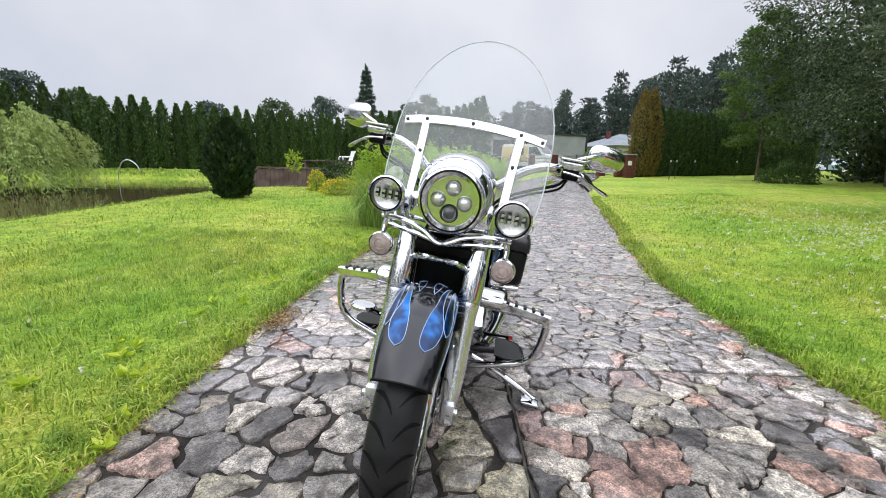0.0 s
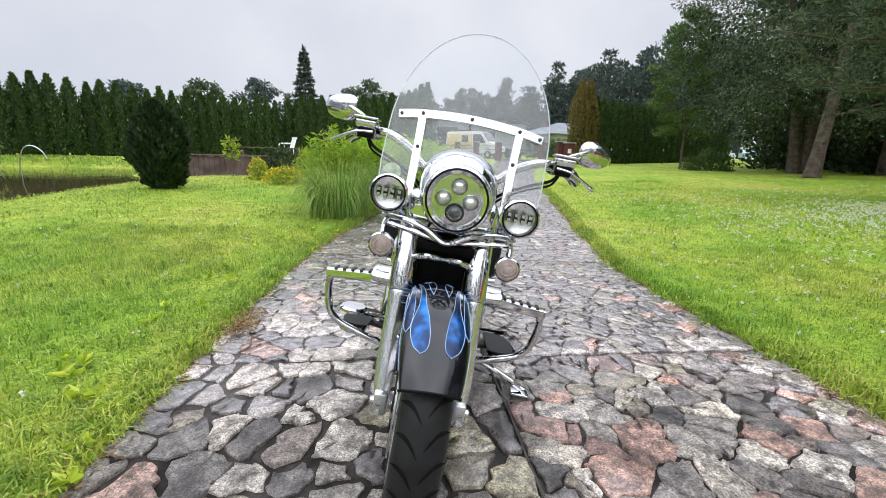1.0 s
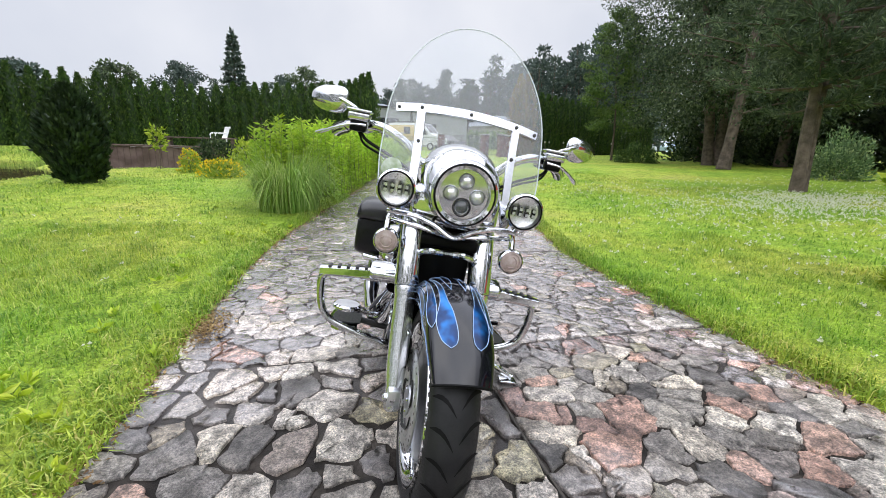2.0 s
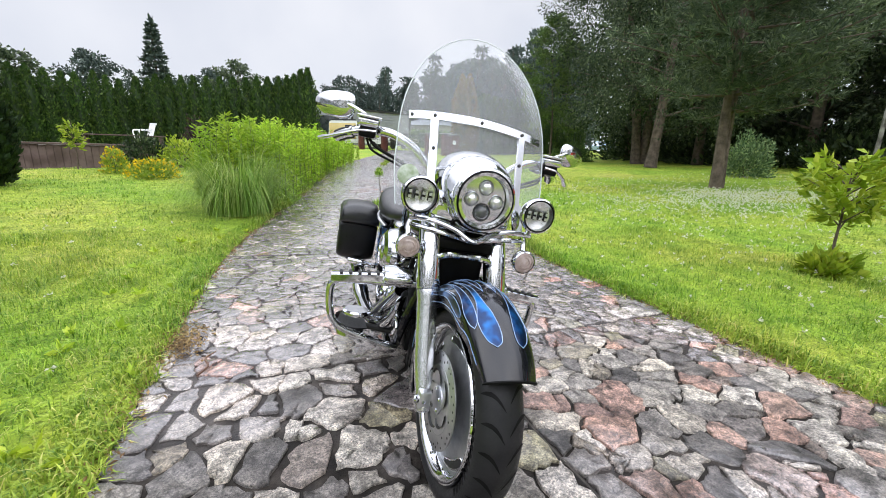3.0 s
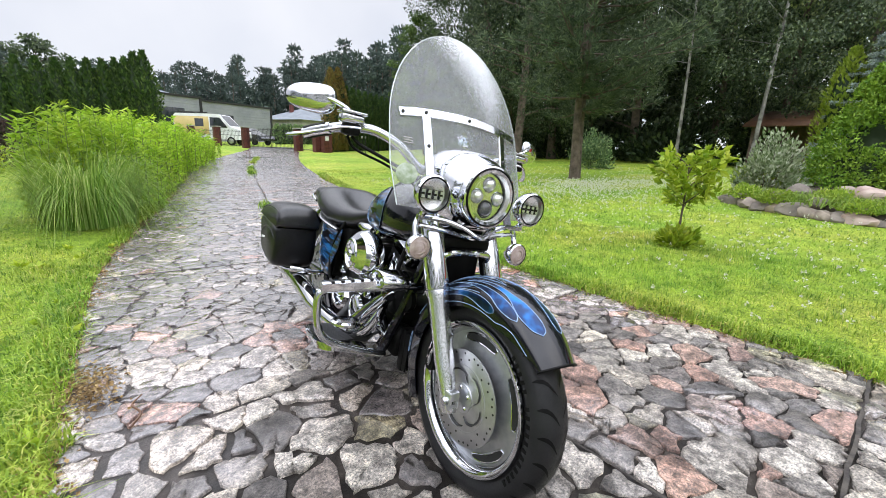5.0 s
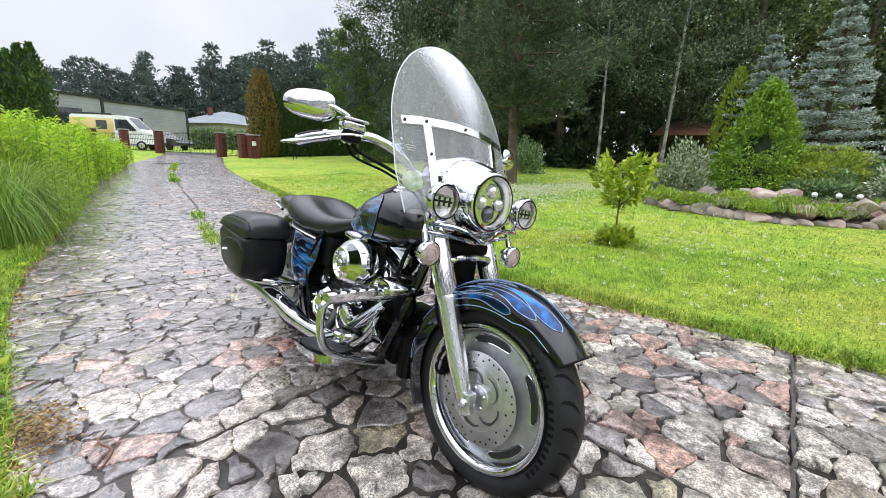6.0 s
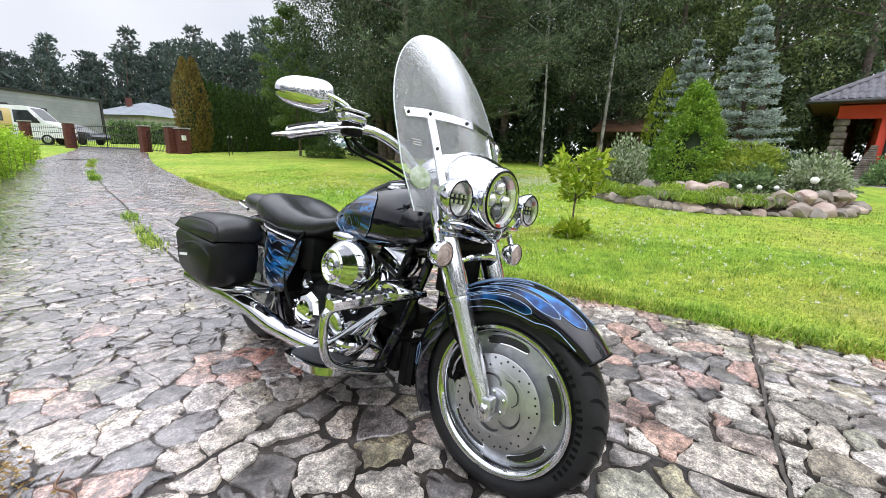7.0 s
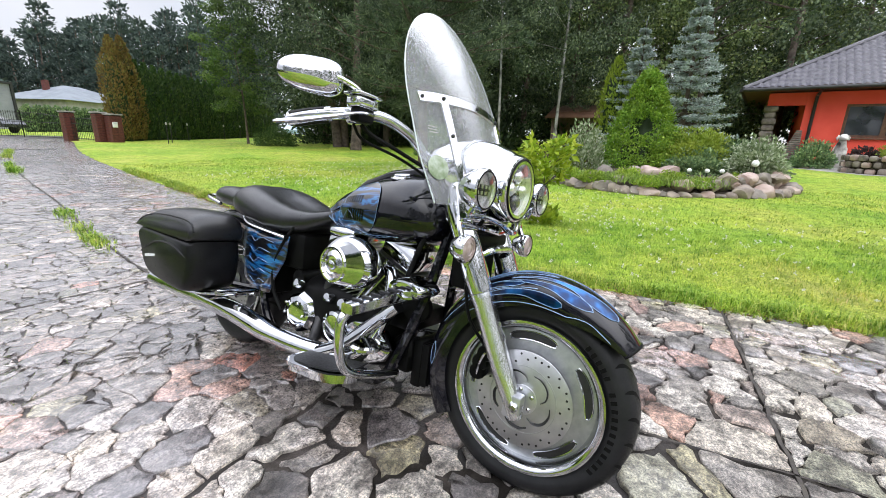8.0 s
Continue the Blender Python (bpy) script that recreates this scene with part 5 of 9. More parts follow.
seat_secs = []
for x, z, w, h in ((-0.235, 0.745, 0.05, 0.02), (-0.21, 0.752, 0.095, 0.046), (-0.14, 0.760, 0.122, 0.056), (-0.05, 0.760, 0.132, 0.058), (0.04, 0.752, 0.136, 0.056), (0.085, 0.744, 0.148, 0.060), (0.115, 0.748, 0.172, 0.080), (0.16, 0.752, 0.188, 0.090), (0.22, 0.746, 0.197, 0.094), (0.30, 0.730, 0.201, 0.096), (0.40, 0.708, 0.194, 0.088), (0.50, 0.704, 0.166, 0.072), (0.59, 0.716, 0.128, 0.054), (0.66, 0.740, 0.090, 0.040), (0.72, 0.765, 0.055, 0.028), (0.75, 0.785, 0.03, 0.012)):
    rr = rings_xyz(x, 0, z, w, h, 28, 2.5)
    for v in rr:
        if v.z > z:
            v.z -= 0.046 * math.exp(-(v.y / 0.085) ** 2) * float(np.interp(x, (0.05, 0.12, 0.2, 0.3, 0.5, 0.62), (0.2, 0.05, 0.3, 1.1, 1, 0.2)))
    seat_secs.append(rr)
seat = bp("seat", loft_bm(seat_secs), M_LEATHER, None, "black leather two-up seat", 1.2)
for x, z, w in ((0.135, 0.800, 0.135),):
    pts = [(x - 0.05 * (1 - (y / w) ** 2), y, z + 0.006 - 0.05 * (y / w) ** 4) for y in np.linspace(-w, w, 15)]
    bp("piping", tube_bm(pts, 0.0035, 6), M_CRINKLE, seat, "seat seam")
for sgn in (-1, 1):
    pts = smooth_path([(0.16, sgn * 0.10, 0.812), (0.22, sgn * 0.140, 0.786), (0.32, sgn * 0.140, 0.762), (0.44, sgn * 0.120, 0.752), (0.54, sgn * 0.080, 0.748), (0.62, sgn * 0.04, 0.762)], 6)
    bp("piping", tube_bm(pts, 0.003, 6), M_CRINKLE, seat, "seat seam")
bp("grab_rail", tube_bm(smooth_path([(-0.10, -0.12, 0.715), (-0.22, -0.115, 0.735), (-0.29, -0.08, 0.742), (-0.30, 0, 0.744), (-0.29, 0.08, 0.742), (-0.22, 0.115, 0.735), (-0.10, 0.12, 0.715)], 7), 0.009, 10), M_CHROME, None, "chrome rail behind the seat")

# --- rear fender, side cover, saddlebags ---
bm = bmesh.new()
secs = []
for th in np.linspace(30, 205, 26):
    t = radians(th)
    row_ = []
    for q in np.linspace(-1, 1, 13):
        r = 0.385 - 0.012 * q * q - (0.06 * max(0, abs(q) - 0.75) / 0.25)
        row_.append(AX_R + Vector((r * math.cos(t), 0.098 * math.sin(q * math.pi / 2), r * math.sin(t))))
    secs.append(row_)
loft_bm(secs, False, False, bm)
rf = bp("rear_fender", bm, M_BLACK, None, "gloss black rear fender", 1.2)
rf.modifiers.new("thick", "SOLIDIFY").thickness = 0.004
bp("tail_lamp", loft_bm([rings_xyz(x, 0, 0.60, w, h, 16, 2.6) for x, w, h in ((-0.33, 0.05, 0.03), (-0.37, 0.055, 0.035), (-0.41, 0.04, 0.025))]), M_CHROME)


def cover_point(a, b, o=0.0, sgn=-1):
    """Painted side cover under the seat: a ahead, b up."""
    return Vector((a, sgn * (0.178 + o - 0.9 * (a - 0.36) ** 2 - 0.6 * (b - 0.53) ** 2), b))


for sgn in (-1, 1):
    gridc = [[cover_point(a, b, 0, sgn) for a in np.linspace(0.19 + 0.04 * max(0, (0.53 - b) / 0.16), 0.53 - 0.09 * max(0, (0.55 - b) / 0.16), 9)] for b in np.linspace(0.375, 0.640, 9)]
    cv = bp("side_cover", loft_bm(gridc, False, False), M_FLAMES, None, "black side cover painted with blue flames", 1.2)
    cv.modifiers.new("thick", "SOLIDIFY").thickness = 0.006
    for k in range(5):
        z = 0.405 + 0.046 * k
        line = smooth_path([(0.245 - 0.004 * k, z, 0), (0.29, z + 0.022, 0), (0.335, z + 0.004, 0), (0.375, z + 0.026, 0), (0.41 + 0.012 * k, z + 0.016, 0)], 6)
        bp("pinstripe", tube_bm([cover_point(v.x, v.y, 0.004, sgn) for v in line], 0.0012, 5), M_STRIPE, cv, "fine light blue pinstripe")
    # saddlebag: body with rounded edges, domed lid, cut-away front
    y0, y1 = (0.175, 0.402) if sgn < 0 else (0.150, 0.350)
    def closed(pts):
        return [(v.x, v.y) for v in smooth_path([(a, b, 0) for a, b in pts + pts[:1]], 4)][:-1]
    out = closed([(0.222, 0.570), (0.232, 0.500), (0.222, 0.410), (0.190, 0.356), (0.12, 0.336), (-0.10, 0.345), (-0.20, 0.362), (-0.265, 0.405), (-0.300, 0.47), (-0.308, 0.570)])
    secs = [[Vector((-0.04 + (a + 0.04) * k, sgn * y, 0.47 + (b - 0.47) * k)) for a, b in out] for y, k in ((y0, 0.86), (y0 + 0.010, 0.94), (y0 + 0.03, 0.985), (y0 + 0.07, 1.0), (y1 - 0.08, 1.0), (y1 - 0.035, 0.985), (y1 - 0.012, 0.95), (y1, 0.87))]
    bag = bp("saddlebag", loft_bm(secs), M_BAG, None, "hard black saddlebag with lid", 1.3)
    out = closed([(0.225, 0.574), (0.243, 0.600), (0.236, 0.655), (0.195, 0.689), (0.08, 0.696), (-0.10, 0.684), (-0.22, 0.655), (-0.29, 0.622), (-0.328, 0.586), (-0.315, 0.574)])
    secs = [[Vector((-0.04 + (a + 0.04) * k, sgn * y, 0.574 + (b - 0.574) * k2)) for a, b in out] for y, k, k2 in ((y0 - 0.003, 0.90, 0.62), (y0 + 0.012, 0.97, 0.86), (y0 + 0.04, 1.0, 0.97), (y0 + 0.09, 1.01, 1.0), (y1 - 0.09, 1.01, 0.99), (y1 - 0.04, 1.0, 0.92), (y1 - 0.012, 0.985, 0.78), (y1 + 0.004, 0.95, 0.55))]
    bp("bag_lid", loft_bm(secs), M_LEATHER, bag, "padded black lid", 1.3)
    seam = [Vector((-0.04 + (a + 0.04) * 1.005, sgn * (y1 - 0.006), 0.574 + (b - 0.574) * 0.70)) for a, b in out[6:34]]
    bp("piping", tube_bm(seam, 0.0035, 6), M_BAG, bag, "piped lid seam")
    cr = smooth_path([(0.19, sgn * (y1 - 0.004), 0.50), (0.05, sgn * (y1 + 0.001), 0.535), (-0.12, sgn * (y1 + 0.001), 0.52), (-0.28, sgn * (y1 - 0.006), 0.45)], 7)
    bp("bag_crease", tube_bm(cr, 0.005, 6), M_BAG, bag, "moulded crease")
    bm = bmesh.new()
    for k in range(6):
        plate_bm([(-0.008, -0.006), (0.008, -0.006), (0.010, 0.006), (-0.006, 0.006)], 0.002, Vector((-0.12 - 0.018 * k, sgn * (y1 - 0.002 if sgn > 0 else y1), 0.455 - 0.003 * k)), (1, 0, 0), (0, 0, 1), bm)
    bps("bag_script", bm, M_WHITE, bag, "small pale script")
    gd = smooth_path([(0.34, sgn * 0.17, 0.350), (0.24, sgn * 0.26, 0.338), (0.12, sgn * 0.33, 0.328), (-0.02, sgn * 0.35, 0.330)], 6)
    bp("bag_guard", tube_bm(gd, 0.008, 10), M_CHROME, None, "chrome saddlebag guard bar")
    bp("fender_strut", tube_bm(smooth_path([(0.54, sgn * 0.165, 0.640), (0.42, sgn * 0.190, 0.655), (0.30, sgn * 0.188, 0.668), (0.20, sgn * 0.15, 0.69)], 5), 0.017, 10, None, 0.6), M_CHROME)

# --- frame, engine ---
def fr_tube(pts, r=0.017, mt=None, label="", n=6):
    return bp("frame_tube", tube_bm(smooth_path(pts, n), r, 10), mt or M_BLACK, None, label)


for sgn in (-1, 1):
    fr_tube([(1.27, sgn * 0.03, 0.80), (1.24, sgn * 0.07, 0.60), (1.19, sgn * 0.115, 0.38), (1.12, sgn * 0.13, 0.23), (1.0, sgn * 0.13, 0.19), (0.7, sgn * 0.13, 0.185), (0.45, sgn * 0.13, 0.20), (0.36, sgn * 0.14, 0.40), (0.42, sgn * 0.13, 0.66)], 0.019)
    fr_tube([(0.38, sgn * 0.12, 0.36), (0.2, sgn * 0.115, 0.335), (0.0, sgn * 0.115, 0.315)], 0.026)
fr_tube([(1.27, 0, 0.86), (1.0, 0, 0.74), (0.7, 0, 0.71), (0.4, 0, 0.68)], 0.026)
# crankcase, gearcase
bm = loft_bm([rings_xyz(x, 0, z, w, h, 22, 3) for x, z, w, h in ((0.50, 0.36, 0.09, 0.10), (0.54, 0.36, 0.12, 0.125), (0.72, 0.36, 0.13, 0.13), (0.85, 0.345, 0.125, 0.14), (1.0, 0.34, 0.12, 0.135), (1.08, 0.335, 0.10, 0.11), (1.11, 0.335, 0.05, 0.06))])
engine = bp("crankcase", bm, M_CRINKLE, None, "black V-twin crankcase")
bp("oil_filter", lathe_bm([(0, 0), (0.040, 0), (0.044, 0.008), (0.044, 0.085), (0.036, 0.092), (0, 0.092)], (1.11, -0.05, 0.32), (1, 0, 0.15), 20), M_CRINKLE, engine, "black oil filter")
bm = bmesh.new()
for k in range(7):
    lathe_bm([(0.0445, 0), (0.047, 0.002), (0.047, 0.006), (0.0445, 0.008)], (1.122 + 0.011 * k, -0.05, 0.322 + 0.0017 * k), (1, 0, 0.15), 20, bm)
bp("filter_rib", bm, M_HOSE, engine)
for ang, base in ((24, (0.965, 0, 0.415)), (-23, (0.885, 0, 0.415))):
    d = Vector((math.sin(radians(ang)), 0, math.cos(radians(ang))))
    e1 = Vector((d.z, 0, -d.x))
    cyl = bp("cylinder", lathe_bm([(0, 0), (0.062, 0), (0.062, 0.24), (0, 0.24)], base, d, 20), M_FIN, engine, "finned engine cylinder")
    fins = bmesh.new()
    for k in range(13):
        c = Vector(base) + d * (0.045 + 0.0155 * k)
        hw = 0.092 if k < 9 else 0.098
        vs_ = [c + e1 * (hw * ca) + Vector((0, 1, 0)) * (0.088 * sa) for ca, sa in [(math.copysign(abs(math.cos(a)) ** 0.6, math.cos(a)), math.copysign(abs(math.sin(a)) ** 0.6, math.sin(a))) for a in np.linspace(0, 2 * math.pi, 21)[:-1]]]
        loft_bm([vs_, [p + d * 0.004 for p in vs_]], True, True, fins)
    bps("cooling_fin", fins, M_FIN, cyl, "cooling fins with bright edges")
    rk = Vector(base) + d * 0.265
    rb = loft_bm([[rk + d * t + e1 * (k * a) + Vector((0, b * k2, 0)) for a, b in ((0.085, 0.05), (0.07, 0.075), (-0.07, 0.075), (-0.085, 0.05), (-0.085, -0.05), (-0.07, -0.075), (0.07, -0.075), (0.085, -0.05))] for t, k, k2 in ((-0.02, 1.0, 1.0), (0.02, 1.05, 1.05), (0.035, 1.0, 1.0), (0.062, 0.9, 0.86), (0.072, 0.6, 0.6))])
    rbo = bp("rocker_cover", rb, M_CHROME, engine, "chrome rocker cover")
    bm = bmesh.new()
    for a in (-0.06, 0.06):
        for b in (-0.062, 0.062):
            lathe_bm([(0.008, 0), (0.008, 0.012), (0.005, 0.014), (0, 0.014)], rk + d * 0.045 + e1 * a + Vector((0, b, 0)), d, 8, bm)
    bps("bolt", bm, M_IRON, rbo)
    for k in ((-1, 1) if ang > 0 else ()):
        pr = Vector((0.915 + 0.012 * k, -0.125, 0.42)), Vector(base) + d * 0.235 + Vector((0, -0.085, 0)) + e1 * (0.018 * k)
        bp("pushrod_tube", tube_bm(pr, 0.0075, 10), M_CHROME, engine, "chrome pushrod tube")
# air cleaner: oval chrome cover with a round dished badge set towards its rear
AC = Vector((0.945, -0.185, 0.612))
BADGE = Vector((0.905, -0.185, 0.600))
sects = []
for depth, k in ((0.055, 0.80), (0.048, 0.90), (0.030, 0.985), (0.008, 1.0), (-0.012, 0.955), (-0.026, 0.84)):
    sects.append([AC + Vector((0.132 * k * math.cos(a) + 0.02 * depth, depth, 0.096 * k * math.sin(a))) for a in np.linspace(0, 2 * math.pi, 49)[:-1]])
for depth, r_ in ((-0.035, 0.070), (-0.041, 0.064), (-0.041, 0.058), (-0.034, 0.054), (-0.038, 0.048), (-0.044, 0.034), (-0.036, 0.029), (-0.036, 0.020), (-0.046, 0.016), (-0.050, 0.007)):
    sects.append([BADGE + Vector((r_ * math.cos(a), depth, r_ * math.sin(a))) for a in np.linspace(0, 2 * math.pi, 49)[:-1]])
ac = bp("air_cleaner", loft_bm(sects), M_CHROME, None, "oval chrome air cleaner cover", 0.5)
bp("intake", tube_bm([(0.90, -0.02, 0.60), AC + Vector((0, 0.03, 0))], 0.04, 14), M_CRINKLE, ac)
bp("throttle_cover", loft_bm([rings_xyz(x, -0.14, 0.71, w, h, 16, 2.8) for x, w, h in ((0.80, 0.02, 0.012), (0.82, 0.035, 0.02), (0.90, 0.035, 0.022), (0.93, 0.02, 0.014))]), M_CHROME, ac)
# timing cover, gear cover, tappet blocks
tc = bp("cam_cover", lathe_bm([(0, 0.0), (0.062, 0.0), (0.068, 0.012), (0.064, 0.026), (0.052, 0.032), (0.048, 0.028), (0.030, 0.030), (0, 0.032)], (0.862, -0.128, 0.338), (0, -1, 0), 32), M_CHROME, engine, "chrome cam cover")
cc = plate_bm([(-0.115, 0.03), (-0.05, 0.055), (0.02, 0.072), (0.085, 0.045), (0.14, 0.0), (0.10, -0.055), (0.02, -0.085), (-0.06, -0.06), (-0.11, -0.02)], 0.04, (1.015, -0.102, 0.335), (1, 0, 0), (0, 0, 1), None, 0.012)
bp("gear_cover", cc, M_CHROME, engine, "chrome gear case cover")
tr = lathe_bm([(0.086, 0.0), (0.086, 0.022), (0.070, 0.046), (0.050, 0.052), (0.046, 0.048), (0, 0.050)], (0.635, -0.115, 0.338), (0.12, -1, 0.10), 8)
trc = bp("transmission_cover", tr, M_CHROME, engine, "eight-sided chrome transmission cover", 0.3)
bm = bmesh.new()
for a, b in ((-0.055, 0.035), (0.02, 0.046), (0.055, 0.0), (0.03, -0.046), (-0.03, -0.045), (-0.062, -0.008)):
    lathe_bm([(0.007, 0), (0.007, 0.005), (0.004, 0.008), (0, 0.008)], (0.635 + a, -0.166, 0.338 + b), (0, -1, 0), 8, bm)
bps("bolt", bm, M_CHROME, trc)
for x, z, r in ((0.60, 0.45, 0.022), (0.80, 0.435, 0.020), (0.885, 0.43, 0.024), (0.955, 0.435, 0.024)):
    bp("tappet_block", lathe_bm([(0, 0), (r, 0), (r, 0.02), (r * 0.8, 0.032), (0, 0.034)], (x, -0.118, z), (0, -1, 0.3), 14), M_CHROME, engine)
bp("starter", lathe_bm([(0, 0), (0.034, 0), (0.036, 0.01), (0.036, 0.10), (0, 0.11)], (0.58, -0.02, 0.47), (0, -1, 0), 18), M_CRINKLE, engine)
bp("primary_cover", loft_bm([[Vector((x, y, z)) for x, z in ((0.48 + k, 0.33), (0.52 + k, 0.42 - k), (0.70, 0.44 - k), (0.92, 0.43 - k), (1.02 - k, 0.37), (1.02 - k, 0.29), (0.92, 0.22 + k), (0.70, 0.22 + k), (0.53 + k, 0.24 + k))] for y, k in ((0.12, 0), (0.17, 0), (0.185, 0.015), (0.19, 0.04))]), M_CHROME, engine, "chrome primary cover")
bp("oil_tank", box_bm(0.40, 0.60, -0.12, 0.12, 0.50, 0.66, 0.02), M_CRINKLE)
bp("battery_box", box_bm(0.25, 0.42, -0.13, 0.13, 0.36, 0.66, 0.02), M_CRINKLE)
bp("rear_brake_hose", tube_bm(smooth_path([(0.55, -0.13, 0.70), (0.50, -0.155, 0.60), (0.46, -0.16, 0.50), (0.47, -0.16, 0.40), (0.52, -0.15, 0.32)], 6), 0.008, 8), M_HOSE)
bp("wiring_loom", tube_bm(smooth_path([(1.24, -0.06, 0.85), (1.21, -0.115, 0.72), (1.17, -0.13, 0.58), (1.12, -0.13, 0.45)], 6), 0.009, 8), M_HOSE)

# regulator between the down tubes: black, with upright cooling fins
reg = bp("regulator", box_bm(1.205, 1.245, -0.085, 0.085, 0.215, 0.385, 0.008), M_CRINKLE, None, "black finned voltage regulator behind the front wheel")
rf3 = bmesh.new()
for k in range(11):
    yy = -0.078 + 0.0156 * k
    box_bm(1.244, 1.272, yy - 0.003, yy + 0.003, 0.225, 0.375, 0.001, 1, rf3)
bps("cooling_fin", rf3, M_CRINKLE, reg)
bp("horn", lathe_bm([(0, 0), (0.05, 0), (0.056, 0.012), (0.05, 0.028), (0.02, 0.034), (0, 0.036)], (1.20, -0.075, 0.50), (0.3, -1, 0), 24), M_CRINKLE, None, "black horn beside the down tube")
for zz in (0.29, 0.44):
    bp("engine_mount", box_bm(1.08, 1.20, -0.10, 0.10, zz - 0.035, zz + 0.035, 0.012), M_CRINKLE)

# --- exhaust ---
def pipe(name, pts, r, label=""):
    P = smooth_path(pts, 8)
    return bp(name, tube_bm(P, r if not isinstance(r, tuple) else [float(np.interp(k / (len(P) - 1), (0, 0.3, 0.38, 0.93, 1), (r[0], r[0], r[1], r[1], r[1] * 0.94))) for k in range(len(P))], 18), M_CHROME, None, label)


pipe("exhaust_pipe", [(1.02, -0.06, 0.60), (1.08, -0.10, 0.585), (1.105, -0.125, 0.48), (1.07, -0.145, 0.36), (1.00, -0.175, 0.285), (0.90, -0.21, 0.262)], 0.023, "chrome front header pipe")
pipe("exhaust_pipe", [(0.80, -0.05, 0.58), (0.74, -0.08, 0.48), (0.73, -0.10, 0.36), (0.76, -0.15, 0.29), (0.80, -0.20, 0.262)], 0.021, "dark rear header pipe").data.materials[0] = M_IRON
for sgn in (-1, 1):
    pipe("muffler", [(0.98, sgn * 0.195, 0.268), (0.80, sgn * 0.225, 0.257), (0.60, sgn * 0.243, 0.258), (0.38, sgn * 0.252, 0.278), (0.20, sgn * 0.256, 0.283), (-0.1, sgn * 0.260, 0.274), (-0.46, sgn * 0.264, 0.262)], (0.036, 0.044), "long chrome muffler")
    bp("muffler_tip", lathe_bm([(0.036, 0.02), (0.032, 0.0), (0.0, 0.0)], (-0.458, sgn * 0.264, 0.262), (1, 0, 0), 18), M_IRON)
bp("heat_shield", tube_bm(smooth_path([(1.165, -0.142, 0.50), (1.06, -0.175, 0.40), (0.97, -0.20, 0.318), (0.88, -0.222, 0.268)], 6), 0.034, 14, None, 0.7), M_CHROME)

# --- crash bar with chrome tread, floorboards, lower guards ---
for sgn in (-1, 1):
    gb_ = smooth_path([(1.25, sgn * 0.05, 0.565), (1.245, sgn * 0.12, 0.560), (1.225, sgn * 0.25, 0.548), (1.20, sgn * 0.37, 0.535), (1.195, sgn * 0.408, 0.525), (1.192, sgn * 0.421, 0.495), (1.19, sgn * 0.416, 0.43), (1.19, sgn * 0.398, 0.37), (1.19, sgn * 0.355, 0.332), (1.188, sgn * 0.26, 0.298), (1.182, sgn * 0.16, 0.270), (1.175, sgn * 0.13, 0.262)], 8)
    guard = bp("engine_guard", tube_bm(gb_, 0.0145, 14), M_CHROME, None, "chrome engine guard loop")
    tr = loft_bm([[Vector((1.225 + 0.022 * ca + (0.34 - yy) * 0.11, sgn * yy, 0.560 + (0.34 - yy) * 0.13 + 0.014 * sa)) for ca, sa in ((1, -1), (1, 0.7), (0.7, 1), (-0.7, 1), (-1, 0.7), (-1, -1))] for yy in (0.20, 0.25, 0.30, 0.35, 0.40, 0.425)])
    bp("guard_tread", tr, M_CHROME, guard, "chrome peg cover")
    rb = bmesh.new()
    for k in range(6):
        yy = 0.225 + 0.033 * k
        box_bm(1.205 + (0.34 - yy) * 0.11, 1.245 + (0.34 - yy) * 0.11, sgn * yy - 0.006, sgn * yy + 0.006, 0.570 + (0.34 - yy) * 0.13, 0.579 + (0.34 - yy) * 0.13, 0.002, 1, rb)
    bps("rubber_rib", rb, M_RUBBER, guard, "black rubber ribs")
    # highway peg: oval chrome block near the fork
    pg = loft_bm([[Vector((1.255 + 0.066 * math.cos(a) * k, sgn * (0.19 + dy), 0.590 + 0.033 * math.sin(a) * k)) for a in np.linspace(0, 2 * math.pi, 25)[:-1]] for dy, k in ((-0.055, 0.85), (-0.05, 1.0), (0.04, 1.0), (0.05, 0.88), (0.051, 0.7), (0.040, 0.62))])
    bp("highway_peg", pg, M_CHROME, guard, "oval chrome foot peg")
    # floorboard
    fb = [(v.x, v.y) for v in smooth_path([(0.855, 0.262, 0), (0.862, 0.325, 0), (0.905, 0.362, 0), (1.00, 0.374, 0), (1.10, 0.376, 0), (1.155, 0.350, 0), (1.172, 0.305, 0), (1.160, 0.262, 0)], 5)]
    def board(z, th, grow=0.0):
        return loft_bm([[Vector((x + (0.01 if x > 1 else -0.01) * grow, sgn * (y + 0.008 * grow), zz + 0.16 * (x - 0.86))) for x, y in fb] for zz in (z, z + th)])
    fl = bp("floorboard", board(0.256, 0.012, 1), M_CHROME, None, "chrome-edged rider floorboard")
    bp("lower_edge", board(0.236, 0.016, 0.2), M_CHROME, fl, "chrome lower edge of the board")
    bp("rubber_pad", board(0.2683, 0.006, -1), M_RUBBER, fl, "black rubber pad")
    bp("floorboard_bracket", tube_bm([(1.0, sgn * 0.13, 0.25), (1.0, sgn * 0.28, 0.272)], 0.014, 10), M_IRON, fl)
    bp("passenger_peg", tube_bm(smooth_path([(0.33, sgn * 0.15, 0.36), (0.33, sgn * 0.24, 0.365), (0.32, sgn * 0.33, 0.372)], 4), [0.011] * 4 + [0.017] * 5, 12), M_CHROME)
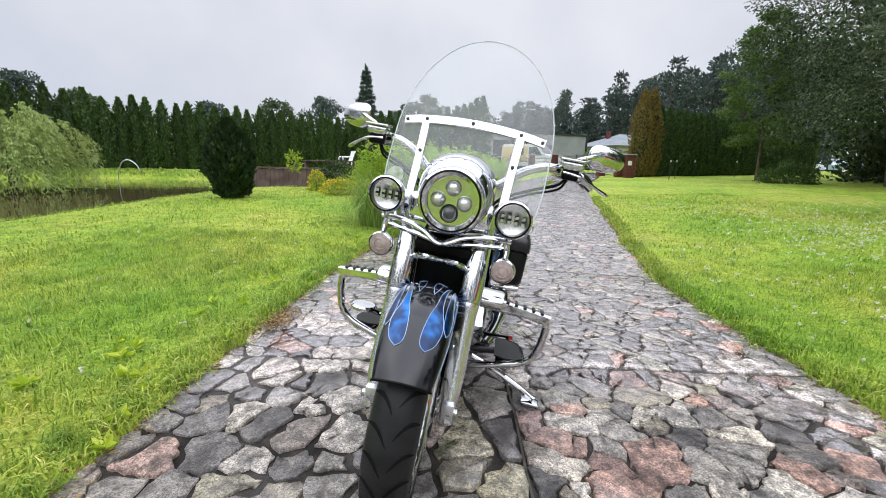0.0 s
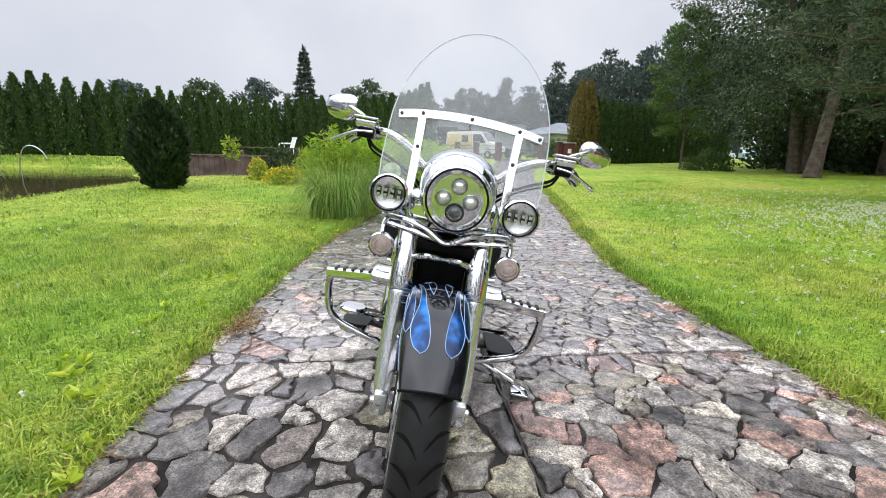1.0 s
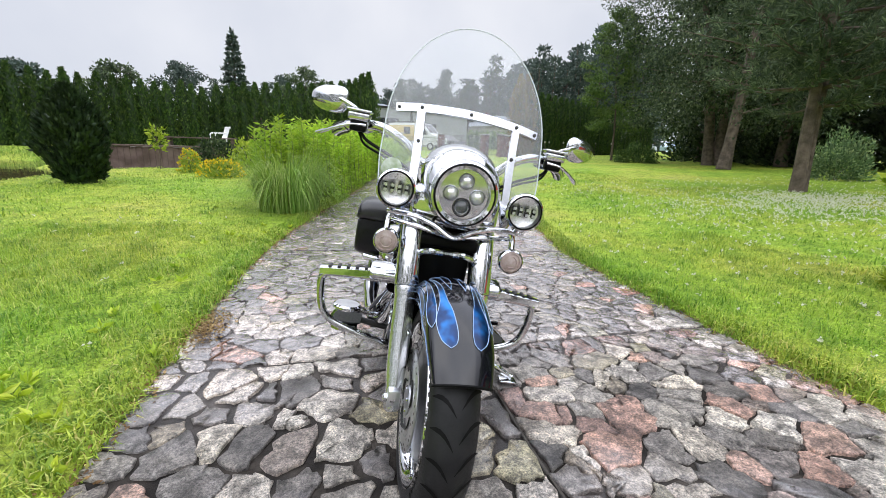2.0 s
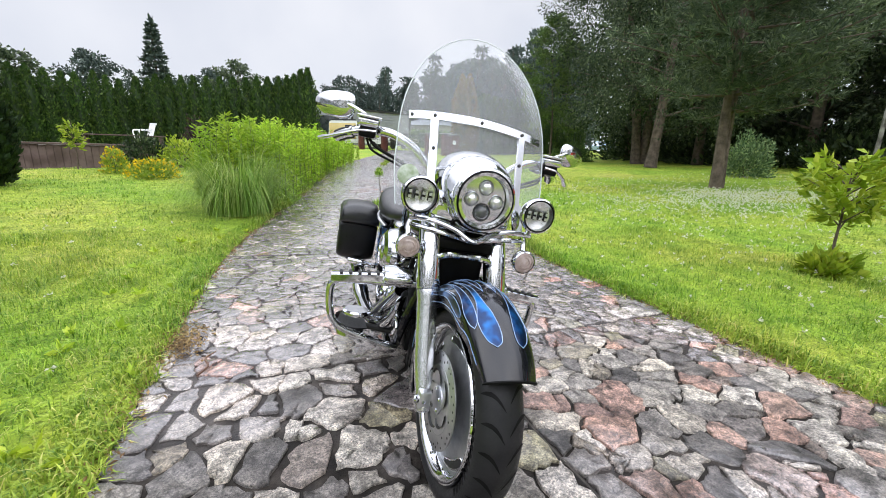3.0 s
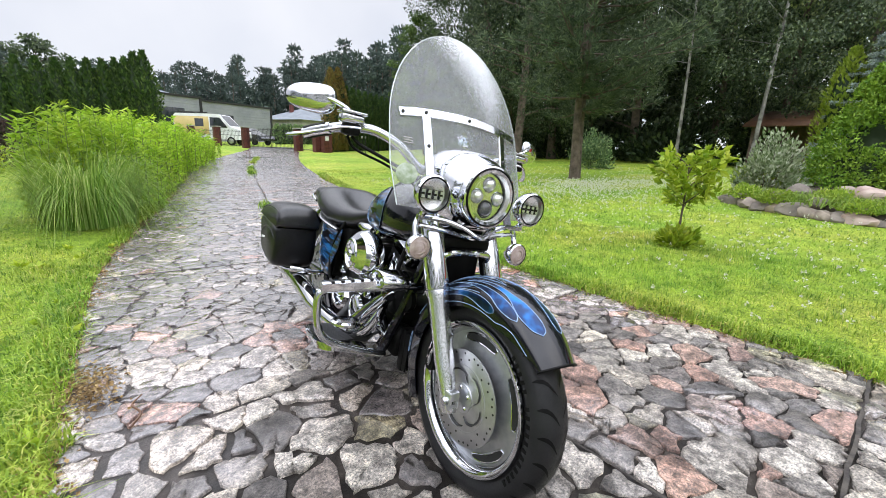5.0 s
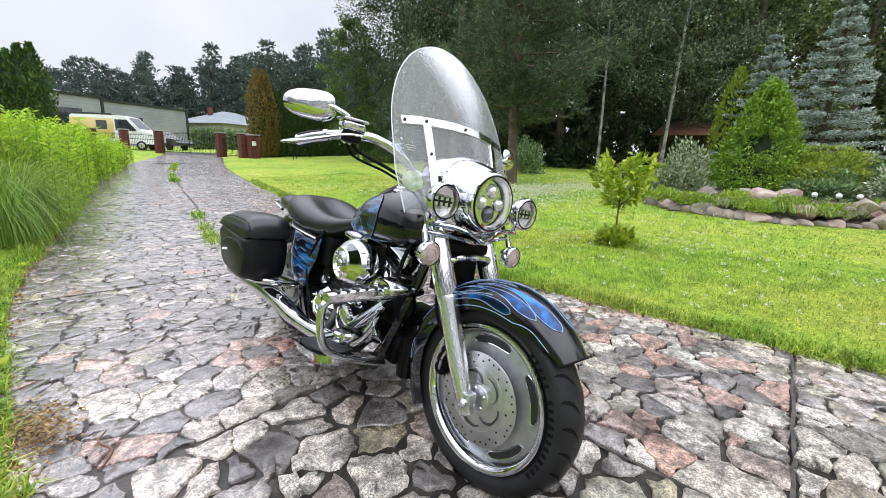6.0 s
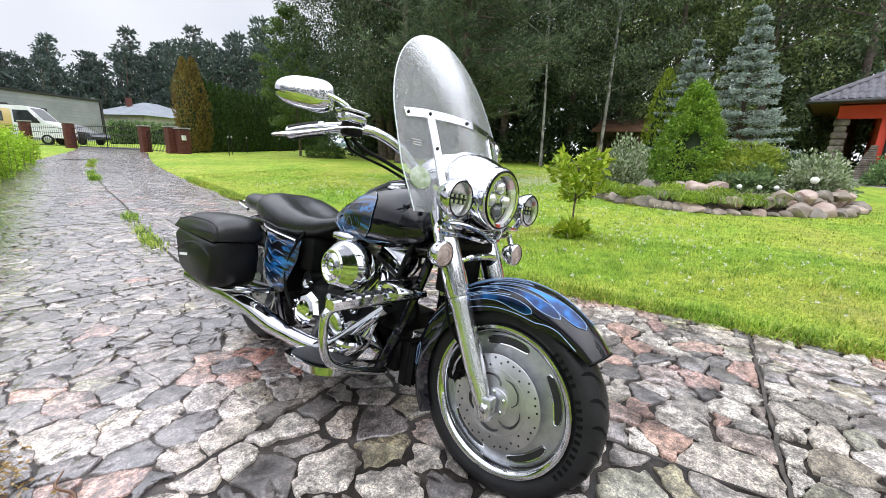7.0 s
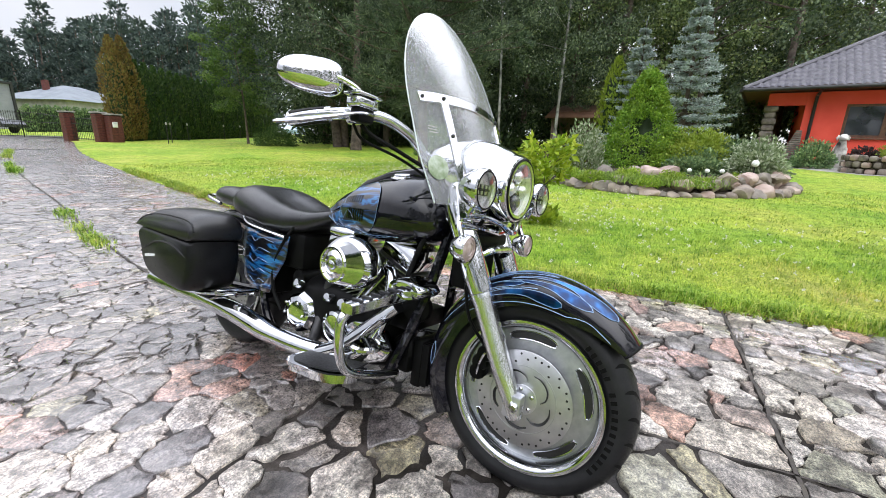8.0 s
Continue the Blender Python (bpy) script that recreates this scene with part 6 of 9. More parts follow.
bp("brake_pedal", tube_bm(smooth_path([(1.04, -0.19, 0.33), (1.12, -0.25, 0.36), (1.18, -0.29, 0.395), (1.20, -0.31, 0.40)], 5), 0.011, 10), M_CHROME)
pd = loft_bm([[Vector((1.195 + 0.045 * math.cos(a) * k, -0.31 + 0.055 * math.sin(a) * k, z)) for a in np.linspace(0, 2 * math.pi, 21)[:-1]] for z, k in ((0.398, 0.9), (0.404, 1.0), (0.412, 1.0), (0.418, 0.85))])
bp("pedal_pad", pd, M_CHROME, None, "round chrome brake pedal pad")
bp("shift_lever", tube_bm(smooth_path([(1.05, 0.20, 0.36), (1.14, 0.26, 0.40), (1.20, 0.30, 0.43)], 5), 0.009, 10), M_CHROME)
bp("kickstand", tube_bm(smooth_path([(1.03, 0.16, 0.235), (1.035, 0.28, 0.195), (1.042, 0.40, 0.145), (1.046, 0.465, 0.112)], 6), [0.013] * 14 + [0.012] * 4 + [0.015], 10), M_CHROME, None, "chrome kickstand, folded out")
st = Vector((1.047, 0.462, 0.108))
bp("stand_foot", box_bm(st.x - 0.028, st.x + 0.028, st.y - 0.05, st.y + 0.03, st.z - 0.022, st.z - 0.006, 0.005), M_CHROME)

# ---- plants ----


def ball(n):
    return unit(rng.normal(size=(n, 3)))


def plant(name, trunk_bm, trunk_mat, crown, label, category, at, group="", crown_name="crown", split=False):
    """A tree or shrub as one thing: an Empty at its foot with trunk and crown. Dense conifers pass a dark core as
    trunk.
    """
    ob = tagged(holder(name, at), label, category, group)
    if trunk_bm is not None and split:
        pieces("limb", trunk_bm, trunk_mat, ob, "", Matrix.Translation(at))
        max(ob.children, key=lambda c: c.dimensions.z).name = "trunk"
    elif trunk_bm is not None:
        me = bpy.data.meshes.new("trunk")
        bmesh.ops.recalc_face_normals(trunk_bm, faces=trunk_bm.faces)
        finish(trunk_bm, 1.2)
        trunk_bm.to_mesh(me)
        trunk_bm.free()
        me.materials.append(trunk_mat)
        t = new("trunk", me)
        t.parent = ob
    c = new(crown_name, crown)
    c.parent = ob
    return ob


def foot(x, y, dz=0.0):
    return (x, y, float(lawn_z(np.array([x]), np.array([y]))[0]) + dz)


def thuja_profile(t, sharp, base):
    """Share of the full width at height t: a full column that closes to a point over its upper third."""
    return np.minimum(1.0, base + t * 1.2) * np.minimum(1.0, (np.clip(1 - t, 0, 1) / 0.34) ** sharp) * (1 - 0.22 * t)


def thuja_crown(h, r, n, size, material, sharp=0.75, base=0.8):
    """Dense upright sprays on a narrow, slightly lumpy column that ends in a point."""
    t = rng.uniform(0, 1, n) ** 1.1
    a = rng.uniform(0, 2 * np.pi, n)
    lump = 1 + 0.13 * np.sin(a * 3 + t * 9) + 0.10 * np.sin(a * 5 - t * 17 + 1) + 0.07 * np.sin(a * 9 + t * 31)
    rad = r * thuja_profile(t, sharp, base) * lump * rng.uniform(0.74, 1.04, n)
    at = np.stack([rad * np.cos(a), rad * np.sin(a), 0.04 + t * h * 0.96], 1)
    d = np.stack([np.cos(a) * 0.5, np.sin(a) * 0.5, np.full(n, 0.9)], 1) + rng.normal(size=(n, 3)) * 0.28
    return leaves("crown", at, d, size, size * 0.27, material, 0.0, np.stack([np.cos(a), np.sin(a), np.full(n, 0.45)], 1))


# solid dark filling, no real trunk: shade between the sprays put into colour
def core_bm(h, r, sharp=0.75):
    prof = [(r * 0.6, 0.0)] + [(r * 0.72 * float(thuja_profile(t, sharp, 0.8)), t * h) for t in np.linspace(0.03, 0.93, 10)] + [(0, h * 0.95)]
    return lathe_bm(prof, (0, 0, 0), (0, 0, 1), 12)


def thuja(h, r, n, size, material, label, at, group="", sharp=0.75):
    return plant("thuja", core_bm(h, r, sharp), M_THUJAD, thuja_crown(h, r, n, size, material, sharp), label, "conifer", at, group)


def clump_tree(h, crown_lo, radius, boughs, per, leaf, material, trunk_r, lean=(0, 0), hang=0.0, forked=1, up=0.35):
    """Trunk with boughs that carry flat, lit-from-above masses of leaves with dark gaps between. Returns (trunk, crown)."""
    bm = bmesh.new()
    top = Vector((lean[0], lean[1], h * 0.92))
    for f in range(forked):
        off = Vector((0.28 * f, 0.1 * f, 0))
        pts = smooth_path([off * 0.6, off + Vector((lean[0] * 0.25 + 0.05, lean[1] * 0.25, h * 0.3)), off * 1.6 + Vector((lean[0] * 0.6 - 0.06, lean[1] * 0.6, h * 0.6)), top + off * 2], 4)
        tube_bm(pts, [trunk_r * (1.25 if k == 0 else 1) * (1 - 0.85 * k / (len(pts) - 1)) for k in range(len(pts))], 9, bm)
    P, D, N = [], [], []
    for k in range(boughs):
        t = (k + rng.uniform(0, 1)) / boughs
        z = crown_lo + (h - crown_lo) * t
        L = radius * math.sin(math.pi * min(1, 0.20 + 0.80 * t) ** 0.8) ** 0.65 * rng.uniform(0.62, 1.12) + 0.2
        a = 2.4 * k + rng.uniform(-0.5, 0.5)
        b = np.array([lean[0] * z / h, lean[1] * z / h, z - 0.25 * L])
        d = np.array([math.cos(a), math.sin(a), up * (0.4 + t)])
        if k % 3 == 0:
            tube_bm([tuple(b), tuple(b + d * L * 0.5 + np.array([0, 0, 0.06 * L])), tuple(b + d * L)], [trunk_r * 0.26, trunk_r * 0.15, trunk_r * 0.04], 5, bm)
        side = np.array([-math.sin(a), math.cos(a), 0.0])
        for s in (0.45, 0.68, 0.86, 1.0):
            c = b + d * L * s + side * rng.normal() * 0.16 * L + np.array([0, 0, rng.normal() * 0.06 * L - 0.10 * L * s * s])
            r = radius * rng.uniform(0.12, 0.22) * (1.2 - 0.35 * s)
            o = ball(per) * (rng.uniform(0.3, 1, per) ** 0.45)[:, None]
            q = c + o * r * np.array([1.15, 1.15, 0.62])
            if hang:
                q[:, 2] -= hang * (rng.integers(0, 9, per) / 9) ** 1.4 * radius * 0.45 * rng.uniform(0.3, 1, per)
            P.append(q)
            D.append(o + rng.normal(size=(per, 3)) * 0.6 + np.array([0, 0, -0.25 - hang * 1.5]))
            N.append(o + np.array([0, 0, 0.55]))
    return bm, leaves("crown", np.concatenate(P), np.concatenate(D), leaf, leaf * 0.36, material, 0.0, np.concatenate(N))


def pine_parts(h, crown_lo, radius, whorls, tufts, leaf, material, trunk_r, forked=1, up=0.35):
    """Pine: whorled boughs with side twigs, each twig ending in a brush of needles."""
    bm = bmesh.new()
    for f in range(forked):
        off = Vector((0.42 * f, 0.12 * f, 0))
        tube_bm(smooth_path([off * 0.3, off * 0.7 + Vector((-0.14, 0, h * 0.25)), off + Vector((-0.05, 0.05, h * 0.6)), off + Vector((0, 0, h))], 4), [trunk_r * 1.2] + [trunk_r * (1 - 0.9 * k / 12) for k in range(12)], 9, bm)
    C, A = [], []
    for k in range(whorls):
        t = (k + rng.uniform(0, 0.6)) / whorls
        z = crown_lo + (h - crown_lo) * t
        reach = radius * (1 - t) ** 0.6 * min(1, 0.62 + t * 2.5)
        for a in rng.uniform(0, 2 * np.pi, 5):
            L = reach * rng.uniform(0.55, 1.15) + 0.1
            d = np.array([math.cos(a), math.sin(a), up * rng.uniform(-0.3, 1.2)])
            side = np.array([-math.sin(a), math.cos(a), 0.0])
            b = np.array([0.0, 0.0, z])
            tube_bm([tuple(b), tuple(b + d * L * 0.5 - np.array([0, 0, 0.06 * L])), tuple(b + d * L)], [0.022 * L ** 0.5 + 0.003, 0.012 * L ** 0.5, 0.003], 4, bm)
            m = int(tufts * (0.35 + 0.65 * L / radius)) + 3
            s = rng.uniform(0.14, 1.05, m)
            lat = rng.normal(size=m) * 0.26 * L * (1.15 - s)
            dip = -0.24 * L * s * (1 - s) + np.abs(rng.normal(size=m)) * 0.05 * L - 0.12 * np.abs(lat)
            C.append(b + s[:, None] * d * L + lat[:, None] * side + np.array([0, 0, 1]) * dip[:, None])
            A.append(d * 0.8 + side * np.sign(lat)[:, None] * 0.6 + np.array([0, 0, 0.45]) + rng.normal(size=(m, 3)) * 0.2)
    C, A = np.repeat(np.concatenate(C), 15, 0), np.repeat(unit(np.concatenate(A)), 15, 0)
    P = C + A * rng.uniform(-0.5, 0.5, (len(C), 1)) * leaf
    return bm, leaves("crown", P, A + rng.normal(size=C.shape) * 0.62, leaf, leaf * 0.075, material)


def spruce_parts(h, radius, whorls, boughs, leaf, material, trunk_r, fine=12):
    """Spruce: flat, layered boughs that sag and lift at the tip, each a fan of needled twigs, clear of each other."""
    bm = tube_bm([(0, 0, 0), (0, 0, h * 0.5), (0, 0, h)], [trunk_r, trunk_r * 0.55, 0.01], 8)
    P, D = [], []
    for k in range(whorls):
        t = k / whorls
        z = 0.25 + (h - 0.45) * t ** 0.95 + rng.uniform(-0.04, 0.04)
        for j in range(boughs):
            a = 2 * math.pi * (j + 0.5 * (k % 2)) / boughs + rng.uniform(-0.25, 0.25)
            L = radius * (1 - t) ** 1.05 * rng.uniform(0.68, 1.14) + 0.06
            d = np.array([math.cos(a), math.sin(a), 0.0])
            side = np.array([-math.sin(a), math.cos(a), 0.0])
            sag = 0.42 * (1 - t) - 0.35 * t
            z0 = z + rng.uniform(-0.05, 0.05)

            def bough(s):
                return d * (L * s)[:, None] + np.array([0, 0, 1]) * (z0 - sag * L * s * (1.25 - s))[:, None]
            q = bough(np.array([0.0, 0.5, 1.0]))
            tube_bm([tuple(p) for p in q], [0.02, 0.012, 0.004], 4, bm)
            for s in np.linspace(0.28, 0.99, max(4, int(10 * L / radius) + 3)):
                for sg in (-1, 1):
                    w = (0.24 * L * (1.06 - s) + 0.04) * rng.uniform(0.7, 1.1)
                    e = rng.uniform(0, 1, fine)
                    way = side * sg * 0.8 + d * 0.65
                    P.append(bough(np.full(fine, s)) + (w * e)[:, None] * way + np.array([0, 0, 1]) * (-0.10 * w * e + rng.normal(size=fine) * 0.014 - 0.07 * rng.uniform(0, 1, fine) ** 3)[:, None])
                    D.append(np.repeat(way[None], fine, 0) + rng.normal(size=(fine, 3)) * 0.45 + np.array([0, 0, 0.18]))
    m = 30
    P.append(np.stack([np.zeros(m), np.zeros(m), h - rng.uniform(0.0, 0.35, m)], 1))
    D.append(rng.normal(size=(m, 3)) * 0.4 + np.array([0, 0, 1.0]))
    P, D = np.concatenate(P), np.concatenate(D)
    out = P * np.array([1.0, 1.0, 0.0])
    out /= np.linalg.norm(out, axis=1)[:, None] + 0.05
    return bm, leaves("crown", P, D, leaf, leaf * 0.19, material, 0.0, out * 0.7 + np.array([0, 0, 0.8]) + rng.normal(size=P.shape) * 0.3)


def mound(rx, ry, rz, n, leaf, material, up=0.5, fill=0.55):
    """A shrub's foliage: a lumpy dome of leaves."""
    o = ball(n)
    o[:, 2] = np.abs(o[:, 2])
    lump = 1 + 0.14 * np.sin(o[:, 0] * 7 + 1) * np.sin(o[:, 1] * 6) + 0.12 * np.sin(o[:, 2] * 9 + o[:, 0] * 4)
    k = (rng.uniform(fill, 1, n) * lump)[:, None]
    p = o * k * np.array([rx, ry, rz])
    return leaves("crown", p, o + rng.normal(size=(n, 3)) * 0.5 + np.array([0, 0, up]), leaf, leaf * 0.3, material, 0.0, o + np.array([0, 0, 0.3]))


def stems_bm(n, spread_r, h, r, seed=0):
    bm = bmesh.new()
    for k in range(n):
        a = 2.4 * k + seed
        tube_bm(smooth_path([(0.02 * math.cos(a), 0.02 * math.sin(a), 0), (spread_r * 0.4 * math.cos(a), spread_r * 0.4 * math.sin(a), h * 0.5), (spread_r * math.cos(a), spread_r * math.sin(a), h)], 3), [r * (1 - 0.12 * j) for j in range(7)], 6, bm)
    return bm


def place(ob, x, y, s=1.0, turn=0.0, dz=0.0):
    """A copy of a plant at a place on the ground."""
    c = copy_thing(ob, Matrix.Translation(foot(x, y, dz)) @ Matrix.Rotation(turn, 4, "Z"))
    c.scale = (s, s, s)
    return c


# --- clipped thuja row beyond the pond ---
HEDGE_L = [(-27.0, 9.5), (-19.6, 18.6), (-15.45, 23.2), (-11.0, 27.0), (-7.3, 29.3), (-5.0, 30.2)]
hl = np.array([tuple(v) for v in smooth_path([(x, y, 0) for x, y in HEDGE_L], 16)])
hlen = np.concatenate([[0], np.cumsum(np.hypot(*np.diff(hl[:, :2], axis=0).T))])
protos = [thuja(4.0, 0.54, 1500, 0.165, M_THUJA, "green columnar thuja in a dense row", (0, 0, -60), "thuja row beyond the pond", 0.85) for _ in range(3)]
for k, s in enumerate(np.arange(0, hlen[-1], 0.64)):
    x, y = np.interp(s, hlen, hl[:, 0]) + rng.uniform(-0.1, 0.1), np.interp(s, hlen, hl[:, 1]) + rng.uniform(-0.1, 0.1)
    place(protos[k % 3], x, y, float(rng.uniform(0.90, 1.0)) * (0.86 if k < 14 else 0.97), float(rng.uniform(0, 6)))
# --- thuja row beside the drive, turning towards the gate ---
HEDGE_M = [(-5.6, 29.0), (-3.4, 28.4), (-1.0, 27.9), (1.0, 27.5), (2.35, 27.2)]
for k in range(15):
    t = k / 14
    x = float(np.interp(t, np.linspace(0, 1, 5), [p[0] for p in HEDGE_M]))
    y = float(np.interp(t, np.linspace(0, 1, 5), [p[1] for p in HEDGE_M]))
    c = place(protos[k % 3], x, y, 0.98 + 0.18 * t ** 2 + (0.05 if k > 12 else 0), k * 1.3)
    tagged(c, "tall green columnar thuja in a dense row", "conifer", "thuja row beside the drive")
# --- row by the gate: two browned, the rest green ---
brown = [thuja(5.5, 0.72, 5200, 0.14, M_BROWN, "tall thuja with browned foliage beside the gate", (0, 0, -60), "", 0.72) for _ in range(2)]
place(brown[0], 12.15, 26.4, 0.97)
place(brown[1], 12.95, 26.9, 1.0)
for k in range(25):
    t = k / 24
    x, y = 13.8 + 18.5 * t, 27.4 + 9.8 * t ** 0.95
    c = place(protos[k % 3], x, y, 1.10 - 0.12 * t, k * 0.9)
    tagged(c, "green columnar thuja in a tall row behind the lawn", "conifer", "thuja row behind the lawn")
for p in protos + brown:
    for o in (*p.children, p):
        bpy.data.objects.remove(o)

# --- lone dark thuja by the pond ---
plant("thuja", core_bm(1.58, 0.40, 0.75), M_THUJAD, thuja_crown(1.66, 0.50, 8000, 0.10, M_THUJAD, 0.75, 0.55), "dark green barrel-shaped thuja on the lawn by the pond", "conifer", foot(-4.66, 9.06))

# --- weeping willow over the water ---
n, strands = 26000, 520
sa_, sr_ = rng.uniform(0, 2 * np.pi, strands), rng.uniform(0.08, 1, strands) ** 0.55
lop_ = 1 + 0.10 * np.sin(3 * sa_ + 0.6) + 0.08 * np.sin(7 * sa_ + 5 * sr_) + rng.normal(size=strands) * 0.05
z_ = 1.92 * lop_ * np.sqrt(np.maximum(0.02, 1 - (0.93 * sr_) ** 2))
strand = rng.integers(0, strands, n)
fall = rng.uniform(0, 1, n) ** 1.3
sa, sr, lop = sa_[strand] + rng.normal(size=n) * 0.03, sr_[strand], lop_[strand]
rr = 1.55 * lop * sr * (1 + 0.10 * np.sin(fall * 2.2)) + rng.normal(size=n) * 0.03
zz = z_[strand] + 0.10 * np.sin(fall * 3) - fall * (0.45 + 0.75 * sr) * rng.uniform(0.6, 1.2, strands)[strand]
P = np.stack([rr * np.cos(sa), rr * np.sin(sa), np.maximum(zz, -0.12 + 0.25 * rng.uniform(0, 1, n))], 1)
willow = plant("willow", tube_bm([(0, 0, -0.2), (0.05, 0, 0.7), (0, 0.02, 1.5)], [0.13, 0.1, 0.05], 8), M_BARK, leaves("crown", P, np.stack([np.cos(sa) * 0.5, np.sin(sa) * 0.5, np.full(n, -0.9)], 1) + rng.normal(size=(n, 3)) * 0.4, 0.10, 0.016, M_WILLOW, 0.0, np.stack([np.cos(sa), np.sin(sa), np.full(n, 0.7)], 1)), "pale green weeping willow hanging over the pond", "tree", (-11.45, 11.0, 0.30))

# --- tall grass and weeds beside the drive ---


def arch_blades(name, n, radius, height, width, material, segs=6):
    """Long blades that rise from one tuft and arch over."""
    a = rng.uniform(0, 2 * np.pi, n)
    root = np.stack([np.cos(a), np.sin(a), np.zeros(n)], 1) * (radius * 0.55 * rng.uniform(0, 1, n) ** 0.6)[:, None]
    d = np.stack([np.cos(a), np.sin(a), np.zeros(n)], 1)
    s = np.stack([-np.sin(a), np.cos(a), np.zeros(n)], 1)
    h, reach = height * rng.uniform(0.55, 1.25, n), radius * rng.uniform(0.05, 1.1, n)
    arch = rng.uniform(0.45, 1.45, n)
    v = []
    for j in range(segs + 1):
        t = j / segs
        z = h * (t * 1.25 - arch * 1.0 * t ** 3)
        c = root + d * (reach * t ** 1.7)[:, None] + np.array([0, 0, 1]) * z[:, None]
        w = (width * (1 - 0.9 * t) * (0.7 + 0.3 * np.sin(a * 9)))[:, None]
        v += [c - s * w, c + s * w]
    v = np.stack(v, 1)
    k = (2 * segs + 2) * np.arange(n)[:, None]
    f = np.concatenate([k + np.array([[2 * j, 2 * j + 1, 2 * j + 3, 2 * j + 2]]) for j in range(segs)], 0)
    return np_mesh(name, v.reshape(-1, 3), f, material)


tuft = tagged(holder("ornamental_grass", foot(-0.92, 6.5)), "tall arching clump of green ornamental grass", "ornamental grass")
c = new("blades", arch_blades("blades", 2300, 0.80, 1.08, 0.0075, M_REED, 7))
c.parent = tuft


def weed_clump(n_st, h, rad, x, y):
    """A stand of tall leafy stalks."""
    bm = bmesh.new()
    P, D = [], []
    for k in range(n_st):
        a, r = rng.uniform(0, 2 * math.pi), rad * rng.uniform(0, 1) ** 0.5
        hh = h * rng.uniform(0.58, 1.06)
        b = np.array([r * math.cos(a), r * math.sin(a), 0])
        e = b + np.array([rng.normal() * 0.07, rng.normal() * 0.07, hh])
        tube_bm([tuple(b), tuple((b + e) / 2), tuple(e)], [0.006, 0.005, 0.002], 4, bm)
        m = 72
        s = rng.uniform(0.02, 1.0, m) ** 0.85
        P.append(b + (e - b) * s[:, None])
        aa = rng.uniform(0, 2 * np.pi, m)
        D.append(np.stack([np.cos(aa), np.sin(aa), rng.uniform(0.2, 0.9, m)], 1))
    return plant("tall_weeds", bm, M_STALK, leaves("leaves", np.concatenate(P), np.concatenate(D), 0.095, 0.0135, M_GOLDROD, 0.1), "stand of bright green leafy weeds beside the drive", "weeds", foot(x, y), "weeds along the drive", "leaves")


for x, y, h, r, k in ((-0.95, 7.15, 1.25, 0.5, 70), (-0.50, 7.7, 1.25, 0.5, 70), (-0.7, 8.6, 1.24, 0.55, 75), (-0.15, 8.8, 1.2, 0.5, 60), (0.05, 9.9, 1.22, 0.55, 65), (0.45, 11.0, 1.18, 0.55, 60), (-0.3, 10.4, 1.24, 0.5, 50), (0.85, 12.3, 1.12, 0.55, 55), (1.3, 13.7, 1.08, 0.55, 50), (1.75, 15.1, 1.0, 0.6, 45), (2.3, 16.8, 0.9, 0.55, 40), (2.95, 18.6, 0.7, 0.5, 30), (0.75, 13.4, 1.1, 0.55, 40)):
    weed_clump(k, h, r, x, y)

# --- bed between lawn and terrace ---
def yellow_bush(x, y, w, h, n):
    ob = plant("flowering_shrub", stems_bm(5, w * 0.6, h * 0.8, 0.012), M_STALK, mound(w, w, h, n, 0.07, M_GOLDJUN), "low shrub with yellow flowers at the lawn's edge", "shrub", foot(x, y), "", "leaves")
    o = ball(n // 4)
    o[:, 2] = np.abs(o[:, 2])
    f = new("blossom", leaves("blossom", o * np.array([w, w, h]) * rng.uniform(0.85, 1.12, (n // 4, 1)), o + np.array([0, 0, 0.6]), 0.06, 0.024, M_YELLOW))
    f.parent = ob
    tagged(f, kind="stuff")


yellow_bush(-3.6, 11.7, 0.25, 0.56, 500)
yellow_bush(-2.7, 10.7, 0.48, 0.36, 1100)
plant("shrub", stems_bm(6, 0.4, 0.7, 0.014), M_BARK, mound(0.6, 0.5, 0.85, 1500, 0.09, M_BROAD), "dark green leafy shrub by the terrace", "shrub", foot(-3.3, 13.0))
plant("shrub", stems_bm(6, 0.4, 0.7, 0.014), M_BARK, mound(0.5, 0.5, 0.80, 1200, 0.09, M_SAPLING), "mid-green leafy shrub by the terrace", "shrub", foot(-2.5, 12.9))
plant("purple_shrub", stems_bm(6, 0.4, 0.9, 0.014), M_BARK, mound(0.55, 0.55, 1.22, 1700, 0.08, M_PURPLE), "dark purple-leaved shrub behind the weeds", "shrub", foot(-2.2, 14.0))


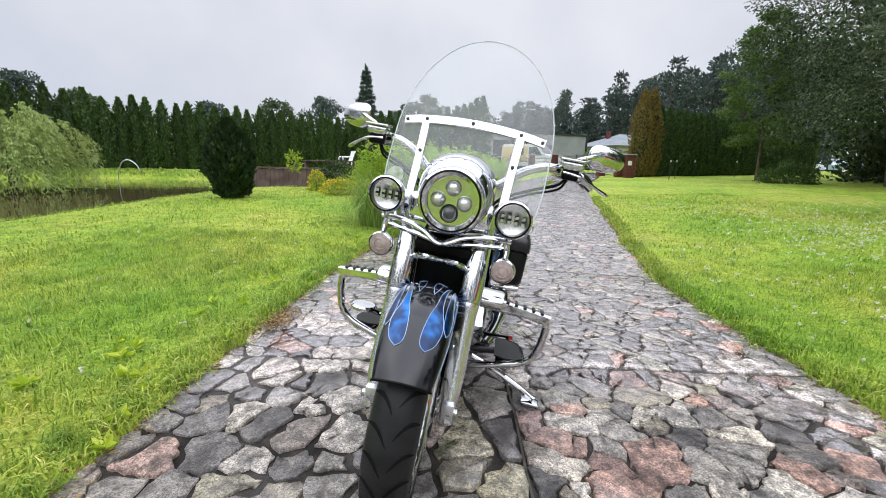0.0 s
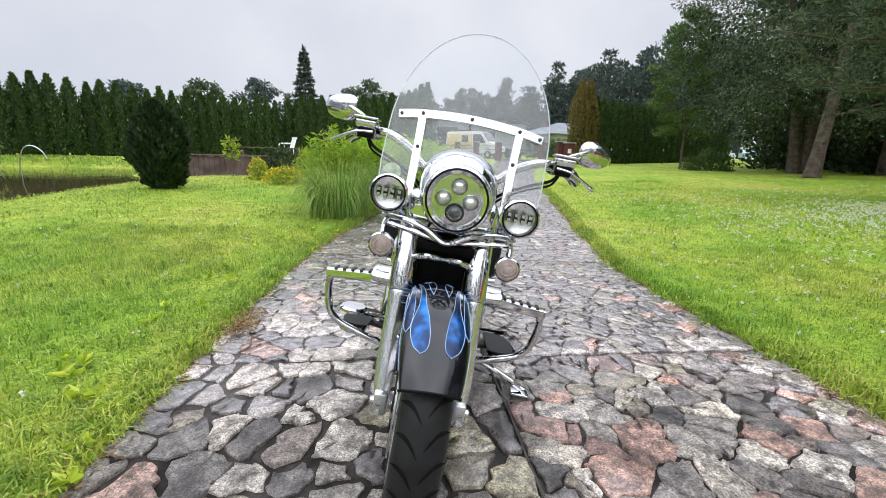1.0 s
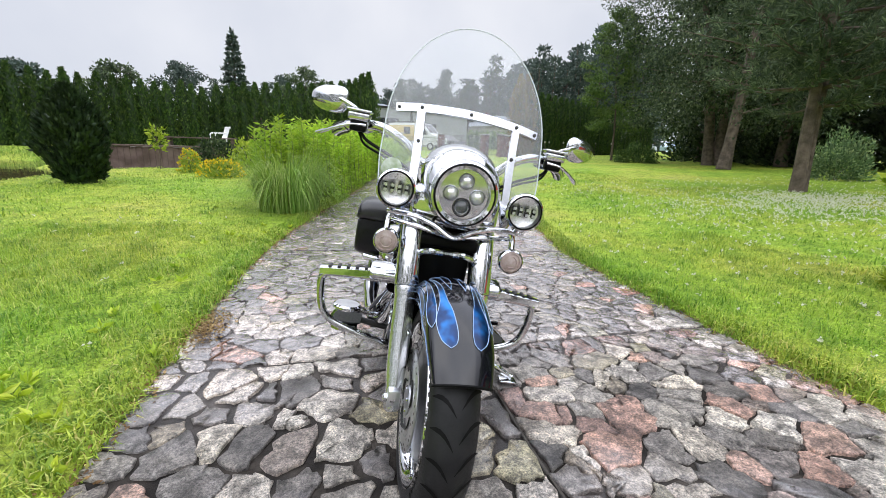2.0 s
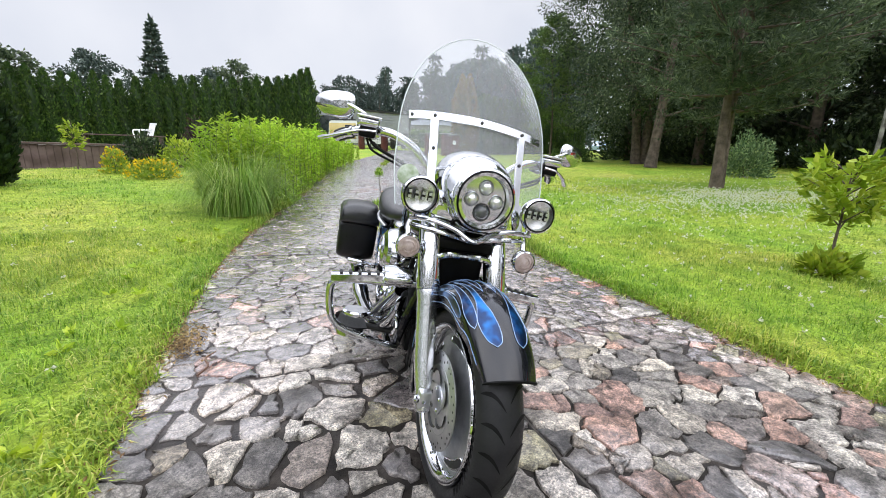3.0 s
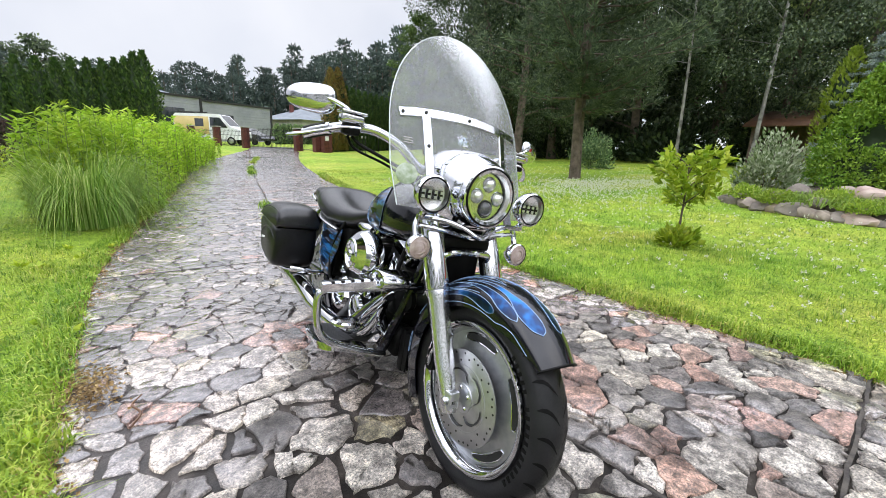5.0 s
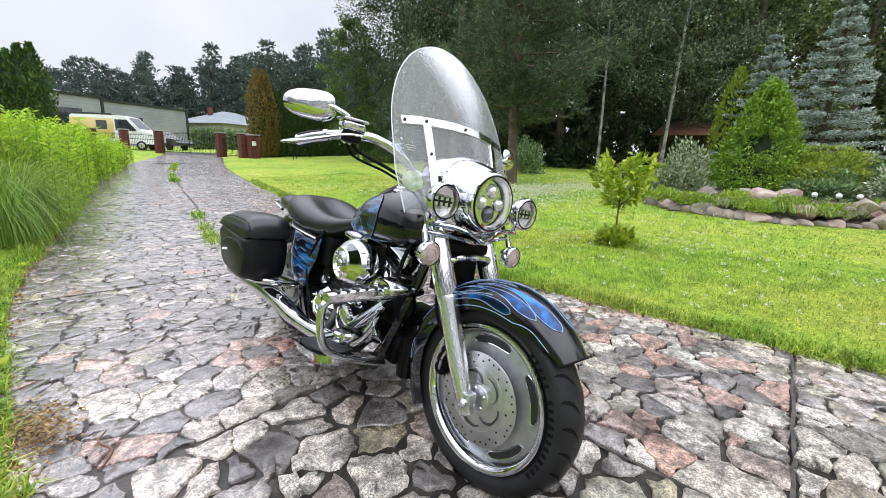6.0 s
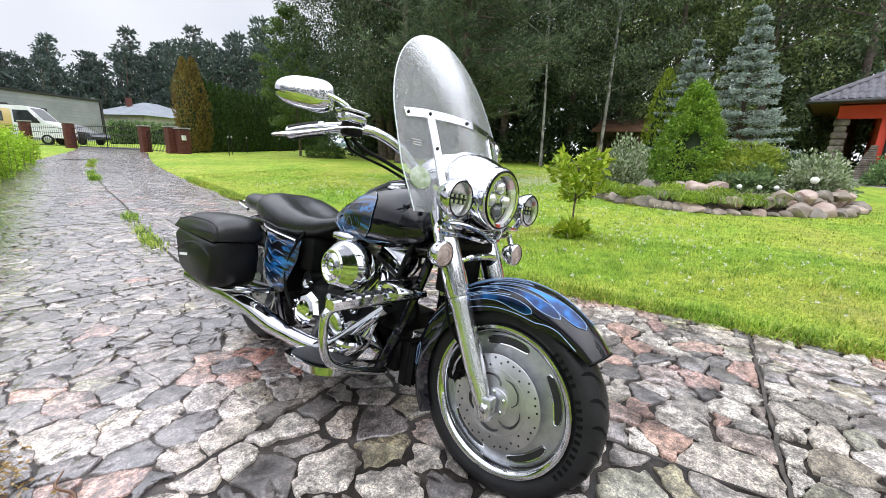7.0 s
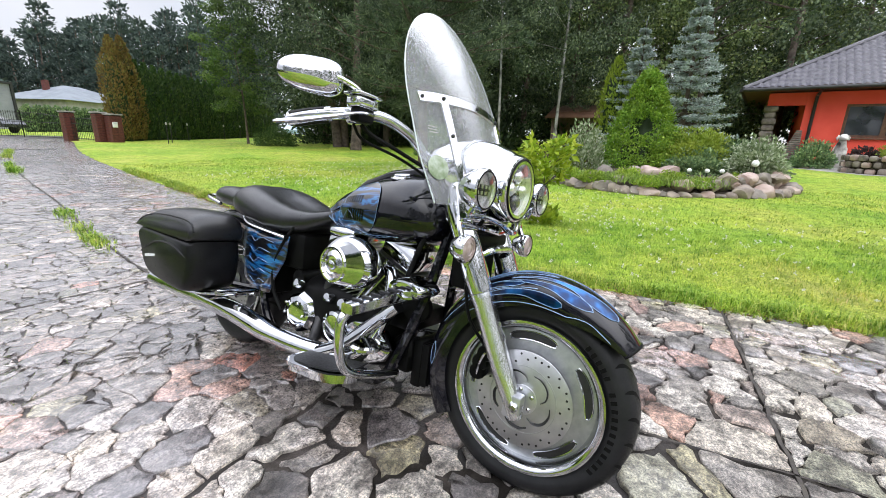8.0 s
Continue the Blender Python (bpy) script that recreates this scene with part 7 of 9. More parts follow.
def sapling(x, y, h, n, crown_z, cr, leaf, label):
    bm = bmesh.new()
    tube_bm(smooth_path([(0, 0, 0), (0.015, 0.01, h * 0.3), (-0.01, 0, h * 0.6), (0.0, 0.02, h * 0.95)], 4), [0.016 - 0.001 * k for k in range(13)], 7, bm)
    P, D = [], []
    for k in range(16):
        a = 2.4 * k
        z0 = crown_z + (h - crown_z) * 0.75 * k / 16
        L = cr * (0.55 + 0.45 * math.sin(math.pi * (k + 1) / 17)) * rng.uniform(0.75, 1.15)
        e = np.array([L * math.cos(a), L * math.sin(a), z0 + L * 0.75])
        b = np.array([0, 0, z0])
        tube_bm([tuple(b), tuple((b + e) / 2 + np.array([0, 0, 0.03])), tuple(e)], [0.007, 0.005, 0.002], 5, bm)
        s = rng.uniform(0.35, 1.05, n // 16)
        P.append(b + (e - b) * s[:, None] + rng.normal(size=(len(s), 3)) * 0.03)
        D.append(rng.normal(size=(len(s), 3)) * 0.7 + (e - b) / L * 0.8)
    return plant("sapling", bm, M_BARK, leaves("leaves", np.concatenate(P), np.concatenate(D), leaf, leaf * 0.26, M_SAPLING, 0.25), label, "young tree", foot(x, y), "", "leaves", True)


sapling(4.15, 2.02, 1.12, 640, 0.42, 0.34, 0.105, "young magnolia-like tree with glossy green leaves")
sapling(-4.55, 12.6, 1.2, 220, 0.42, 0.22, 0.10, "thin young tree on the lawn by the pond")
plant("weed_tuft", None, None, mound(0.20, 0.20, 0.16, 260, 0.12, M_SAPLING), "leafy tuft round the young tree's foot", "weeds", foot(4.15, 2.02))

# --- trees of the wood on the far side of the lawn ---
bmt, cr = pine_parts(8.6, 1.75, 2.85, 24, 36, 0.17, M_PINE, 0.125, 2, 0.3)
plant("pine", bmt, M_BARK, cr, "double-stemmed pine with drooping grey-green boughs", "tree", foot(9.5, 6.65), "", "crown", True)
bmt, cr = clump_tree(13, 2.9, 3.9, 60, 190, 0.09, M_BIRCH, 0.22, (1.3, 0.4), 0.75)
plant("birch", bmt, M_BARK, cr, "leaning old birch with hanging foliage", "tree", foot(14.8, 13.0), "", "crown", True)
bmt, cr = clump_tree(14, 3.0, 4.3, 64, 190, 0.095, M_BROAD, 0.26, (-1.8, 1.6))
plant("broadleaf_tree", bmt, M_BARK, cr, "tall dark green broadleaf tree at the wood's edge", "tree", foot(18.0, 16.6), "", "crown", True)
bmt, cr = clump_tree(8.4, 2.2, 1.9, 40, 110, 0.11, M_GREENLEAF, 0.07, (-0.3, 0.3))
plant("broadleaf_tree", bmt, M_BARK, cr, "light green tree at the wood's edge", "tree", foot(16.6, 22.2))
bmt, cr = clump_tree(14.5, 4.2, 3.4, 46, 110, 0.105, M_BIRCH, 0.085, (0.9, -0.3), 0.8)
plant("birch", bmt, M_BIRCHBARK, cr, "white-stemmed birch with weeping foliage", "tree", foot(19.8, 4.9), "", "crown", True)
bmt, cr = clump_tree(14, 4.4, 3.2, 42, 110, 0.105, M_BIRCH, 0.075, (0.4, 0.5), 0.8)
plant("birch", bmt, M_BIRCHBARK, cr, "white-stemmed birch with weeping foliage", "tree", foot(19.4, 7.6), "", "crown", True)
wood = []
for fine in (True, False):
    for hh, rad, m_, hg in ((15, 4.0, M_BROAD, 0.0), (16, 3.8, M_BIRCH, 0.6), (17, 4.0, M_PINE, 0.0), (15, 4.2, M_LITLEAF, 0.0)):
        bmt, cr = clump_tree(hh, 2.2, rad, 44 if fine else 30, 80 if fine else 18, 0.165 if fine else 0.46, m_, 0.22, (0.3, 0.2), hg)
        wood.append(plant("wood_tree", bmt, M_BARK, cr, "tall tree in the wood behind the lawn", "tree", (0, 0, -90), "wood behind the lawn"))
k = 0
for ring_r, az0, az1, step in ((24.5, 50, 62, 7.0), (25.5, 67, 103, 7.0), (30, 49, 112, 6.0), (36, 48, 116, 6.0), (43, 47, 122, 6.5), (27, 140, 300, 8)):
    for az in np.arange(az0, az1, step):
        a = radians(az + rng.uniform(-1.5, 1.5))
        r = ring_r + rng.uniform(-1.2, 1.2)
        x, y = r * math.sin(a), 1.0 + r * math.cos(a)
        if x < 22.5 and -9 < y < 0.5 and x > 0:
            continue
        # most trees at 84 to 130 degrees get the leaf with painted-in light
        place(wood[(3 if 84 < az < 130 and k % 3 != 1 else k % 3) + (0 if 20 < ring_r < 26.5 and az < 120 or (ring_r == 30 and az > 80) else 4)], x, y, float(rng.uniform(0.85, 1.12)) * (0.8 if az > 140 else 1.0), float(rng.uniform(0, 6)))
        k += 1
for p in wood:
    for o in (*p.children, p):
        bpy.data.objects.remove(o)
for k, (x, y, w, h) in enumerate(((22, 9, 2.4, 1.8), (24, 12, 2.6, 2.0), (22, 15, 2.6, 1.8), (25, 5, 2.6, 2.2), (24, 1.2, 2.4, 2.2), (27, -1, 3.0, 3.0), (30, -6, 3.0, 3.4), (23.5, 21.5, 2.8, 2.6), (27, 19, 3.2, 3.0), (28, 25, 3.0, 2.6), (31, 22, 3.4, 3.2))):
    plant("undergrowth", None, None, mound(w, w, h, 1800, 0.28, M_BROAD), "dark undergrowth beneath the trees", "shrub", foot(x, y), "undergrowth of the wood")
plant("round_bush", stems_bm(5, 0.3, 0.5, 0.014), M_BARK, mound(0.78, 0.72, 1.22, 3200, 0.085, M_JUNIPER), "rounded green bush behind the pine", "shrub", foot(13.0, 8.1))
plant("clipped_bush", stems_bm(5, 0.5, 0.5, 0.014), M_BARK, mound(1.35, 0.8, 0.92, 3600, 0.09, M_THUJA), "low dark clipped bush on the lawn", "shrub", foot(15.2, 18.4))

# --- far pine wood beyond the gate ---
far = []
for k in range(4):
    hh = 13.5 + k
    bm = bmesh.new()
    tube_bm(smooth_path([(0, 0, 0), (0.2, 0.1, hh * 0.4), (-0.1, 0, hh * 0.7), (0.1, 0, hh)], 3), [0.2 - 0.017 * j for j in range(10)], 6, bm)
    C = []
    for j in range(26):
        t = rng.uniform(0, 1)
        a, env = rng.uniform(0, 6.28), 2.6 * (1.05 - t) ** 0.6 * rng.uniform(0.2, 1)
        low_ = 0.42 if k % 2 else 0.12
        C.append((env * math.cos(a), env * math.sin(a), hh * (low_ + (1 - low_) * t)))
        if j % 4 == 0:
            tube_bm([(0, 0, C[-1][2] - 0.4), C[-1]], [0.06, 0.02], 4, bm)
    C = np.array(C)
    idx = rng.integers(0, 26, 1000)
    o = ball(1000) * rng.uniform(0.3, 1, (1000, 1)) * np.array([1.15, 1.15, 0.55])
    far.append(plant("far_pine", bm, M_BARK, leaves("crown", C[idx] + o, o + np.array([0, 0, 0.4]), 0.52, 0.15, M_FARHAZED, 0.0, o + np.array([0, 0, 0.5])), "tall bare-stemmed pine in the far wood", "tree", (0, 0, -120), "far pine wood"))
k = 0
for ring_r, az0, az1, step in ((72, -8, 41, 1.6), (78, -8, 42, 1.5), (86, -10, 43, 1.4), (95, -12, 44, 1.4)):
    for az in np.arange(az0, az1, step):
        a = radians(az + rng.uniform(-0.7, 0.7))
        r = ring_r + rng.uniform(-2.5, 2.5)
        s = float(rng.uniform(0.76, 1.0)) * float(np.clip(0.78 + (az - 14) * 0.019, 0.62, 1.25)) * ring_r / 80
        place(far[k % 4], r * math.sin(a), r * math.cos(a), s, float(rng.uniform(0, 6)))
        k += 1
for p in far:
    for o in (*p.children, p):
        bpy.data.objects.remove(o)
bush = plant("far_undergrowth", None, None, mound(4.2, 3.4, 7.4, 900, 0.72, M_FARHAZED, 0.3), "dense young growth beneath the far pines", "shrub", (0, 0, -120), "undergrowth of the far wood")
for k, az in enumerate(np.arange(-7, 42, 2.1)):
    r = 76 + rng.uniform(-2, 4)
    place(bush, r * math.sin(radians(az)), r * math.cos(radians(az)), float(rng.uniform(0.75, 1.1)), k * 1.7)
for o in (*bush.children, bush):
    bpy.data.objects.remove(o)
bmt, cr = spruce_parts(8.9, 2.1, 26, 5, 0.34, M_FARHAZED, 0.15, 4)
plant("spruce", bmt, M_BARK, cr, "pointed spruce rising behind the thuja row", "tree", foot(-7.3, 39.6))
for x, y, hh, r_, m_ in ((-12.5, 45, 7.2, 3.2, M_FARHAZED), (-2.0, 47, 7.8, 3.4, M_BIRCH), (-17, 43, 6.4, 3.0, M_BIRCH), (2.5, 52, 7.2, 3.2, M_FARHAZED), (-34.5, 34.8, 7.2, 3.6, M_FARHAZED), (-39, 30, 6.0, 3.2, M_BIRCH), (-28, 33, 5.4, 2.6, M_BIRCH), (-22, 40, 5.6, 3.0, M_FARHAZED), (-4.6, 52, 7.4, 3.0, M_FARHAZED)):
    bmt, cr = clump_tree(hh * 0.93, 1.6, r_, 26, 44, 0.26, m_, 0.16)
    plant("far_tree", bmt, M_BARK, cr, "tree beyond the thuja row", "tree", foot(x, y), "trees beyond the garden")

# --- rock garden ---
bmt, cr = spruce_parts(5.3, 1.75, 19, 9, 0.085, M_SPRUCE, 0.10)
plant("blue_spruce", bmt, M_BARK, cr, "tall silvery blue spruce with layered boughs", "tree", foot(14.7, -0.15))
bmt, cr = spruce_parts(4.8, 1.5, 17, 8, 0.085, M_SPRUCE, 0.09)
plant("blue_spruce", bmt, M_BARK, cr, "slimmer blue spruce behind the dwarf conifer", "tree", foot(15.7, 1.35))
thuja(3.7, 0.55, 2600, 0.13, M_GOLDJUN, "narrow green conifer beside the spruces", foot(15.9, 2.1), "", 0.7)

# ---- rock garden bed ----
bed = [(8.35, 2.75), (7.55, 2.05), (7.30, 1.2), (7.12, 0.5), (7.35, -0.3), (7.7, -0.95), (8.15, -1.5), (9.2, -1.9), (10.4, -1.6), (11.2, -0.4), (11.3, 1.2), (10.6, 2.4), (9.4, 3.0)]
bm = bmesh.new()
ringb = [bm.verts.new((x, y, gz(x, y) + 0.02)) for x, y in bed]
ringi = [bm.verts.new((9.3 + (x - 9.3) * 0.8, 0.6 + (y - 0.6) * 0.8, gz(x, y) + 0.25)) for x, y in bed]
mid = bm.verts.new((9.3, 0.6, gz(9.3, 0.6) + 0.34))
for k in range(len(bed)):
    j = (k + 1) % len(bed)
    bm.faces.new((ringb[k], ringb[j], ringi[j], ringi[k]))
    bm.faces.new((ringi[k], ringi[j], mid))
tagged(part("rock_garden_soil", bm, M_SOIL), "raised soil of the rock garden bed", "soil", "", "structure")


def rock(x, y, z, s, m, label="", group="stones round the rock garden"):
    """A field stone, broken to blunt facets."""
    bm = bmesh.new()
    bmesh.ops.create_icosphere(bm, subdivisions=3, radius=1)
    off = Vector(rng.uniform(0, 50, 3))
    sc = Vector((s * rng.uniform(0.8, 1.3), s * rng.uniform(0.75, 1.1), s * rng.uniform(0.6, 0.95)))
    cuts = [(Vector(c), float(rng.uniform(0.55, 0.85))) for c in ball(8)]
    for v in bm.verts:
        p = v.co.copy()
        for c, d in cuts:
            p -= c * max(0.0, p.dot(c) - d) * 0.9
        p *= 1.12 + 0.16 * noise.noise(v.co * 1.3 + off) + 0.06 * noise.noise(v.co * 3.6 + off)
        v.co = Vector((p.x * sc.x, p.y * sc.y, p.z * sc.z))
    ob = part("stone", bm, m, None, "", None, 0.45)
    ob.matrix_basis = Matrix.Translation((x, y, z)) @ Matrix.Rotation(float(rng.uniform(0, 6)), 4, "Z")
    return tagged(ob, label or "blunt field stone edging the rock garden", "stone", group)


M_ROCKP = mat("pink_field_stone", (0.24, 0.16, 0.13), (0.42, 0.33, 0.28), 4, 0.5, 0.75, 0.0, 0.4, 14, dist=0.02)
M_ROCKG = mat("grey_field_stone", (0.09, 0.074, 0.060), (0.24, 0.205, 0.17), 4, 0.5, 0.75, 0.0, 0.5, 14, dist=0.02)
rocks_m = (M_ROCK, M_ROCKG, M_ROCKP, M_ROCKG, M_ROCK)
edge = np.array([tuple(v)[:2] for v in smooth_path([(x, y, 0) for x, y in bed[:8]], 10)])
el = np.concatenate([[0], np.cumsum(np.hypot(*np.diff(edge, axis=0).T))])
for k, s in enumerate(np.arange(0.05, el[-1], 0.20)):
    x, y = float(np.interp(s, el, edge[:, 0])), float(np.interp(s, el, edge[:, 1]))
    sz = float(rng.uniform(0.085, 0.20))
    rock(x, y, gz(x, y) + sz * 0.4, sz, rocks_m[k % 5])
    if s > el[-1] * 0.5 or k % 3 == 0:
        x2, y2 = x + 0.18 * (9.3 - x) / 2, y + 0.18 * (0.6 - y) / 2
        rock(x2, y2, gz(x, y) + 0.22, float(rng.uniform(0.07, 0.16)), rocks_m[(k + 2) % 5])
for x, y, s, m in ((7.9, -0.85, 0.20, M_ROCKP), (8.25, -1.3, 0.18, M_ROCK), (8.55, -1.45, 0.17, M_ROCKP), (7.75, -0.55, 0.16, M_ROCK), (8.1, -1.1, 0.17, M_ROCKG), (8.1, 0.7, 0.20, M_ROCKP), (8.3, 1.0, 0.20, M_ROCK), (8.5, 0.4, 0.18, M_ROCKP), (8.2, 1.6, 0.18, M_ROCKG)):
    rock(x, y, gz(x, y) + 0.30, s, m, "larger pale stone on the rock garden bank")
for x, y, z in ((8.05, 0.05, 0.42), (8.1, -0.25, 0.42), (8.15, -0.5, 0.42), (8.2, -1.0, 0.58)):
    globe = tagged(holder("globe_lamp", (x, y, gz(x, y) + z - 0.25)), "white globe garden lamp on a short spike", "garden lamp", "globe lamps in the rock garden")
    r_ = 0.062 if z > 0.5 else 0.042
    part("globe", lathe_bm([(0, -r_)] + [(r_ * math.cos(a), r_ * math.sin(a)) for a in np.linspace(-1.4, 1.4, 12)] + [(0, r_)], (x, y, gz(x, y) + z), (0, 0, 1), 20), M_GLOBE, globe)
    part("spike", tube_bm([(x, y, gz(x, y) + z - 0.28), (x, y, gz(x, y) + z - r_ * 0.9)], 0.012, 8), M_IRON, globe)


def bed_z(x, y):
    return gz(x, y) + 0.28


plant("variegated_shrub", stems_bm(8, 0.35, 0.8, 0.012), M_BARK, mound(0.52, 0.52, 1.12, 3400, 0.075, M_VARIEG, 0.9), "pale variegated shrub in the rock garden", "shrub", (8.85, 2.15, gz(8.85, 2.15) + 0.1), "", "leaves")
n, lumps = 22000, 330
lt, la = rng.uniform(0, 1, lumps) ** 1.2 * 0.97, rng.uniform(0, 2 * np.pi, lumps)
lr = 0.90 * (1 - lt) ** 0.8
lc = np.stack([lr * np.cos(la), lr * np.sin(la), 0.05 + 2.2 * lt], 1)
pick_ = rng.integers(0, lumps, n)
o = ball(n)
P = lc[pick_] + o * (rng.uniform(0.10, 0.23, lumps) * (1.1 - 0.5 * lt))[pick_][:, None] * rng.uniform(0.75, 1.0, (n, 1))
a = np.arctan2(P[:, 1], P[:, 0])
# dark cone in the trunk's place paints the shade in the gaps
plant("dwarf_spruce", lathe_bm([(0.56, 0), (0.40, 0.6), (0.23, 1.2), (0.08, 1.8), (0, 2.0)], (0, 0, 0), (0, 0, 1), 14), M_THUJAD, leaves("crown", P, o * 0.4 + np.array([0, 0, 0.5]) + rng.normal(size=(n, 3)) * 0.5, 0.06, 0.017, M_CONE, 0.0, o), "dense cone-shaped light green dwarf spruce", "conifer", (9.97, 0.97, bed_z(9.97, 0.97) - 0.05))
for x, y, w, d, h, m_, lb in ((9.3, -0.15, 0.80, 0.6, 0.50, M_JUNIPER, "spreading blue-green juniper in the rock garden"), (10.0, -0.9, 0.9, 0.7, 0.62, M_JUNIPER, "broad spreading juniper behind the stones"), (10.0, -0.15, 1.25, 0.9, 0.86, M_GOLDJUN, "golden-topped juniper behind the stones"), (8.95, -1.15, 0.62, 0.55, 0.72, M_VARIEG, "pale feathery juniper beside the stones"), (9.3, 2.3, 0.5, 0.5, 0.5, M_GOLDJUN, "low golden shrub in the rock garden")):
    plant("juniper", stems_bm(6, w * 0.5, h * 0.6, 0.014), M_BARK, mound(w, d, h, int(8500 * w), 0.07, m_, 0.25), lb, "shrub", (x, y, bed_z(x, y) - 0.05))
for x, y in ((7.75, 1.5), (7.6, 0.9), (7.65, 0.2), (8.0, 0.5), (7.9, 1.9), (7.5, 1.25), (7.45, 0.55), (7.9, -0.3), (8.1, 1.2), (7.42, 0.05)):
    nb = 170
    pts = np.stack([rng.normal(size=nb) * 0.22, rng.normal(size=nb) * 0.22, np.zeros(nb)], 1)
    c = new("sedge_tuft", blades("sedge_tuft", pts, 0.20, 0.006, M_JUNSEDGE, 1.4))
    c.location = (x, y, gz(x, y) + 0.20)
    tagged(c, "tuft of soft green sedge among the stones", "sedge", "sedge in the rock garden", "stuff")

for x, y, w, h in ((7.55, 1.75, 0.34, 0.20), (7.35, 0.75, 0.30, 0.16), (7.75, 0.35, 0.40, 0.22), (7.55, -0.15, 0.26, 0.15), (7.95, 1.1, 0.42, 0.24), (8.05, -0.75, 0.30, 0.2), (7.85, 2.25, 0.30, 0.22)):
    plant("ground_cover", None, None, mound(w, w * 0.8, h, int(3200 * w), 0.05, M_COVER, 0.4), "low bright green ground cover spilling over the stones", "ground cover", (x, y, gz(x, y) + 0.17), "ground cover in the rock garden")

# ---- red house ----
HA, HB = Vector((18.52, -3.03, 0)), Vector((17.37, -8.4, 0))
hx = (HB - HA).normalized()
hn = Vector((hx.y, -hx.x, 0))
if hn.x > 0:
    hn = -hn
HM = Matrix((hx, -hn, Vector((0, 0, 1)))).transposed().to_4x4()
HM.translation = Vector((HA.x, HA.y, gz(18.4, -4.0)))
house = tagged(holder("house", HM.translation), "red rendered bungalow with a dark tiled hip roof", "house")


def hp(name, bm, material, parent=None, label=""):
    return part(name, bm, material, parent or house, label, HM)


# x along the front, y inward; a covered porch at the near end
hp("wall", box_bm(1.15, 2.25, 0, 0.3, 0, 2.55), M_REDWALL)
hp("wall", box_bm(2.25, 4.35, 0, 0.3, 0, 1.02), M_REDWALL)
hp("wall", box_bm(2.25, 4.35, 0, 0.3, 2.12, 2.55), M_REDWALL)
hp("wall", box_bm(4.35, 12, 0, 0.3, 0, 2.55), M_REDWALL)
hp("wall", box_bm(1.15, 1.45, 0.3, 9, 0, 2.55), M_REDWALL)
hp("wall", box_bm(11.7, 12, 0.3, 9, 0, 2.55), M_REDWALL)
hp("wall", box_bm(1.45, 11.7, 8.7, 9, 0, 2.55), M_REDWALL)
hp("porch_beam", box_bm(0.05, 1.147, 0.0, 0.28, 2.12, 2.55), M_REDWALL, None, "red beam over the porch")
hp("porch_beam", box_bm(0.05, 0.33, 0.283, 9, 2.12, 2.55), M_REDWALL, None, "red beam over the porch")
hp("plinth", box_bm(1.13, 12, -0.03, -0.003, 0, 0.25), M_BROWNWOOD)
hp("porch_floor", box_bm(0.0, 1.14, -0.4, 9, 0.0, 0.12), M_CONCRETE)
for yy in (0.14, 4.5):
    pil = bmesh.new()
    for k in range(9):
        s = 0.2 + 0.03 * rng.uniform(-1, 1)
        box_bm(0.19 - s, 0.19 + s, yy - s, yy + s, 0.12 + k * 0.222, 0.335 + k * 0.222, 0.07, 2, pil)
    core_ = hp("pillar", box_bm(0.06, 0.32, yy - 0.13, yy + 0.13, 0.12, 2.12), M_ROCKG, None, "porch pillar faced with field stone")
    pieces("pillar_stone", pil, M_ROCKG, core_, "", HM)
st_ = bmesh.new()
for k in range(16):
    w_ = 0.55 - 0.026 * k
    box_bm(1.20 - w_ * 1.0, 1.20 + w_ * 0.15, -0.02 - w_ * 0.5, -0.012, 0.05 + 0.075 * k, 0.12 + 0.075 * k, 0.02, 1, st_)
pieces("buttress_stone", st_, M_ROCKG, house, "", HM)
win = hp("window_frame", box_bm(2.25, 4.35, 0.06, 0.14, 1.02, 1.10), M_BROWNWOOD, None, "dark brown window frame")
for a, b, c, d in ((2.25, 2.34, 1.10, 2.04), (4.26, 4.35, 1.10, 2.04), (3.23, 3.37, 1.10, 2.04)):
    hp("window_frame", box_bm(a, b, 0.06, 0.14, c, d), M_BROWNWOOD)
hp("window_frame", box_bm(2.25, 4.35, 0.06, 0.14, 2.04, 2.12), M_BROWNWOOD)
hp("window_sill", box_bm(2.18, 4.42, -0.10, 0.055, 0.96, 1.015, 0.01), M_BROWNWOOD)
for a, b in ((2.34, 3.23), (3.37, 4.26)):
    hp("pane", box_bm(a, b, 0.09, 0.11, 1.10, 2.04), M_PANE, win)
    # plain white block added for an unidentified white shape low in the pane
    hp("curtain", box_bm(a + 0.20, b - 0.22, 0.17, 0.18, 1.12, 1.42), M_WHITE, win)
# roof: hip with eaves, tiles as real waves in courses
RE = 0.75
ew, ed = 12 + RE, 9 + RE
ridge_z, eave_z, run = 5.4, 2.62, 4.9


xs_r = np.arange(-RE, ew + 0.01, 0.034)
ys_r = np.arange(-RE, 4.2, 0.034)
RX, RY = np.meshgrid(xs_r, ys_r)
dd = np.minimum(np.minimum(RX + RE, ew - RX), RY + RE)
RZ = eave_z + (ridge_z - eave_z) * np.clip(dd / run, 0, 1)
frontside = (RY + RE) <= np.minimum(RX + RE, ew - RX)
along_r = np.where(frontside, RX, RY)
RZ = RZ + 0.045 * np.abs(np.sin(along_r * np.pi / 0.20)) ** 0.8 + 0.050 * (1 - (dd % 0.31) / 0.31)
ri = np.arange(RX.size).reshape(RX.shape)
rf_ = np.stack([ri[:-1, :-1], ri[:-1, 1:], ri[1:, 1:], ri[1:, :-1]], -1).reshape(-1, 4)
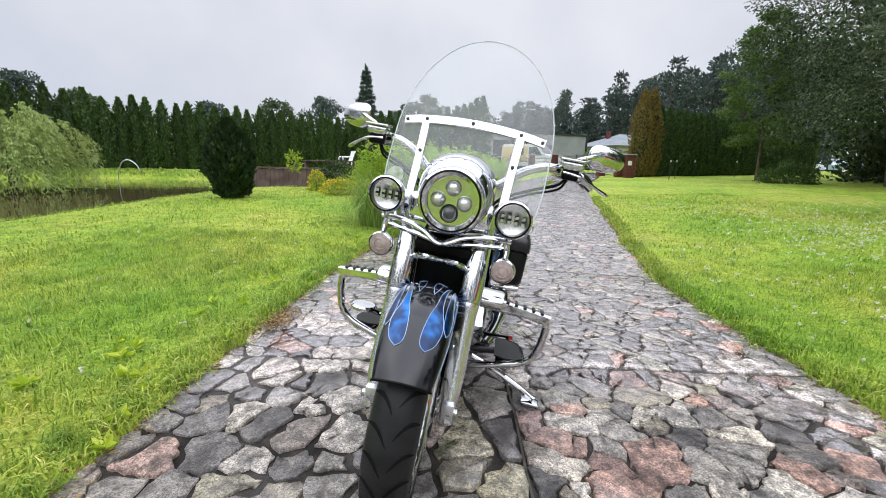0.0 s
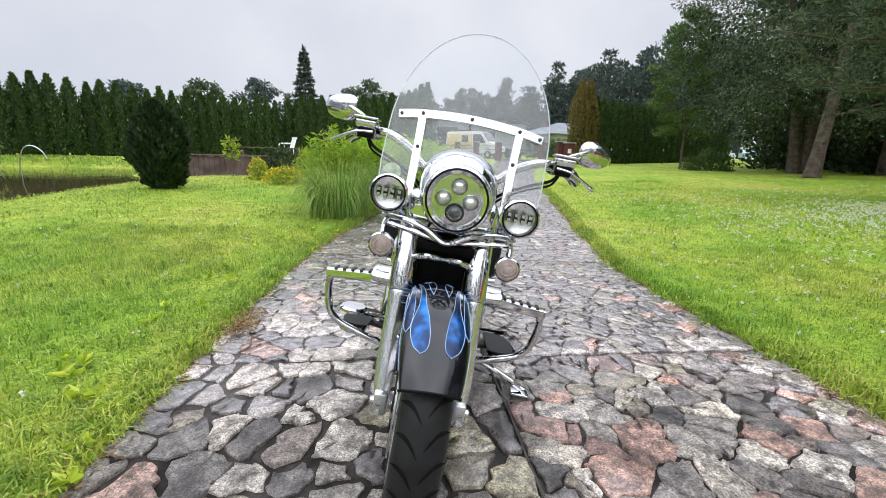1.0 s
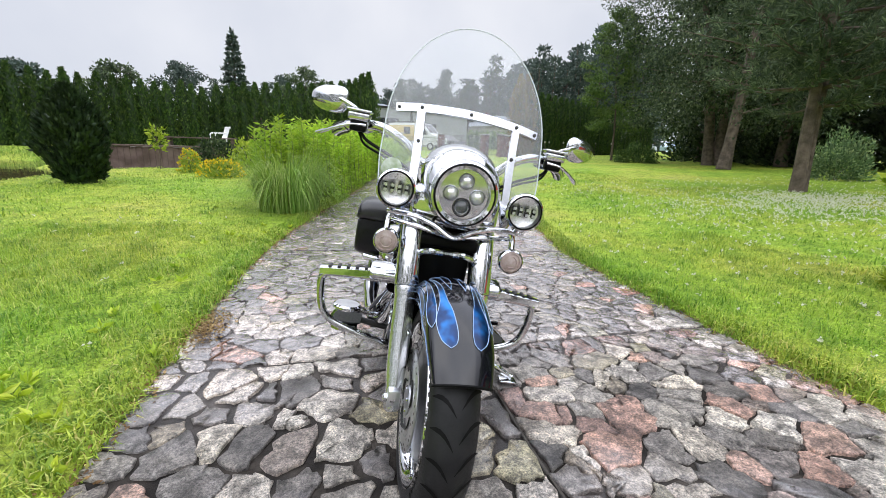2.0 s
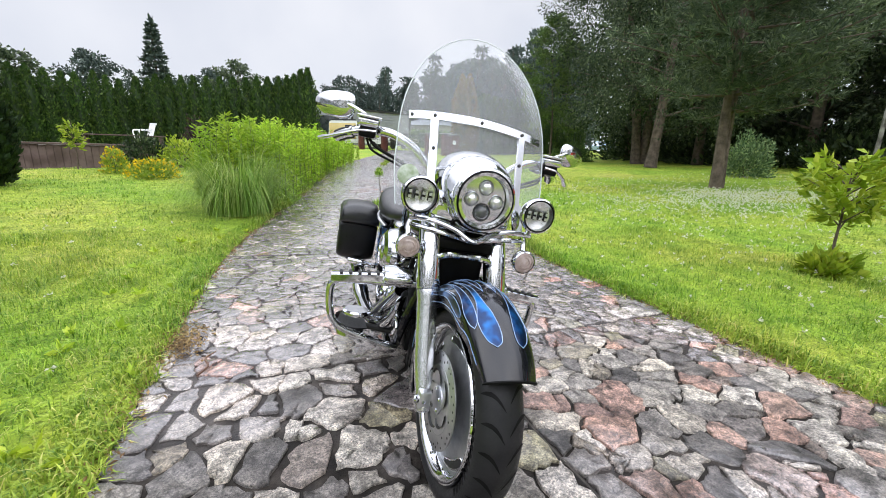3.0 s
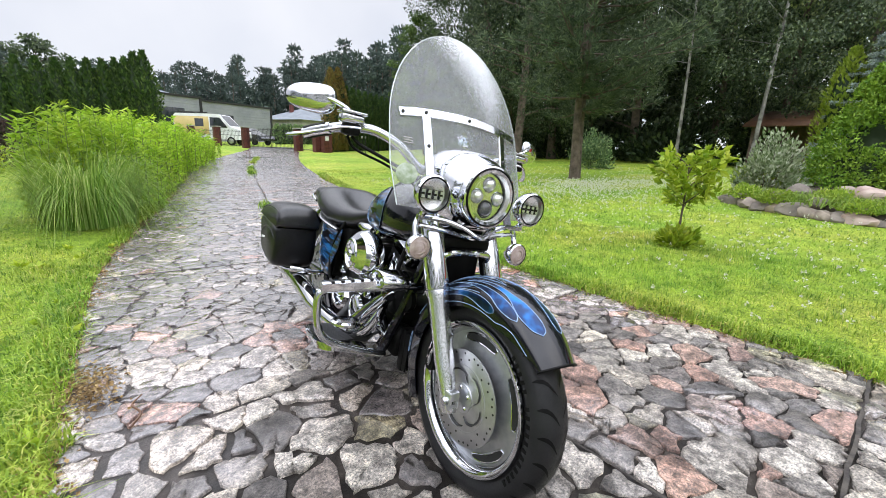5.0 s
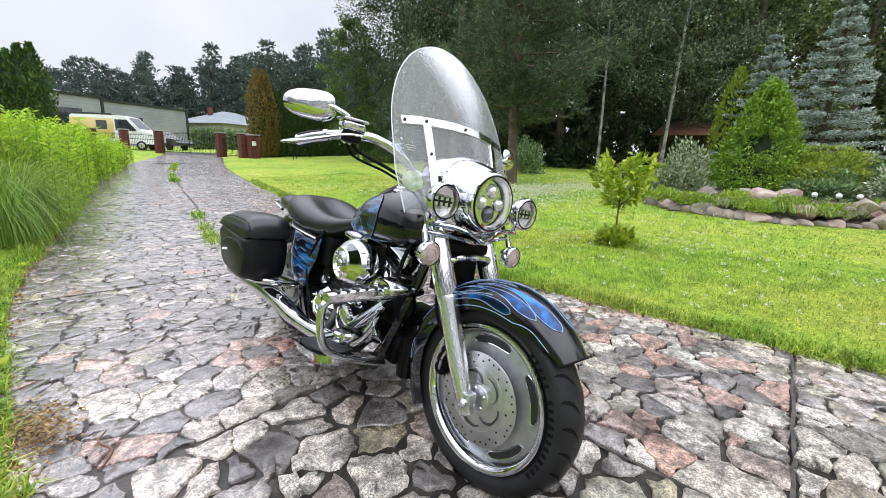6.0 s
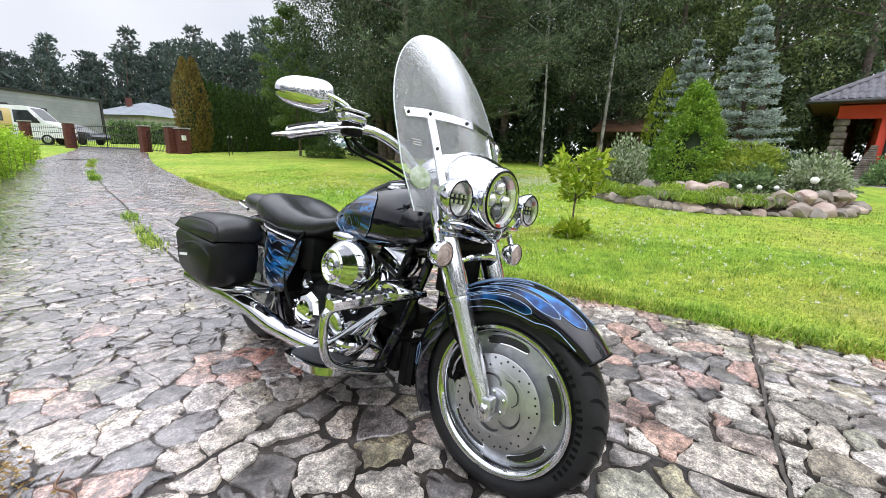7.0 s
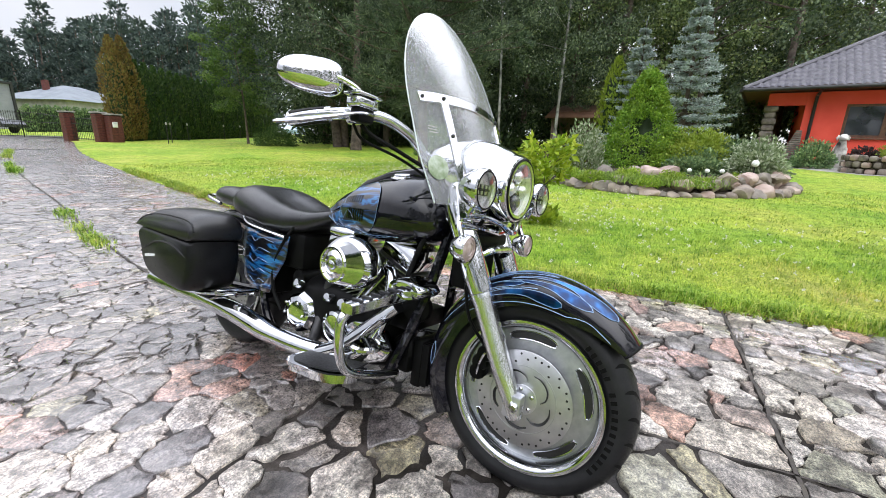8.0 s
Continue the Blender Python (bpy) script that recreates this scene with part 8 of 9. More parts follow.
tiles = new("roof_tiles", np_mesh("roof_tiles", np.stack([RX, RY, RZ], -1).reshape(-1, 3), rf_, M_TILE))
tiles.data.transform(HM)
tiles.parent = house
tiles.matrix_parent_inverse = house.matrix_basis.inverted()
tagged(tiles, "wavy dark grey roof tiles", kind="stuff")
bm = bmesh.new()
v = [bm.verts.new(p) for p in ((-RE, -RE, eave_z - 0.02), (ew, -RE, eave_z - 0.02), (ew, ed, eave_z - 0.02), (-RE, ed, eave_z - 0.02), (run - RE, run - RE - 0.02, ridge_z - 0.08), (ew - run, run - RE - 0.02, ridge_z - 0.08))]
for f in ((0, 1, 5, 4), (1, 2, 5), (2, 3, 4, 5), (3, 0, 4), (3, 2, 1, 0)):
    bm.faces.new([v[k] for k in f])
hp("roof", bm, M_BROWNWOOD, None, "roof body and dark eaves")
hp("gutter", tube_bm([(-RE, -RE - 0.05, eave_z), (ew, -RE - 0.05, eave_z)], 0.06, 10), M_IRON, None, "dark gutter")
hp("gutter", tube_bm([(-RE - 0.05, -RE, eave_z), (-RE - 0.05, ed, eave_z)], 0.06, 10), M_IRON, None, "dark gutter")
hp("downpipe", tube_bm(smooth_path([(1.45, -RE - 0.03, eave_z - 0.04), (1.42, -0.5, 2.45), (1.40, -0.10, 2.2), (1.40, -0.08, 0.1)], 5), 0.05, 10), M_IRON, None, "dark downpipe")
hp("ridge_tile", tube_bm([(-RE, -RE, eave_z + 0.06), (run - RE, run - RE, ridge_z + 0.04), (ew - run, run - RE, ridge_z + 0.04)], 0.09, 8), M_TILE, None, "ridge tiles")
# paving before the house
bm = bmesh.new()
pv = [(13.0, -4.3), (17.2, -2.6), (18.9, -2.5), (18.9, -3.6), (15.4, -10), (11.5, -9.0)]
bm.faces.new([bm.verts.new((x, y, gz(x, y) + 0.055)) for x, y in pv])
tagged(part("terrace_paving", bm, M_CONCRETE), "pale wet paving before the house", "paving", "", "structure")
# planter of flat stones with a golden shrub
pl = tagged(holder("planter", (14.15, -5.0, gz(14.2, -5.0))), "low round planter wall of flat stones", "planter")
for k in range(26):
    for row_ in range(3):
        a = 2 * math.pi * (k + 0.5 * (row_ % 2)) / 26
        wl_ = float(rng.uniform(0.075, 0.11))
        bm = box_bm(-wl_, wl_, -0.06, float(rng.uniform(0.05, 0.075)), 0, float(rng.uniform(0.13, 0.165)), 0.042, 2)
        bm.transform(Matrix.Translation((14.15 + 0.95 * math.cos(a), -5.2 + 0.95 * math.sin(a), gz(14.2, -5) + 0.03 + 0.172 * row_)) @ Matrix.Rotation(a + math.pi / 2, 4, "Z"))
        part("wall_stone", bm, (M_ROCKG, M_ROCKP, M_ROCKG)[(k + row_) % 3], pl)
part("planter_soil", lathe_bm([(0.9, 0.0), (0.9, 0.45), (0, 0.5)], (14.15, -5.2, gz(14.2, -5)), (0, 0, 1), 24), M_SOIL, pl)
plant("golden_shrub", stems_bm(5, 0.3, 0.25, 0.012), M_BARK, mound(0.55, 0.5, 0.34, 1600, 0.06, M_GOLDJUN), "low golden green shrub in the stone planter", "shrub", (14.2, -5.35, gz(14.2, -5) + 0.48))
plant("maroon_shrub", stems_bm(5, 0.3, 0.2, 0.012), M_BARK, mound(0.35, 0.32, 0.26, 700, 0.06, M_PURPLE), "low maroon shrub in the stone planter", "shrub", (14.25, -4.65, gz(14.2, -5) + 0.48))
plant("grey_juniper", stems_bm(5, 0.5, 0.5, 0.014), M_BARK, mound(0.55, 0.55, 0.80, 3000, 0.085, M_JUNIPER), "rounded grey-green juniper before the porch", "shrub", foot(15.6, -3.95, 0.02))
# dog statue on a plinth
sx, sy = 16.3, -4.75
sz = gz(sx, sy) + 0.05
bm = box_bm(sx - 0.3, sx + 0.26, sy - 0.28, sy + 0.28, sz, sz + 0.2, 0.03)
tagged(part("statue_base", bm, M_CONCRETE), "low stone base under the statue", "plinth")
bm = bmesh.new()
B = Vector((sx, sy, sz + 0.2))
loft_bm([[B + Vector((-fx + w_ * math.cos(a), d_ * math.sin(a), zz)) for a in np.linspace(0, 2 * math.pi, 15)[:-1]] for zz, fx, w_, d_ in ((-0.01, 0.0, 0.20, 0.18), (0.10, 0.0, 0.23, 0.21), (0.26, 0.02, 0.20, 0.19), (0.42, 0.06, 0.16, 0.16), (0.56, 0.09, 0.12, 0.12), (0.66, 0.11, 0.09, 0.09))], True, True, bm)
lathe_bm([(0, -0.12), (0.09, -0.10), (0.125, 0.0), (0.10, 0.08), (0.06, 0.13), (0.05, 0.20), (0, 0.22)], B + Vector((-0.13, 0, 0.74)), (-1, 0, -0.15), 14, bm)
for dy in (-0.10, 0.10):
    tube_bm([B + Vector((-0.14, dy, 0.42)), B + Vector((-0.20, dy, 0.2)), B + Vector((-0.21, dy, -0.01))], [0.06, 0.045, 0.055], 10, bm)
    tube_bm([B + Vector((-0.09, dy * 1.1, 0.82)), B + Vector((-0.10, dy * 1.45, 0.74)), B + Vector((-0.11, dy * 1.4, 0.66))], [0.02, 0.035, 0.012], 8, bm, 0.6)
tagged(part("dog_statue", bm, mat("painted_statue", (0.03, 0.02, 0.015), (0.75, 0.72, 0.66), 2.4, 0.5, 0.6), None, "", None, 1.2), "brown and white painted dog statue on a base", "statue")

# ---- wooden shelter in the wood ----
shx = holder("shelter", (21.5, 3.2, gz(21.5, 3.2)))
tagged(shx, "dark open wooden shelter with a rusty roof", "shelter")
zb = gz(21.5, 3.2)
for k in range(3):
    part("post", box_bm(21.0, 21.12, 1.4 + 1.9 * k, 1.52 + 1.9 * k, zb - 0.05, zb + 1.75), M_WOOD, shx)
bm = bmesh.new()
bm.faces.new([bm.verts.new(p) for p in ((20.6, 1.0, zb + 1.78), (20.6, 5.6, zb + 1.78), (23.2, 5.6, zb + 2.55), (23.2, 1.0, zb + 2.55))])
rfo = part("roof", bm, M_RUST, shx, "rusty sheet roof")
rfo.modifiers.new("thick", "SOLIDIFY").thickness = 0.05
part("back_wall", box_bm(23.0, 23.1, 1.1, 5.5, zb - 0.05, zb + 2.4), M_WOOD, shx)

# ---- terrace wall behind the pond, with a white chair ----
tw = tagged(holder("board_wall", (-5.6, 14.2, 0.1)), "dark weathered board wall edging the pond", "retaining wall")
for k in range(26):
    x0 = -7.0 + 0.155 * k
    hgt = 0.80 + 0.012 * rng.uniform(-1, 1)
    part("board", box_bm(x0, x0 + 0.150, 14.10 + 0.008 * rng.uniform(-1, 1), 14.16, 0.02, hgt, 0.006, 1), M_WOOD, tw)
part("cap_board", box_bm(-7.05, -3.0, 14.05, 14.25, 0.815, 0.86, 0.008), M_WOOD, tw)
tagged(part("terrace", box_bm(-7.0, -3.0, 14.165, 20.0, -0.1, 0.76), M_SOIL), "raised terrace behind the board wall", "terrace", "", "structure")
ch = tagged(holder("garden_chair", (-4.4, 18.6, 0.76)), "white plastic garden chair on the terrace", "chair")
CM = Matrix.Translation((-4.4, 18.6, 0.76)) @ Matrix.Rotation(radians(-55), 4, "Z") @ Matrix.Scale(0.86, 4)
for dx in (-0.24, 0.24):
    for dy in (-0.24, 0.22):
        part("leg", tube_bm([(dx * 1.1, dy, 0), (dx, dy, 0.42)], 0.028, 8), M_WHITE, ch, "", CM)
    part("armrest", tube_bm(smooth_path([(dx * 1.15, -0.24, 0.41), (dx * 1.15, -0.24, 0.62), (dx * 1.15, 0, 0.64), (dx * 1.1, 0.24, 0.63)], 4), 0.028, 8), M_WHITE, ch, "", CM)
part("seat", box_bm(-0.26, 0.26, -0.26, 0.26, 0.39, 0.43, 0.015), M_WHITE, ch, "", CM)
for k in range(6):
    xx = -0.23 + 0.084 * k
    part("back_slat", plate_bm([(0, 0), (0.05, 0), (0.05, 0.5), (0, 0.5)], 0.03, (xx, 0.26, 0.41), (1, 0, 0), (0, 0.35, 1)), M_WHITE, ch, "", CM)
part("back_rail", box_bm(-0.26, 0.26, 0.40, 0.46, 0.86, 0.94, 0.015), M_WHITE, ch, "", CM)
tb = tagged(holder("garden_bench", (-5.1, 16.5, 0.76)), "low grey wooden bench on the terrace", "bench")
part("seat", box_bm(-5.6, -3.4, 16.3, 16.7, 1.08, 1.12, 0.01), M_WOOD, tb)
for xx in (-5.5, -3.55):
    part("leg", box_bm(xx, xx + 0.08, 16.35, 16.65, 0.76, 1.08), M_WOOD, tb)
# hose fountain
ft = tagged(holder("fountain", (-10.7, 14.0, 0.1)), "curved hose pouring a thin jet into the pond", "fountain")
part("hose", tube_bm(smooth_path([(-11.0, 14.0, 0.0), (-11.02, 14.02, 0.45), (-10.9, 14.05, 0.88), (-10.7, 14.1, 1.0), (-10.48, 14.15, 0.86), (-10.38, 14.18, 0.62)], 6), 0.014, 8), M_SATIN, ft)
part("jet", tube_bm(smooth_path([(-10.38, 14.18, 0.62), (-10.33, 14.2, 0.35), (-10.31, 14.2, 0.1)], 5), 0.01, 6), M_LENS, ft)

# ---- gate, fence ----
POSTS = [(10.44, 24.97), (10.19, 27.28), (8.42, 32.18), (7.17, 34.59), (6.0, 37.0), (4.6, 39.6)]


def brick_post(x, y, w=0.44, h=1.45):
    z = gz(x, y)
    ob = tagged(holder("gate_post", (x, y, z)), "dark red brick gate post with a capping slab", "gate post", "brick posts of the gate")
    core = box_bm(x - w / 2 + 0.012, x + w / 2 - 0.012, y - w / 2 + 0.012, y + w / 2 - 0.012, z - 0.05, z + h - 0.06)
    part("core", core, M_MORTAR, ob)
    for k in range(int((h - 0.1) / 0.075)):
        bm = bmesh.new()
        for q in range(2):
            o = (k % 2) * 0.11
            for sx_, sy_ in ((0, -1), (0, 1), (-1, 0), (1, 0)):
                c0 = -w / 2 + q * w / 2 + 0.006
                if sx_ == 0:
                    box_bm(x + c0, x + c0 + w / 2 - 0.012, y + sy_ * w / 2 - 0.012, y + sy_ * w / 2 + 0.004, z + k * 0.075, z + k * 0.075 + 0.065, 0, 1, bm)
                else:
                    box_bm(x + sx_ * w / 2 - 0.012, x + sx_ * w / 2 + 0.004, y + c0, y + c0 + w / 2 - 0.012, z + k * 0.075, z + k * 0.075 + 0.065, 0, 1, bm)
        part("brick_course", bm, M_BRICK, ob)
    part("cap", box_bm(x - w / 2 - 0.05, x + w / 2 + 0.05, y - w / 2 - 0.05, y + w / 2 + 0.05, z + h - 0.06, z + h, 0.012), M_CONCRETE, ob)


for p in POSTS:
    brick_post(*p)
brick_post(10.75, 24.4, 0.5, 1.38)


def railing(name, a, b, h0, h1, label, group):
    """An iron panel between two places: rails and spiked bars, its top bowed."""
    za, zb_ = gz(*a), gz(*b)
    ob = tagged(holder(name, (a[0], a[1], za)), label, "gate" if "gate" in name else "fence", group)
    A, B_ = Vector((a[0], a[1], za)), Vector((b[0], b[1], zb_))
    L = (B_ - A).length
    n = int(L / 0.125)
    for k in range(n + 1):
        t = k / n
        p = A.lerp(B_, t)
        h = h0 + (h1 - h0) * t + 0.08 * math.sin(math.pi * t)
        part("bar", tube_bm([p + Vector((0, 0, 0.08)), p + Vector((0, 0, h))], [0.011, 0.009] if 0 < k < n else [0.028, 0.028], 5), M_IRON, ob)
    for zz in (0.14, 0.85):
        part("rail", tube_bm([A + Vector((0, 0, zz)), A.lerp(B_, 0.5) + Vector((0, 0, zz)), B_ + Vector((0, 0, zz))], 0.018, 6), M_IRON, ob)
    part("rail", tube_bm([A.lerp(B_, t) + Vector((0, 0, h0 + (h1 - h0) * t - 0.1 + 0.08 * math.sin(math.pi * t))) for t in np.linspace(0, 1, 9)], 0.016, 6), M_IRON, ob)


gm = ((POSTS[1][0] + POSTS[2][0]) / 2, (POSTS[1][1] + POSTS[2][1]) / 2)
railing("gate_leaf", POSTS[1], gm, 1.15, 1.4, "black iron gate leaf with spiked bars, closed", "leaves of the gate")
railing("gate_leaf", gm, POSTS[2], 1.4, 1.15, "black iron gate leaf with spiked bars, closed", "leaves of the gate")
railing("fence_panel", POSTS[0], POSTS[1], 1.15, 1.15, "black iron fence panel", "fence by the gate")
railing("fence_panel", POSTS[2], POSTS[3], 1.15, 1.15, "black iron fence panel", "fence by the gate")
railing("fence_panel", POSTS[3], POSTS[4], 1.15, 1.15, "black iron fence panel", "fence by the gate")
railing("fence_panel", POSTS[4], POSTS[5], 1.15, 1.15, "black iron fence panel", "fence by the gate")
lb = tagged(holder("letter_box", (10.63, 24.13, gz(10.6, 24.1) + 0.75)), "white letter box on the gate post", "letter box")
part("box", box_bm(10.55, 10.75, 24.05, 24.14, gz(10.6, 24.1) + 0.75, gz(10.6, 24.1) + 1.0, 0.01), M_WHITE, lb)
part("flap", box_bm(10.56, 10.74, 24.035, 24.049, gz(10.6, 24.1) + 0.93, gz(10.6, 24.1) + 0.98, 0.004), M_SATIN, lb)


# ---- van beyond the gate ----
def van(at, turn):
    m = Matrix.Translation(at) @ Matrix.Rotation(turn, 4, "Z")
    ob = tagged(holder("van", at), "white van with yellow rear panels and a roof rack", "van")

    def vp(name, bm, material, parent=None, label=""):
        return part(name, bm, material, parent or ob, label, m)
    prof = [(-2.5, 0.45), (-2.55, 1.2), (-2.45, 2.25), (-2.3, 2.35), (0.75, 2.38), (1.0, 2.3), (1.75, 1.45), (2.45, 1.2), (2.62, 0.95), (2.62, 0.45)]
    body = vp("body", loft_bm([[Vector((x if abs(s_) < 0.99 else x, w_ * s_, z)) for x, z in prof] for w_, s_ in ((0.98, -1), (1.0, -0.96), (1.0, 0.96), (0.98, 1))]), M_VANW, None, "white van body")
    for s_ in (-1, 1):
        vp("side_panel", box_bm(-2.45, 0.15, min(s_ * 0.985, s_ * 0.995), max(s_ * 0.985, s_ * 0.995), 0.8, 2.15, 0.003), M_VANY, body, "yellow livery panel")
        vp("side_window", plate_bm([(0.25, 1.35), (1.55, 1.35), (1.0, 2.1), (0.25, 2.1)], 0.012, (0, s_ * 0.985 + (0.006 if s_ < 0 else -0.006), 0), (1, 0, 0), (0, 0, 1)), M_PANE, body)
        vp("side_window", box_bm(-0.9, -0.25, min(s_ * 0.992, s_ * 1.002), max(s_ * 0.992, s_ * 1.002), 1.4, 2.0), M_PANE, body)
        for x in (-1.6, 1.75):
            wh = vp("wheel", lathe_bm([(0, -0.1), (0.30, -0.1), (0.34, -0.06), (0.34, 0.06), (0.30, 0.1), (0, 0.1)], (x, s_ * 0.9, 0.34), (0, 1, 0), 20), M_RUBBER)
            vp("rim", lathe_bm([(0.2, 0.0), (0.18, 0.02), (0, 0.03)], (x, s_ * 1.0, 0.34), (0, s_, 0), 16), M_SATIN, wh)
        vp("mirror", box_bm(1.3, 1.42, min(s_ * 1.0, s_ * 1.22), max(s_ * 1.0, s_ * 1.22), 1.35, 1.65, 0.03), M_IRON, body)
        vp("headlamp", box_bm(2.35, 2.60, min(s_ * 0.6, s_ * 0.9), max(s_ * 0.6, s_ * 0.9), 0.92, 1.08, 0.03), M_GLOBE, body)
    vp("windscreen", plate_bm([(-0.85, 0.0), (0.85, 0.0), (0.78, 1.0), (-0.78, 1.0)], 0.01, (1.70, 0, 1.52), (0, 1, 0), (-0.66, 0, 0.75)), M_PANE, body)
    vp("bumper", box_bm(2.5, 2.68, -0.95, 0.95, 0.35, 0.62, 0.05), M_IRON, body)
    rk = vp("roof_rack", tube_bm([(-2.2, -0.75, 2.45), (-2.2, 0.75, 2.45)], 0.025, 6), M_IRON)
    for x in (-1.2, -0.2):
        vp("roof_rack", tube_bm([(x, -0.75, 2.45), (x, 0.75, 2.45)], 0.025, 6), M_IRON)
    vp("roof_rail", box_bm(-2.3, 0.0, -0.78, -0.70, 2.40, 2.50), M_IRON, rk)
    vp("roof_rail", box_bm(-2.3, 0.0, 0.70, 0.78, 2.40, 2.50), M_IRON, rk)


van((7.9, 38.6, gz(7.9, 38.6)), radians(-38))


def car(at, turn, paint, label):
    m = Matrix.Translation(at) @ Matrix.Rotation(turn, 4, "Z")
    ob = tagged(holder("car", at), label, "car", "cars parked beyond the garden")
    prof = [(-2.1, 0.4), (-2.15, 0.85), (-1.9, 0.95), (-1.3, 1.4), (0.1, 1.45), (0.9, 0.98), (1.9, 0.85), (2.1, 0.6), (2.1, 0.4)]
    b = part("body", loft_bm([[Vector((x, w_ * (1 if z < 1.0 else 0.82), z)) for x, z in prof] for w_ in (-0.86, -0.8, 0.8, 0.86)]), paint, ob, "", m)
    for s_ in (-1, 1):
        part("side_window", plate_bm([(-1.15, 1.0), (0.65, 1.0), (0.05, 1.36), (-1.05, 1.36)], 0.01, (0, s_ * 0.70, 0), (1, 0, 0), (0, -0.28 * s_, 1)), M_PANE, b, "", m)
        for x in (-1.3, 1.3):
            part("wheel", lathe_bm([(0, -0.09), (0.28, -0.09), (0.31, -0.05), (0.31, 0.05), (0.28, 0.09), (0, 0.09)], (x, s_ * 0.78, 0.31), (0, 1, 0), 18), M_RUBBER, ob, "", m)


car((34.5, 41.0, gz(34, 41)), radians(8), M_VANW, "white car parked beyond the garden trees")
car((38.5, 39.5, gz(38, 39)), radians(20), mat("pale_blue_paint", (0.30, 0.42, 0.55), (0.36, 0.48, 0.6), 2, 0.2, 0.3, coat=0.6), "pale blue car parked beyond the trees")
car((11.2, 40.5, gz(11, 40)), radians(-60), mat("dark_paint", (0.02, 0.022, 0.025), (0.03, 0.03, 0.034), 2, 0.2, 0.3, coat=0.6), "dark car parked behind the gate")

# ---- buildings beyond the gate ----
wh_at = (7.2, 50.0)
wz_ = gz(*wh_at)
ang = math.atan2(4.2, 9.6)
WM = Matrix.Translation((7.0, 49.6, wz_)) @ Matrix.Rotation(ang, 4, "Z")
ware = tagged(holder("warehouse", (7.0, 49.6, wz_)), "low grey sheet-clad workshop with a flat roof", "building")
for x0, x1, h in ((-6.0, 3.0, 4.3), (3.0, 12.2, 4.1)):
    for k in range(14):
        part("cladding_panel", box_bm(x0, x1, 0.0 + (0.012 if k % 2 else 0), 0.2, h / 14 * k, h / 14 * (k + 1) - 0.012), M_CLAD, ware, "", WM)
    part("backing", box_bm(x0, x1, 0.2, 8, 0, h - 0.02), M_CLAD, ware, "", WM)
    part("roof_edge", box_bm(x0 - 0.1, x1 + 0.1, -0.12, 8.1, h, h + 0.18), M_IRON, ware, "dark roof edge", WM)
part("doorway", box_bm(-1.6, 1.2, -0.06, -0.003, 0, 3.2), M_PANE, ware, "dark open bay", WM)
for x0 in (5.2,):
    w_ = part("window_frame", box_bm(x0, x0 + 1.6, -0.07, -0.003, 1.5, 2.9), M_IRON, ware, "", WM)
    part("pane", box_bm(x0 + 0.08, x0 + 0.76, -0.09, -0.073, 1.58, 2.82), M_PANE, w_, "", WM)
    part("pane", box_bm(x0 + 0.84, x0 + 1.52, -0.09, -0.073, 1.58, 2.82), M_PANE, w_, "", WM)
for x0 in (3.0, 12.2):
    part("corner_post", box_bm(x0 - 0.12, x0 + 0.12, -0.1, -0.005, 0, 4.3), M_IRON, ware, "", WM)


def hip_house(cx, cy, w, d, eave, ridge, turn, wallm, roofm, label):
    m = Matrix.Translation((cx, cy, gz(cx, cy))) @ Matrix.Rotation(turn, 4, "Z")
    ob = tagged(holder("far_house", (cx, cy, gz(cx, cy))), label, "house", "houses beyond the gate")
    part("wall", box_bm(-w / 2, w / 2, -d / 2, d / 2, 0, eave), wallm, ob, "", m)
    bm = bmesh.new()
    v = [bm.verts.new(p) for p in ((-w / 2 - 0.5, -d / 2 - 0.5, eave), (w / 2 + 0.5, -d / 2 - 0.5, eave), (w / 2 + 0.5, d / 2 + 0.5, eave), (-w / 2 - 0.5, d / 2 + 0.5, eave), (-w / 2 + d / 2, 0, ridge), (w / 2 - d / 2, 0, ridge))]
    for f in ((0, 1, 5, 4), (1, 2, 5), (2, 3, 4, 5), (3, 0, 4), (3, 2, 1, 0)):
        bm.faces.new([v[k] for k in f])
    rf2 = part("roof", bm, roofm, ob, "", m)
    part("chimney", box_bm(-w / 4 - 0.22, -w / 4 + 0.22, 0.3, 0.75, ridge - 1.2, ridge + 0.35), M_BRICK, rf2, "brick chimney", m)


hip_house(25.6, 60.4, 10, 8, 2.9, 4.7, radians(20), M_CONCRETE, M_SHEET, "house with a pale sheet hip roof beyond the gate")
hip_house(6.5, 66, 13, 9, 4.2, 6.0, radians(15), M_CONCRETE, M_SHEET, "house with a pale sheet roof behind the workshop")
for k in range(16):
    c = thuja(2.0, 0.5, 500, 0.2, M_JUNIPER, "clipped green hedge plant beyond the gate", foot(15.2 + 0.75 * k, 44.5 + 0.25 * k), "hedge beyond the gate", 0.4) if k == 0 else place(c, 15.2 + 0.75 * k, 44.5 + 0.25 * k, 1.0, k * 1.1)
